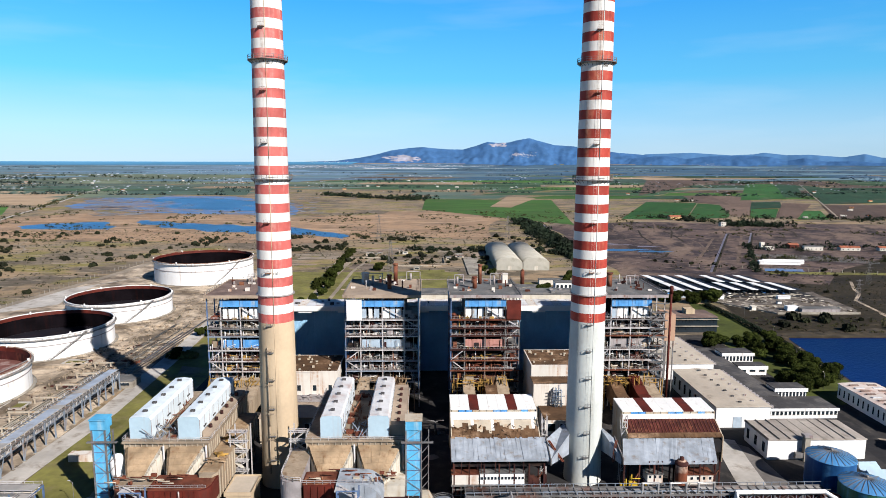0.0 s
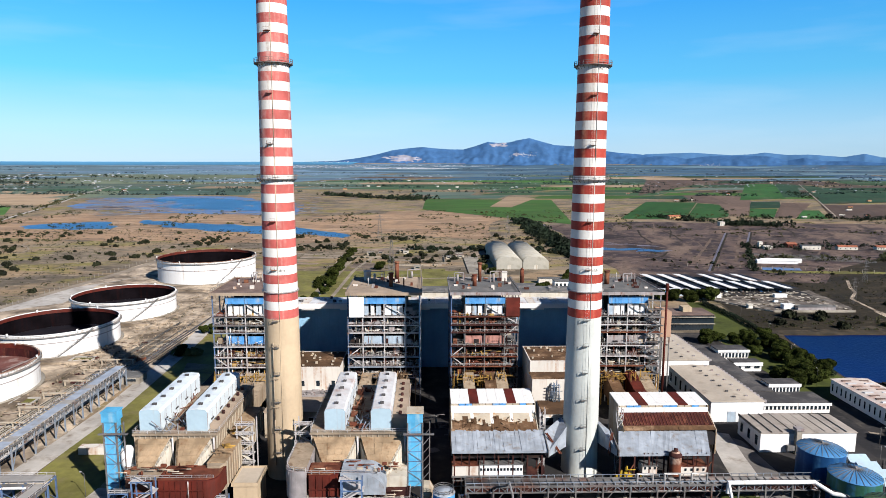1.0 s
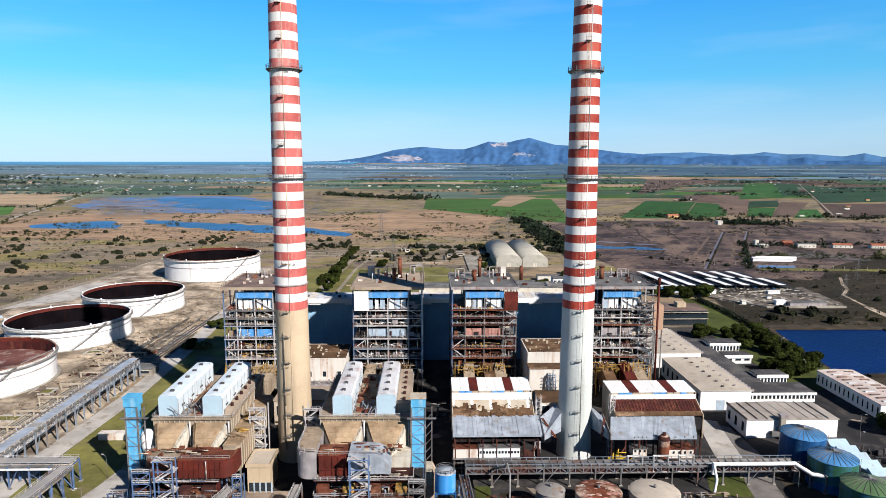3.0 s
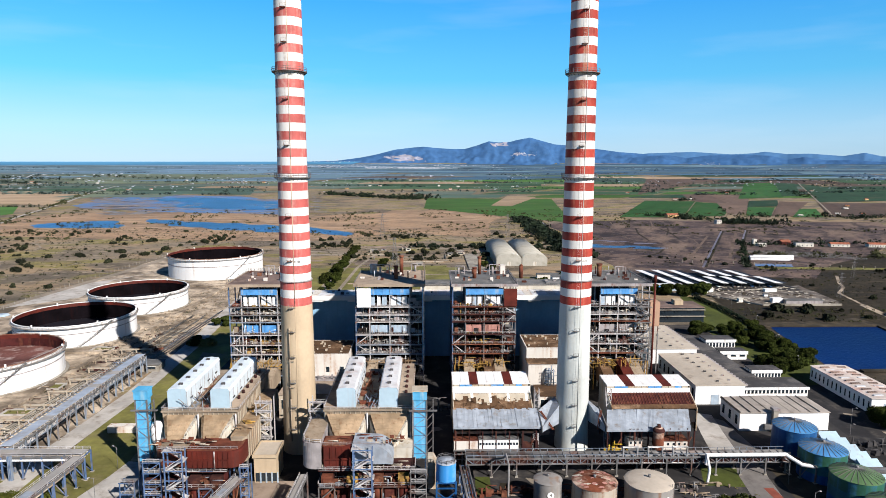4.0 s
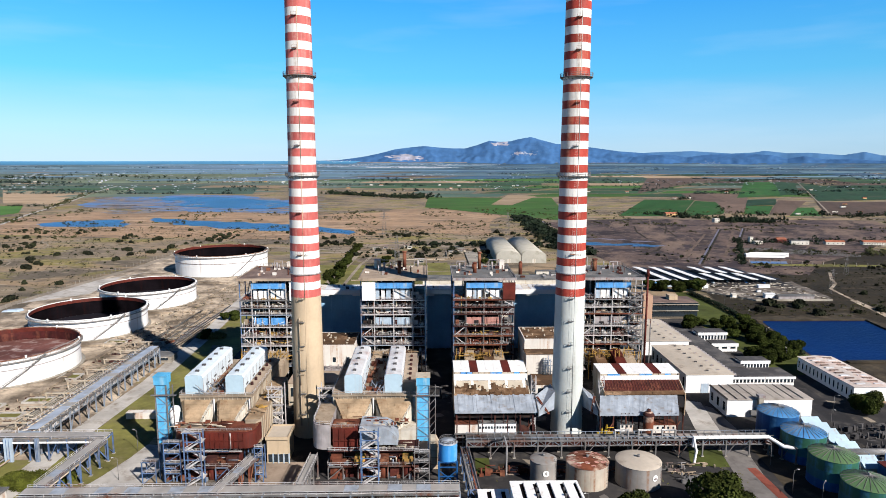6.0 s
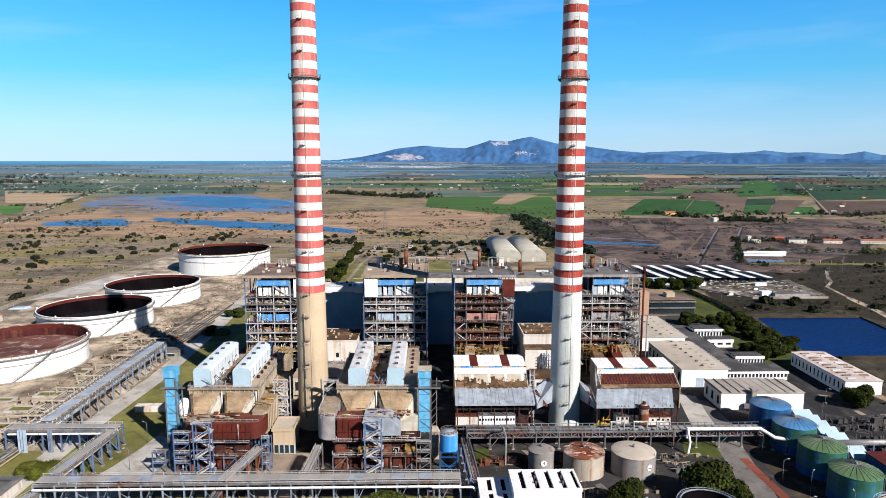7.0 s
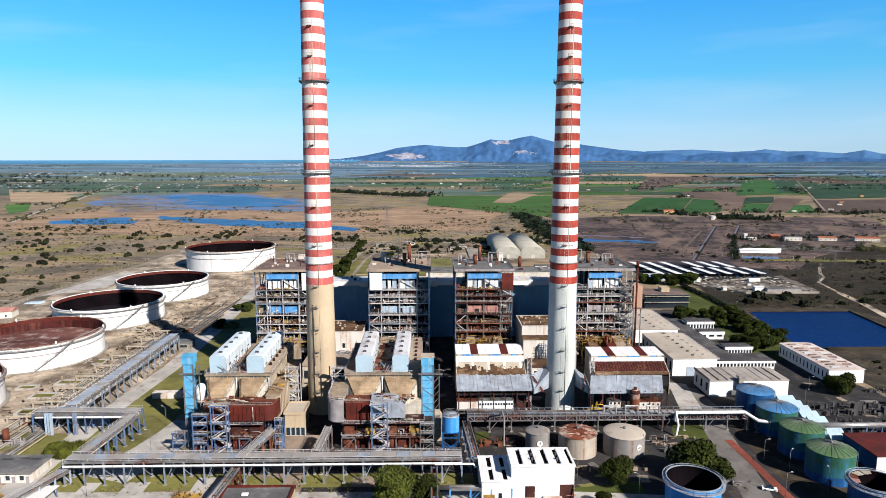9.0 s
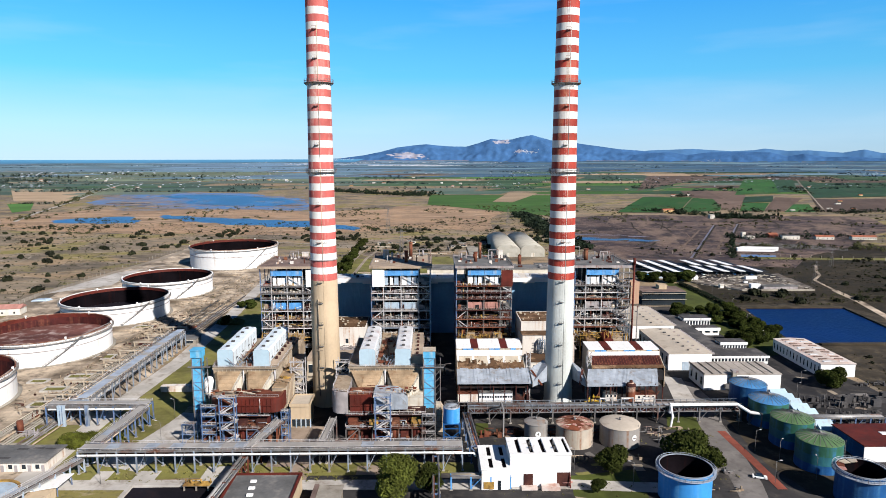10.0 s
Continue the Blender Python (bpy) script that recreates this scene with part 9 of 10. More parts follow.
# the white width stands in for glare on the solar panels
part("roof", Build().hexa([(-4.2, -14.5, 3.6), (2.2, -14.5, 3.2), (2.2, 14.5, 3.2), (-4.2, 14.5, 3.6)], [(-4.2, -14.5, 3.85), (2.2, -14.5, 3.45), (2.2, 14.5, 3.45), (-4.2, 14.5, 3.85)]), M_white, proto, "white tilted canopy sheet, widened to paint in panel glare")
# panels reach out over the dark gaps between canopies
for k in range(8):
    y = -12.6 + k * 3.6
    part("solar_panel", Build().hexa([(2.3, y - 1.7, 3.4), (8.2, y - 1.7, 2.9), (8.2, y + 1.7, 2.9), (2.3, y + 1.7, 3.4)], [(2.3, y - 1.7, 3.47), (8.2, y - 1.7, 2.97), (8.2, y + 1.7, 2.97), (2.3, y + 1.7, 3.47)]), M_pv, proto)
for y in (-11, -4, 4, 11):
    part("post", Build().beam((0, y, 0), (0, y, 3.35), 0.3), M_steel, proto)
first = True
for row, y in enumerate((477, 509)):
    for k in range(6 if row else 7):
        x = 192 + k * 14.2 - row * 3.4 + (7 if row and k > 2 else 0)
        m = pose(x, y, 0, 0, 0, 6.5)
        if first:
            proto.matrix_world, first = m, False
        else:
            copy_thing(proto, m)

c = low_room(174, 451, 197, 458, 4.2, M_pale_panel, M_house_roof, "low pale building with a blue window band beside the car park", 9, "gate_building")
part("window_band", Build().box(174.3, 450.75, 2.9, 196.7, 450.93, 3.9), M_blue_panel, c, "blue sheet band")

# ---- storage yard, low wall, rubble ----
for n_, mat_, big_, lab_ in ((170, M_concrete, 0.9, "scattered grey rubble and spoil in the storage yard"), (120, M_pale_clad, 0.7, "pale broken slabs and bags in the storage yard"), (70, M_olive_soil, 1.2, "dark soil heaps and weeds in the storage yard")):
    b = Build()
    for k in range(n_):
        y = rng.uniform(402, 466)
        x, s = rng.uniform(206 + abs(y - 430) * 0.6, 288), rng.uniform(0.25, big_)
        l_, h_ = rng.uniform(0.8, 2.6), rng.uniform(0.2, 0.6)
        b.hexa([(x - s * l_, y - s, 0), (x + s * l_, y - s * 0.7, 0), (x + s * l_ * 0.8, y + s, 0), (x - s * l_ * 0.8, y + s * 0.8, 0)],
               [(x - s * l_ * 0.7, y - s * 0.6, s * h_), (x + s * l_ * 0.8, y - s * 0.4, s * h_ * 1.3), (x + s * l_ * 0.6, y + s * 0.6, s * h_), (x - s * l_ * 0.6, y + s * 0.5, s * h_ * 1.5)])
    single("rubble", b, mat_, lab_, "rubble", kind="stuff")
for p_, q_, h_, mat_ in (((232, 399), (287, 398.5), 1.6, M_concrete), ((204, 437), (232, 400), 0.9, M_concrete), ((246, 452), (284, 460), 0.8, M_concrete), ((226, 424), (262, 420), 0.6, M_concrete)):
    single("yard_wall", Build().beam((*p_, h_ / 2), (*q_, h_ / 2), 0.4, h_), mat_, "low rendered wall of the storage yard", "wall", kind="structure")
for x, y, w, d, h, wl, rf in ((264, 407, 26, 6, 2.4, M_grey_panel, M_roof_grey), (247, 410, 7, 4, 3.0, M_white, M_white), (216, 446, 3, 3, 3.0, M_white, M_plaster), (211, 444, 3, 3, 2.4, M_white, M_plaster),
                              (222, 412, 3, 3, 2.4, M_plaster, M_plaster), (262, 446, 9, 3, 2.2, M_white, M_white), (250, 430, 3, 2, 1.8, M_white, M_roof_grey)):
    low_room(x - w / 2, y - d / 2, x + w / 2, y + d / 2, h, wl, rf, "long low shed with a grey roof in the storage yard" if w > 20 else "small white site cabin in the storage yard", 0, "site_cabin", "site cabins")

# ---- houses of the near village and farms ----


def house(x, y, w, d, h, turn, wall, roof, label, gable=True, name="house", wins=4):
    c = thing(name, (0, 0, 0), label, "house", "village houses")
    part("wall", Build().box(-w / 2, -d / 2, 0, w / 2, d / 2, h), wall, c)
    if gable:
        rh = d * 0.24
        part("roof", Build().extrude_x([(-d / 2 - 0.4, h), (d / 2 + 0.4, h), (0, h + rh)], -w / 2 - 0.4, w / 2 + 0.4), roof, c)
    else:
        part("roof", Build().box(-w / 2 - 0.3, -d / 2 - 0.3, h, w / 2 + 0.3, d / 2 + 0.3, h + 0.4), roof, c)
    for k in range(wins):
        xx = -w / 2 + w * (k + 0.5) / wins
        for z in ([1.0] if h < 4.6 else [1.0, 4.0]):
            part("window", Build().box(xx - 0.5, -d / 2 - 0.06, z, xx + 0.5, -d / 2 + 0.02, z + 1.3), M_glass, c)
    c.location = far(x, y)
    c.rotation_euler = (0, 0, radians(turn))
    return c


house(480, 698, 21, 8, 3.4, -8, M_plaster, M_terracotta, "pale house with an orange tiled roof")
house(526, 694, 28, 8, 3.4, -8, M_plaster, M_terracotta, "long pale house with a tiled roof", wins=10)
house(439, 700, 20, 8, 4.5, -8, M_plaster, M_roof_grey, "white flat-roofed house beside a road", False)
house(385, 708, 4, 4, 7.5, 0, M_plaster, M_plaster, "slim white flat-topped tower house", False, wins=1)
house(391, 704, 9, 7, 3, 0, M_plaster, M_plaster, "low white flat-roofed house", False)
house(426, 718, 12, 8, 4, 10, M_red_oxide, M_terracotta, "small red house with a tiled roof")
house(590, 662, 20, 10, 5, -8, M_red_oxide, M_terracotta, "red-walled roadside house with tiled roof")
house(427, 1073, 22, 10, 5, 12, M_plaster_warm, M_terracotta, "farmhouse with a terracotta roof among trees")
house(458, 962, 8, 8, 6, 5, M_plaster, M_plaster, "small white block house by a hedge", False, wins=2)
for x, y in ((345, 600), (352, 606)):
    house(x, y, 38, 5, 3, -8, M_white, M_white, "long low white greenhouse tunnel", True, "greenhouse", 0)
b = Build()
rg_ = random.Random(21)
for j in range(5):
    for k in range(60):
        x, y = 352 + k * 1.6 + rg_.uniform(-0.4, 0.4), 664 - j * 8 - k * 0.5
        s_ = rg_.uniform(0.3, 0.7)
        b.box(x - s_, y - 0.3, 0, x + s_, y + 0.3, rg_.uniform(0.6, 1.6))
single("marker_rows", b, M_roof_grey, "rows of small grey concrete stumps beside the village", "stumps", kind="stuff")
blot("wet_patch", [(312, 562), (346, 559), (352, 574), (318, 578)], M_reedy, 0.2, "shallow grey-blue pond below the greenhouses", "water", 2, 6, 31)
blot("grass_strip", [(310, 548), (620, 520), (620, 536), (310, 560)], M_grass, 0.17, "strip of green grass along a fence", "grass", 2, 12, 32)
rng = random.Random(77)
for x, y in ((631, 1578), (660, 1560), (891, 1849), (1553, 2825), (669, 1096), (760, 1130), (800, 1120), (1101, 1544), (-85, 3014), (-276, 2140), (-219, 2370), (-180, 2360), (484, 1883), (600, 1874),
             (74, 2109), (-1664, 2682), (-1500, 2650), (-1754, 3208), (-1024, 2007), (-960, 2030), (-900, 2060), (40, 2350), (110, 2300), (860, 1260), (910, 1330), (310, 2300), (1240, 2000), (-1350, 2600), (-700, 2700), (-620, 2680), (-1100, 2900)):
    s = 0.6 + y / 9000
    house(x, y, rng.uniform(9, 15) * s, 7 * s, rng.uniform(3, 5) * s, rng.uniform(-30, 30), rng.choice([M_plaster, M_plaster, M_plaster_warm]), rng.choice([M_terracotta, M_terracotta, M_plaster]), "farmhouse standing among far fields", True, "farmhouse")


def far_specks(name, n, seed, y0, y1, x0, x1, size, mat, label, category):
    """Countless tiny far buildings in one mesh."""
    rg = random.Random(seed)
    b = Build()
    for _ in range(n):
        y = math.exp(rg.uniform(math.log(y0), math.log(y1)))
        x = rg.uniform(x0, x1) * y
        if noise.noise(Vector((x / y * 9, math.log(y) * 5, seed))) < 0.08:
            continue
        p = far(x, y)
        s = size * rg.uniform(0.5, 1.4) * math.hypot(p[0], p[1]) / 1000
        b.box(p[0] - s, p[1] - s, p[2] - 1, p[0] + s * rg.uniform(0.5, 1.2), p[1] + s, p[2] + s * rg.uniform(0.6, 1.1))
    single(name, b, mat, label, category, kind="stuff")


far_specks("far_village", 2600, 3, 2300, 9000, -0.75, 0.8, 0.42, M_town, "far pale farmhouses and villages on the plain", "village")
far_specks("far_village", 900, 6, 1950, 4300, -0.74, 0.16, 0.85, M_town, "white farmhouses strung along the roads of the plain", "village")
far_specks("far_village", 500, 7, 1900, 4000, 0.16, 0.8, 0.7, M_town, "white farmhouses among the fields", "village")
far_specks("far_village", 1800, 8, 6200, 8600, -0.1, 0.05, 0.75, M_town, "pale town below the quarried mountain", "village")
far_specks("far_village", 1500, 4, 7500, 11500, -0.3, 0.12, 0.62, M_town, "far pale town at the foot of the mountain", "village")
rng = random.Random(50)
for a_, e_, w_, h_, n_ in ((150, 8, 32, 7, 90), (30, -12.5, 40, 5, 60), (-18, -12.5, 60, 5, 90), (420, -6, 26, 5, 26), (-150, -3, 60, 5, 40), (480, -12, 30, 4, 30)):
    b = Build()
    for k in range(n_):
        aa, ee = (a_ + rng.gauss(0, 0.3) * w_) / 1000, (e_ + rng.gauss(0, 0.28) * h_) / 1000
        q_ = 4470
        p = Vector((q_ * math.sin(aa), q_ * math.cos(aa), 100 + q_ * ee))
        s_ = rng.uniform(0.8, 2.2)
        b.box(p.x - s_ * 1.4, p.y - s_, p.z - s_ * 0.6, p.x + s_ * 1.4, p.y + s_, p.z + s_ * 0.8)
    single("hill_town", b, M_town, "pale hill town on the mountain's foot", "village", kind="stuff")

# ---- trees and scrub ----


def leaf_cloud(rg, blobs, n, size, thick=0.35):
    """Many small leaf clumps set in the outer part of a few uneven blobs, with gaps."""
    b = Build()
    for _ in range(n):
        cx, cy, cz, rx, ry, rz = rg.choice(blobs)
        d = Vector((rg.gauss(0, 1), rg.gauss(0, 1), rg.gauss(0, 1) * 0.9 + 0.15)).normalized()
        k = 1 - thick * rg.random() ** 1.5 + rg.uniform(-0.05, 0.12)
        c = Vector((cx + d.x * rx * k, cy + d.y * ry * k, cz + d.z * rz * k))
        u = (d + Vector((rg.gauss(0, 0.6), rg.gauss(0, 0.6), rg.gauss(0, 0.6)))).normalized()
        a = u.orthogonal().normalized()
        a.rotate(Matrix.Rotation(rg.uniform(0, 6.28), 3, u))
        e = u.cross(a)
        s = size * rg.uniform(0.55, 1.3)
        b.add([c - a * s, c - e * s * 0.8 + u * s * 0.2, c + a * s, c + e * s * 0.8 + u * s * 0.2], [(0, 1, 2, 3)])
    return b


def tree_kind(seed, h, spread, n, size, flat):
    """A tree: tapered trunk with limbs, crown of clumps. Umbrella-shaped if flat."""
    rg = random.Random(seed)
    t = thing("tree", (0, 0, 0), "dark green umbrella pine" if flat else "dense dark green tree", "tree", "works trees")
    tr = Build()
    top = h * (0.7 if flat else 0.55)
    tr.tube((0, 0, 0), (rg.uniform(-0.3, 0.3), rg.uniform(-0.3, 0.3), top), h * 0.035 + 0.1, 8, h * 0.018)
    blobs = []
    for k in range(7 if flat else 9):
        a = k * 2.4 + rg.uniform(-0.4, 0.4)
        r = spread * rg.uniform(0.25, 0.62)
        z = h * (rg.uniform(0.74, 0.86) if flat else rg.uniform(0.3, 0.86))
        p = Vector((r * math.cos(a), r * math.sin(a), z))
        tr.tube((0, 0, top * rg.uniform(0.6, 0.95)), p, h * 0.015, 6, h * 0.006)
        s = spread * rg.uniform(0.3, 0.55)
        blobs.append((p.x, p.y, p.z, s, s, s * (0.42 if flat else 0.8)))
    blobs.append((0, 0, h * 0.84, spread * 0.6, spread * 0.6, h * 0.14))
    part("trunk", tr, M_bark, t)
    part("crown", leaf_cloud(rg, blobs, n, size), {1: M_leaf_olive, 3: M_leaf_mid}.get(seed, M_leaf), t, "uneven crown of dense foliage")
    return t


KINDS = [tree_kind(1, 12.5, 6.8, 14000, 0.27, False), tree_kind(2, 7.0, 5.0, 7600, 0.42, False), tree_kind(3, 7.0, 4.2, 6500, 0.28, False), tree_kind(4, 7.8, 6.0, 9500, 0.44, False)]
used = set()


def plant(kind, x, y, s=1.0, turn=0.0, label=""):
    m = pose(x, y, 0, 0, 0, turn)
    src = KINDS[kind]
    if kind not in used:
        used.add(kind)
        src.matrix_world = m @ Matrix.Scale(s, 4)
        o = src
    else:
        o = copy_thing(src, m)
        o.scale = (s, s, s)
    if label:
        tagged(o, label)
    return o


plant(0, -12.8, 110, 1.15, 20, "tall dense green pine in front of the pipe rack")
plant(2, -2.6, 115.5, 1.1, 120, "bushy green tree beside the pipe rack")
plant(2, 55.6, 125.5, 1.2, 60, "green tree beside a grey tank")
plant(2, 48, 114, 0.6, 10, "small round shrub on a lawn")
plant(2, 80, 129, 1.7, 40, "wide dark green shrubby tree between tanks")
plant(2, 88, 127, 1.1, 200, "dark green tree between tanks")
plant(3, 172.6, 199.5, 0.95, 0, "dark green rounded tree beside the hangar")
plant(2, 178.5, 203.5, 1.0, 70, "dark green tree beside the hangar")
rng = random.Random(12)
for x, y in ((178, 436), (189, 432), (200, 437), (208, 440), (170, 440), (204, 432), (154, 329), (163, 332), (171, 328), (180, 334), (163, 271), (176, 279), (174, 264), (183, 268), (190, 279), (180, 300), (176, 318), (163, 258),
             (187, 289), (185, 309), (189, 299), (186, 322), (171, 305), (180, 283), (168, 264), (181, 292), (178, 272), (189, 316), (178, 326), (190, 334), (186, 276)):
    plant(rng.choice([1, 3]), x + rng.uniform(-1, 1), y + rng.uniform(-1, 1), rng.uniform(0.68, 0.92) * (1.35 if y > 400 else 1.0), rng.uniform(0, 360))
for x, y, s in ((-127, 314, 0.55), (-126, 310, 0.5), (-128, 352, 0.6), (-122, 352, 0.6), (-124, 358, 0.6), (-79, 436, 0.9), (-77, 460, 0.8), (-76, 485, 0.9), (-77, 500, 0.8), (-79, 530, 0.9), (-79, 560, 0.8), (-80, 585, 0.9),
                (-84, 415, 1.0), (-43, 568, 0.9), (-20, 480, 0.9), (58, 545, 0.7), (52, 560, 0.8), (118, 515, 0.8), (124, 530, 0.9), (112, 498, 0.8), (-10, 420, 0.9), (92, 470, 1.0), (88, 462, 1.0)):
    plant(rng.choice([1, 2, 3]), x, y, s, rng.uniform(0, 360))
single("hedge", leaf_cloud(random.Random(5), [(-129 + k * 1.9, 149 + 1.0 * math.sin(k * 2.0), 1.6, 3.2, 3.4, 2.7) for k in range(5)], 15000, 0.22), M_hedge_green, "large rounded olive bush beside the pipe rack", "bush", at=(-125, 149, 0))
single("hedge", leaf_cloud(random.Random(7), [(-116.5 + k * 1.5, 152.5 + 0.6 * math.sin(k * 2.0), 1.1, 2.1, 2.2, 1.9) for k in range(3)], 6000, 0.2), M_hedge_green, "small rounded olive bush on grass", "bush", at=(-115, 152.5, 0))
single("hedge", leaf_cloud(random.Random(6), [(-128 + k * 2.0, 312 + 0.8 * math.sin(k * 2.0), 1.0, 3.2, 3.0, 2.2) for k in range(6)], 2600, 0.5), M_grass, "rounded yellow-green bush beside the works road", "bush", at=(-123, 312, 0))


def scrub(name, seed, count, region, size, leaves, mat, label, gate=-0.1, hmul=0.8, wave=90.0, free=False):
    """Bushes strewn over a stretch of land, thicker in drifts; one mesh."""
    rg = random.Random(seed)
    b = Build()
    k = tries = 0
    while k < count and tries < count * 12:
        tries += 1
        x, y = region(rg)
        if noise.noise(Vector((x / wave, y / wave, seed))) < gate or not free and ((-290 < x < -95 and y < 640) or (-110 < x < 300 and y < 460) or (165 < x < 300 and y < 560)):
            continue
        k += 1
        s = size * (0.45 + rg.random() ** 2 * 1.2)
        p = far(x, y)
        blobs = [(p[0] + rg.uniform(-s, s) * 0.45, p[1] + rg.uniform(-s, s) * 0.45, p[2] + s * hmul * 0.5, s, s, s * hmul) for _ in range(3)]
        c = leaf_cloud(rg, blobs, leaves, s * 0.42)
        b.add(c.v, c.f)
    single(name, b, mat, label, "scrub", kind="stuff")


def area(x0, x1, y0, y1):
    return lambda rg: (rg.uniform(x0, x1), rg.uniform(y0, y1))


def along(p, q, w):
    return lambda rg: (lambda t: (p[0] + (q[0] - p[0]) * t + rg.gauss(0, w), p[1] + (q[1] - p[1]) * t + rg.gauss(0, w)))(rg.random())


scrub("scrub", 1, 260, area(-640, -290, 330, 860), 2.0, 110, M_bush, "dark olive bushes dotted over scrubland")
scrub("scrub", 2, 320, area(-290, 150, 600, 820), 2.1, 90, M_bush, "dark olive bushes dotted over scrubland")
scrub("scrub", 3, 330, area(230, 700, 300, 640), 1.5, 70, M_bush, "dark olive bushes dotted over brown scrub", -0.05)
scrub("scrub", 4, 1900, area(-700, 760, 760, 1250), 2.0, 12, M_scrub, "low dark tussocks over the marsh", 0.05, 0.5)
scrub("hedge_row", 44, 150, along((-86, 480), (-81, 690), 1.8), 1.8, 90, M_leaf_mid, "thick dark green hedge row behind the works", -2, 1.0, free=True)
scrub("hedge_row", 45, 70, along((-60, 700), (150, 690), 4), 2.2, 70, M_wood, "line of dark bushes along a track", -0.3, 1.0, free=True)
scrub("canal_wood", 5, 640, along((160, 620), (157, 1040), 7), 3.6, 44, M_wood, "dense dark green wood along the canal", -2)
scrub("tree_line", 7, 130, along((-290, 1800), (-94, 1640), 10), 4.5, 24, M_wood, "dark windbreak of conifers", -2, 1.2)
scrub("tree_line", 8, 130, along((-94, 1640), (-10, 1600), 20), 4.5, 24, M_wood, "dark windbreak of conifers", -2, 1.2)
scrub("tree_line", 9, 60, along((425, 1060), (520, 980), 10), 3.0, 30, M_wood, "dark trees round a farmhouse", -2, 1.2)
scrub("tree_line", 10, 90, along((480, 975), (560, 960), 8), 3.0, 30, M_wood, "dark trees and hedge by a field", -2, 1.3)
scrub("tree_line", 11, 110, along((-648, 928), (-992, 1860), 6), 3.0, 16, M_scrub, "bushes lining a country road", -2)
scrub("tree_line", 12, 120, along((560, 1090), (1000, 1060), 14), 2.8, 20, M_wood, "dark trees along a village road", -0.2, 1.2)
scrub("tree_line", 13, 120, along((370, 720), (640, 720), 12), 2.2, 20, M_wood, "dark garden trees of the near village", -0.3, 1.1)
scrub("tree_line", 14, 150, along((330, 640), (620, 600), 10), 2.2, 18, M_scrub, "rows of grey-green shrubs below the village", -0.3)
SEGS = []
rg_ = random.Random(44)
for k in range(120):
    y_ = math.exp(rg_.uniform(math.log(1750), math.log(7500)))
    x_ = rg_.uniform(-0.74, 0.8) * y_
    SEGS.append((x_, y_, x_ + rg_.uniform(0.02, 0.16) * y_, y_ * (1 + rg_.uniform(-0.03, 0.03))))


def hedge_rows(lo, hi):
    pick = [s for s in SEGS if lo <= s[1] < hi]
    return lambda rg: (lambda s, t: (s[0] + (s[2] - s[0]) * t, s[1] + (s[3] - s[1]) * t + rg.gauss(0, 5)))(rg.choice(pick), rg.random())


scrub("far_wood", 15, 1500, hedge_rows(1700, 3200), 4.0, 12, M_hazy_green, "far dark hedgerow trees and copses", -2, 0.9)
scrub("far_wood", 16, 1300, hedge_rows(3000, 7600), 4.4, 8, M_hazy_wood, "far dark woods near the horizon", -2, 0.7)
scrub("tree_line", 60, 50, along((395, 1105), (465, 1084), 6), 3, 16, M_wood, "dark windbreak trees by a farmhouse", -2, 1.1)
scrub("tree_line", 61, 22, along((604, 1504), (672, 1575), 8), 3.6, 16, M_wood, "dark trees round a farm", -2, 1.1)
scrub("tree_line", 62, 22, along((884, 1870), (956, 1942), 10), 3.8, 16, M_wood, "dark trees round a far farm", -2, 1.1)
scrub("tree_line", 63, 60, along((1147, 1976), (1015, 1645), 14), 3.6, 16, M_wood, "dark grove beside the country road", -2, 1.1)
scrub("tree_line", 64, 26, along((1341, 2741), (1475, 2814), 8), 4, 16, M_wood, "dark line of far trees", -2, 1.1)
scrub("tree_line", 65, 12, along((559, 1160), (626, 1283), 4), 3, 16, M_wood, "dark trees at a field corner", -2, 1.1)
scrub("tree_line", 66, 70, along((469, 962), (513, 981), 8), 2.6, 16, M_wood, "dense dark trees behind a white house", -2, 1.1)
scrub("tree_line", 67, 36, along((523, 961), (556, 931), 10), 1.8, 16, M_wood, "bushes on brown soil", -2, 1.1)
scrub("tree_line", 68, 24, along((678, 1078), (718, 1102), 6), 2.8, 16, M_wood, "dark roadside trees", -2, 1.1)
scrub("tree_line", 69, 46, along((715, 1041), (809, 1074), 6), 2.4, 16, M_wood, "dark trees along the village road", -2, 1.1)
scrub("hedge_row", 76, 90, along((386, 740), (299, 556), 1.6), 1.5, 40, M_wood, "narrow dark green hedge along a ditch", -2, 1.0, free=True)
scrub("tree_line", 70, 24, along((417, 695), (442, 705), 3), 1.8, 16, M_wood, "dark garden trees", -2, 1.1)
scrub("tree_line", 71, 12, along((380, 712), (387, 706), 3), 1.5, 16, M_wood, "dark garden shrubs", -2, 1.1)
scrub("tree_line", 72, 36, along((-890, 1310), (-826, 1325), 5), 2.6, 16, M_wood, "dark hedge along a field", -2, 1.1)
scrub("tree_line", 73, 70, along((-2060, 3774), (-865, 2897), 60), 5, 16, M_wood, "dark far tree line with farms", -2, 1.1)
scrub("tree_line", 74, 60, along((-2284, 3419), (-1601, 2923), 60), 5, 16, M_wood, "dark far tree line with farms", -2, 1.1)
scrub("tree_line", 75, 30, along((-1813, 2705), (-1574, 2566), 30), 4.5, 16, M_wood, "dark far hedge", -2, 1.1)
scrub("scrub", 46, 60, area(192, 330, 150, 252), 1.1, 60, M_bush, "low dark bushes on the bare soil", -0.2, 0.7, 30.0, True)
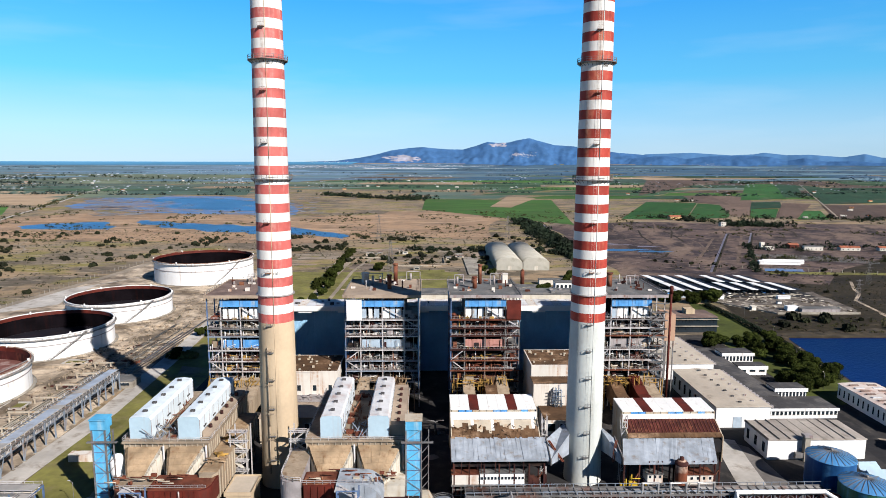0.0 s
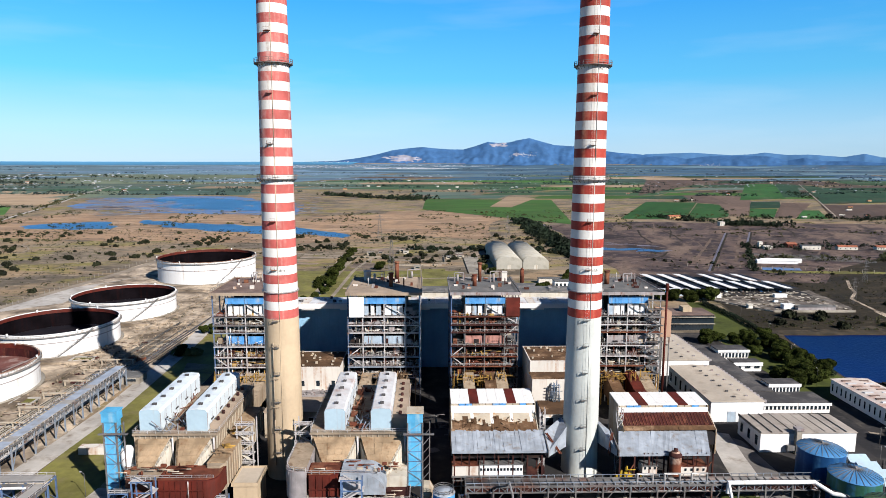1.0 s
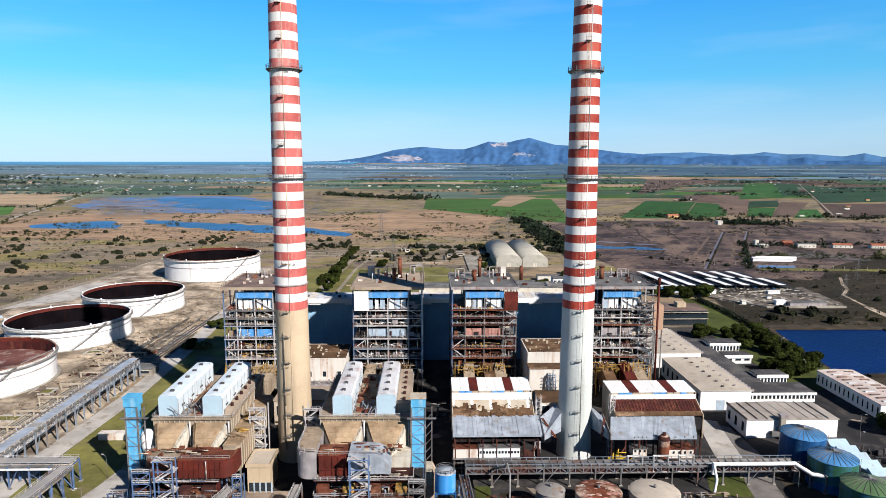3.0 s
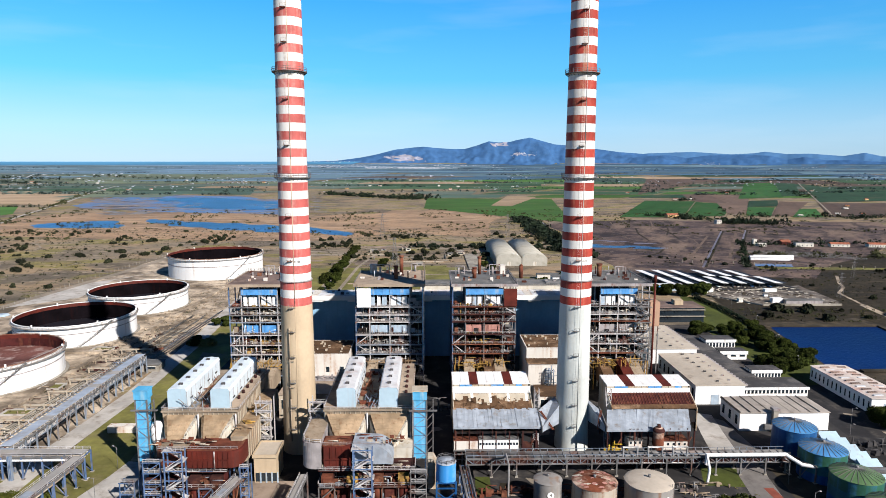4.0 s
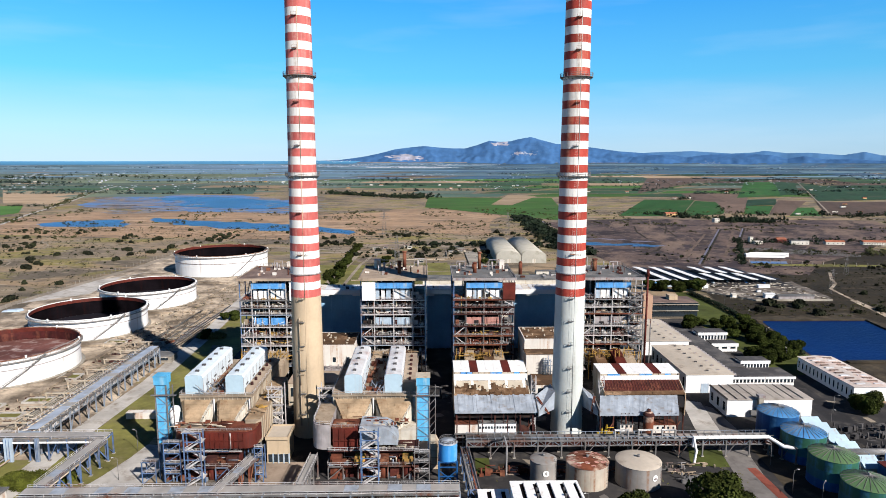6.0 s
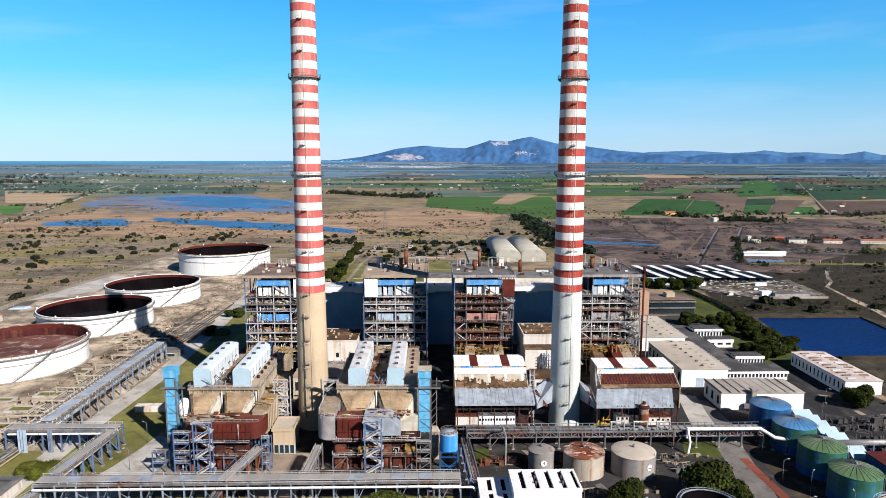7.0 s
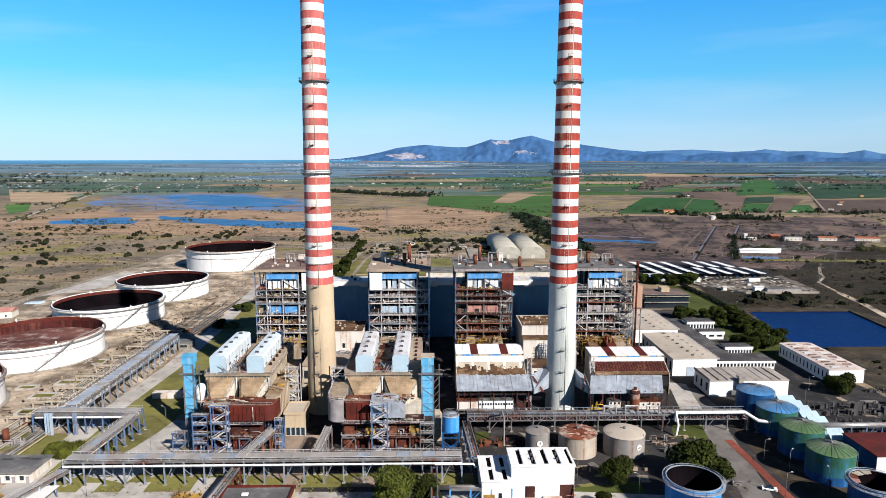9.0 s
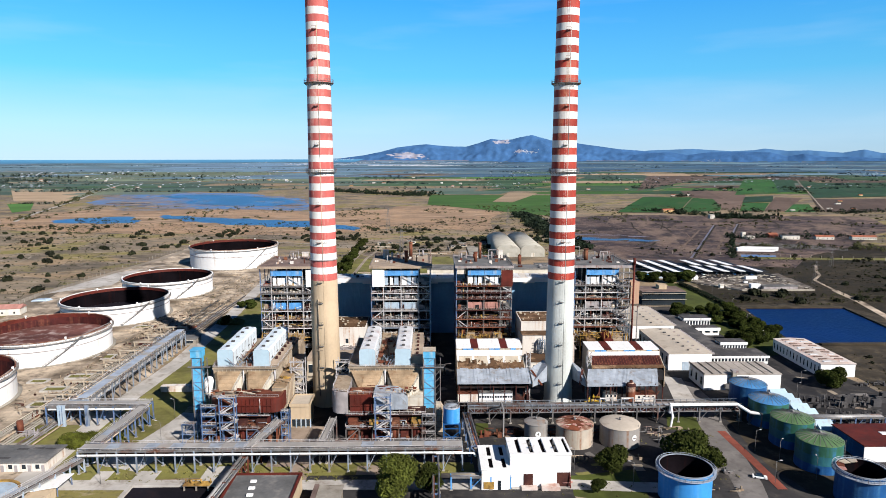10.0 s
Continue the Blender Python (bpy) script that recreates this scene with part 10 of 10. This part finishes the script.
scrub("tussock", 47, 500, area(190, 330, 140, 254), 0.5, 12, M_scrub, "dry tussocks on the bare soil", -0.2, 0.6, 30.0, True)
scrub("tussock", 48, 160, area(16, 100, 98, 160), 0.4, 12, M_grass, "weeds in the works yard", 0.0, 0.6, 10.0, True)
scrub("scrub", 40, 16, area(208, 320, 356, 388), 2.2, 240, M_bush, "dark olive bushes on the bank behind the basin", -2, 0.8, free=True)
scrub("tussock", 41, 260, area(205, 325, 354, 392), 0.8, 14, M_scrub, "low tussocks on the bank behind the basin", -2, 0.6, free=True)
scrub("tussock", 42, 500, area(-176, -138, 200, 460), 0.45, 10, M_scrub, "weeds among ground pipes", -0.1, 0.6, 12.0, True)
scrub("tussock", 43, 260, area(-104, 8, 122, 134), 0.5, 14, M_grass, "weeds under the pipe rack", -2, 0.6, 12.0, True)
scrub("tussock", 34, 1300, area(-700, -285, 320, 900), 1.0, 8, M_bush, "small dark bushes over scrubland", -0.1, 0.6, 45)
scrub("tussock", 35, 700, area(-290, 160, 560, 900), 1.0, 8, M_bush, "small dark bushes over scrubland", -0.1, 0.6, 45)
scrub("tussock", 30, 3400, area(-700, -285, 320, 900), 0.9, 7, M_scrub, "low dark tussocks over scrubland", -0.25, 0.6, 60)
scrub("tussock", 31, 1400, area(-290, 160, 560, 900), 0.9, 7, M_scrub, "low dark tussocks over scrubland", -0.25, 0.6, 60)
scrub("tussock", 33, 900, area(296, 420, 300, 560), 0.7, 8, M_bush, "small dark tufts over brown scrub", -0.3, 0.7, 40, True)
scrub("tussock", 32, 2400, area(205, 760, 240, 700), 0.8, 7, M_scrub, "low dark tussocks over brown scrub", -0.25, 0.6, 60)
b = Build()
for p, q in (((194.5, 424), (197.5, 385)), ((197.5, 385), (196.5, 330)), ((196.5, 330), (191, 272))):
    n = int(math.hypot(q[0] - p[0], q[1] - p[1]) / 2.2)
    for k in range(n):
        t = k / n
        c = leaf_cloud(rng, [(p[0] + (q[0] - p[0]) * t, p[1] + (q[1] - p[1]) * t, 1.4, 1.7, 1.7, 1.6)], 150, 0.32)
        b.add(c.v, c.f)
single("hedge", b, M_wood, "tall dark clipped hedge beside the water basin", "hedge")

# ---- pylons, lamp posts, fences ----


def pylon_kind():
    c = thing("pylon", (0, 0, 0), "tall grey lattice power pylon", "pylon", "power pylons")
    h = 34.0
    for sx, sy in ((-1, -1), (1, -1), (1, 1), (-1, 1)):
        part("leg", Build().beam((sx * 3.0, sy * 3.0, 0), (sx * 0.5, sy * 0.5, h), 0.18), M_steel, c)
    for k in range(8):
        z0_, z1_ = h * k / 8, h * (k + 1) / 8
        r0, r1 = 3.0 - 2.5 * z0_ / h, 3.0 - 2.5 * z1_ / h
        for s in (-1, 1):
            part("lacing", Build().beam((-r0, s * r0, z0_), (r1, s * r1, z1_), 0.1), M_steel, c)
            part("lacing", Build().beam((s * r0, -r0, z0_), (s * r1, r1, z1_), 0.1), M_steel, c)
    for z, w in ((h - 2, 5), (h - 7, 7), (h - 12, 5.5)):
        part("cross_arm", Build().beam((-w, 0, z), (w, 0, z), 0.2, 0.3), M_steel, c)
    return c


py = pylon_kind()
py.matrix_world = pose(-29, 517, 0, 0, 0, 20)
for x, y, s in ((103, 790, 0.9), (303, 425, 0.55), (365, 502, 0.5), (-60, 800, 0.9)):
    o = copy_thing(py, pose(x, y, 0, 0, 0, 15))
    o.scale = (s, s, s)


def lamp_kind():
    c = thing("street_lamp", (0, 0, 0), "slim grey street lamp post", "street lamp", "works lamp posts")
    part("post", Build().tube((0, 0, 0), (0, 0, 7.5), 0.08, 8, 0.05), M_steel, c)
    part("arm", Build().tube((0, 0, 7.4), (1.3, 0, 7.8), 0.06, 6), M_steel, c)
    part("head", Build().box(1.0, -0.15, 7.7, 1.7, 0.15, 7.88), M_frame, c, "white lamp head")
    return c


lp = lamp_kind()
spots = [(104, 118), (109, 140), (113, 132), (118, 120), (112, 158), (-101, 172), (-98, 152), (-104, 122), (150, 186), (160, 200), (186, 300), (196, 340), (176, 262), (206, 392), (60, 118), (44, 128)]
lp.matrix_world = pose(*spots[0], 0)
for k, (x, y) in enumerate(spots[1:]):
    copy_thing(lp, pose(x, y, 0, 0, 0, 40 * k))
fence = thing("fence", (-278, 480, 0), "perimeter fence of thin concrete posts", "fence")
for k in range(58):
    y = 330 + k * 6
    x = -278 - 8 * math.sin((y - 300) / 110) + (y - 400) * 0.03
    part("post", Build().beam((x, y, 0), (x, y, 2.6), 0.25), M_concrete, fence)
fence = thing("fence", (330, 560, 0), "row of thin concrete fence posts across scrub", "fence")
for k in range(34):
    part("post", Build().beam((250 + k * 9, 585 - k * 2.4, 0), (250 + k * 9, 585 - k * 2.4, 3.2), 0.35), M_concrete, fence)
# low white wall by the blue tower, red-roofed hut by the tanks, cabins
single("block_wall", Build().box(-118, 199.5, 0, -106, 202.5, 2.6).box(-106, 199.8, 0, -104.2, 202.0, 1.6), M_white_rusty, "low rust-streaked white tank block on the grass", "block")
house(-272, 340, 14, 9, 4.2, 10, M_plaster, M_pink_panel, "small hut with a faded pink roof", True, "hut", 2)
low_room(-142, 268, -128, 276, 3.2, M_concrete, M_roof_grey, "small grey hut with a flat roof beside the rack", 2, "hut")
b = clutter(Build(), rng, -152, -130, 276, 0, 70, 1.8)
single("scrap_heap", b, M_blue_steel, "blue-grey scrap metal heap", "scrap", kind="stuff")


def car(x, y, turn, col, label):
    c = thing("car", (0, 0, 0), label, "car", "parked cars")
    part("body", Build().extrude_y([(-0.85, 0.35), (0.85, 0.35), (0.88, 0.8), (0.7, 0.95), (-0.7, 0.95), (-0.88, 0.8)], -2.1, 2.1), col, c)
    part("cabin", Build().hexa([(-0.75, -1.2, 0.95), (0.75, -1.2, 0.95), (0.75, 1.5, 0.95), (-0.75, 1.5, 0.95)], [(-0.6, -0.6, 1.45), (0.6, -0.6, 1.45), (0.6, 1.0, 1.45), (-0.6, 1.0, 1.45)]), M_glass, c)
    for sx in (-0.8, 0.8):
        for sy in (-1.3, 1.3):
            part("wheel", Build().tube((sx - 0.1, sy, 0.32), (sx + 0.1, sy, 0.32), 0.32, 12), M_dark_roof, c)
    c.matrix_world = pose(x, y, 0, 0, 0, turn)


car(101, 121.5, 70, M_white, "small white car parked on the works road")
for k in range(14):
    car(188 + k * 7.0 + rng.uniform(-1, 1), 466 + rng.uniform(-2, 2) + (30 if k % 2 else 0), rng.uniform(-8, 8), rng.choice([M_white, M_steel, M_blue_tank]), "car parked in the shade of the car ports")
single("tarpaulin", Build().hexa([(-281.4, 374.5, 0.1), (-270.4, 375.1, 0.1), (-269.4, 380.5, 0.1), (-280.4, 380.1, 0.1)], [(-280.2, 375.1, 1.0), (-271.4, 375.6, 1.3), (-270.6, 379.9, 1.5), (-279.4, 379.6, 1.1)]), M_pale_panel, "pale turquoise tarpaulin over a heap beside the perimeter road", "tarpaulin")
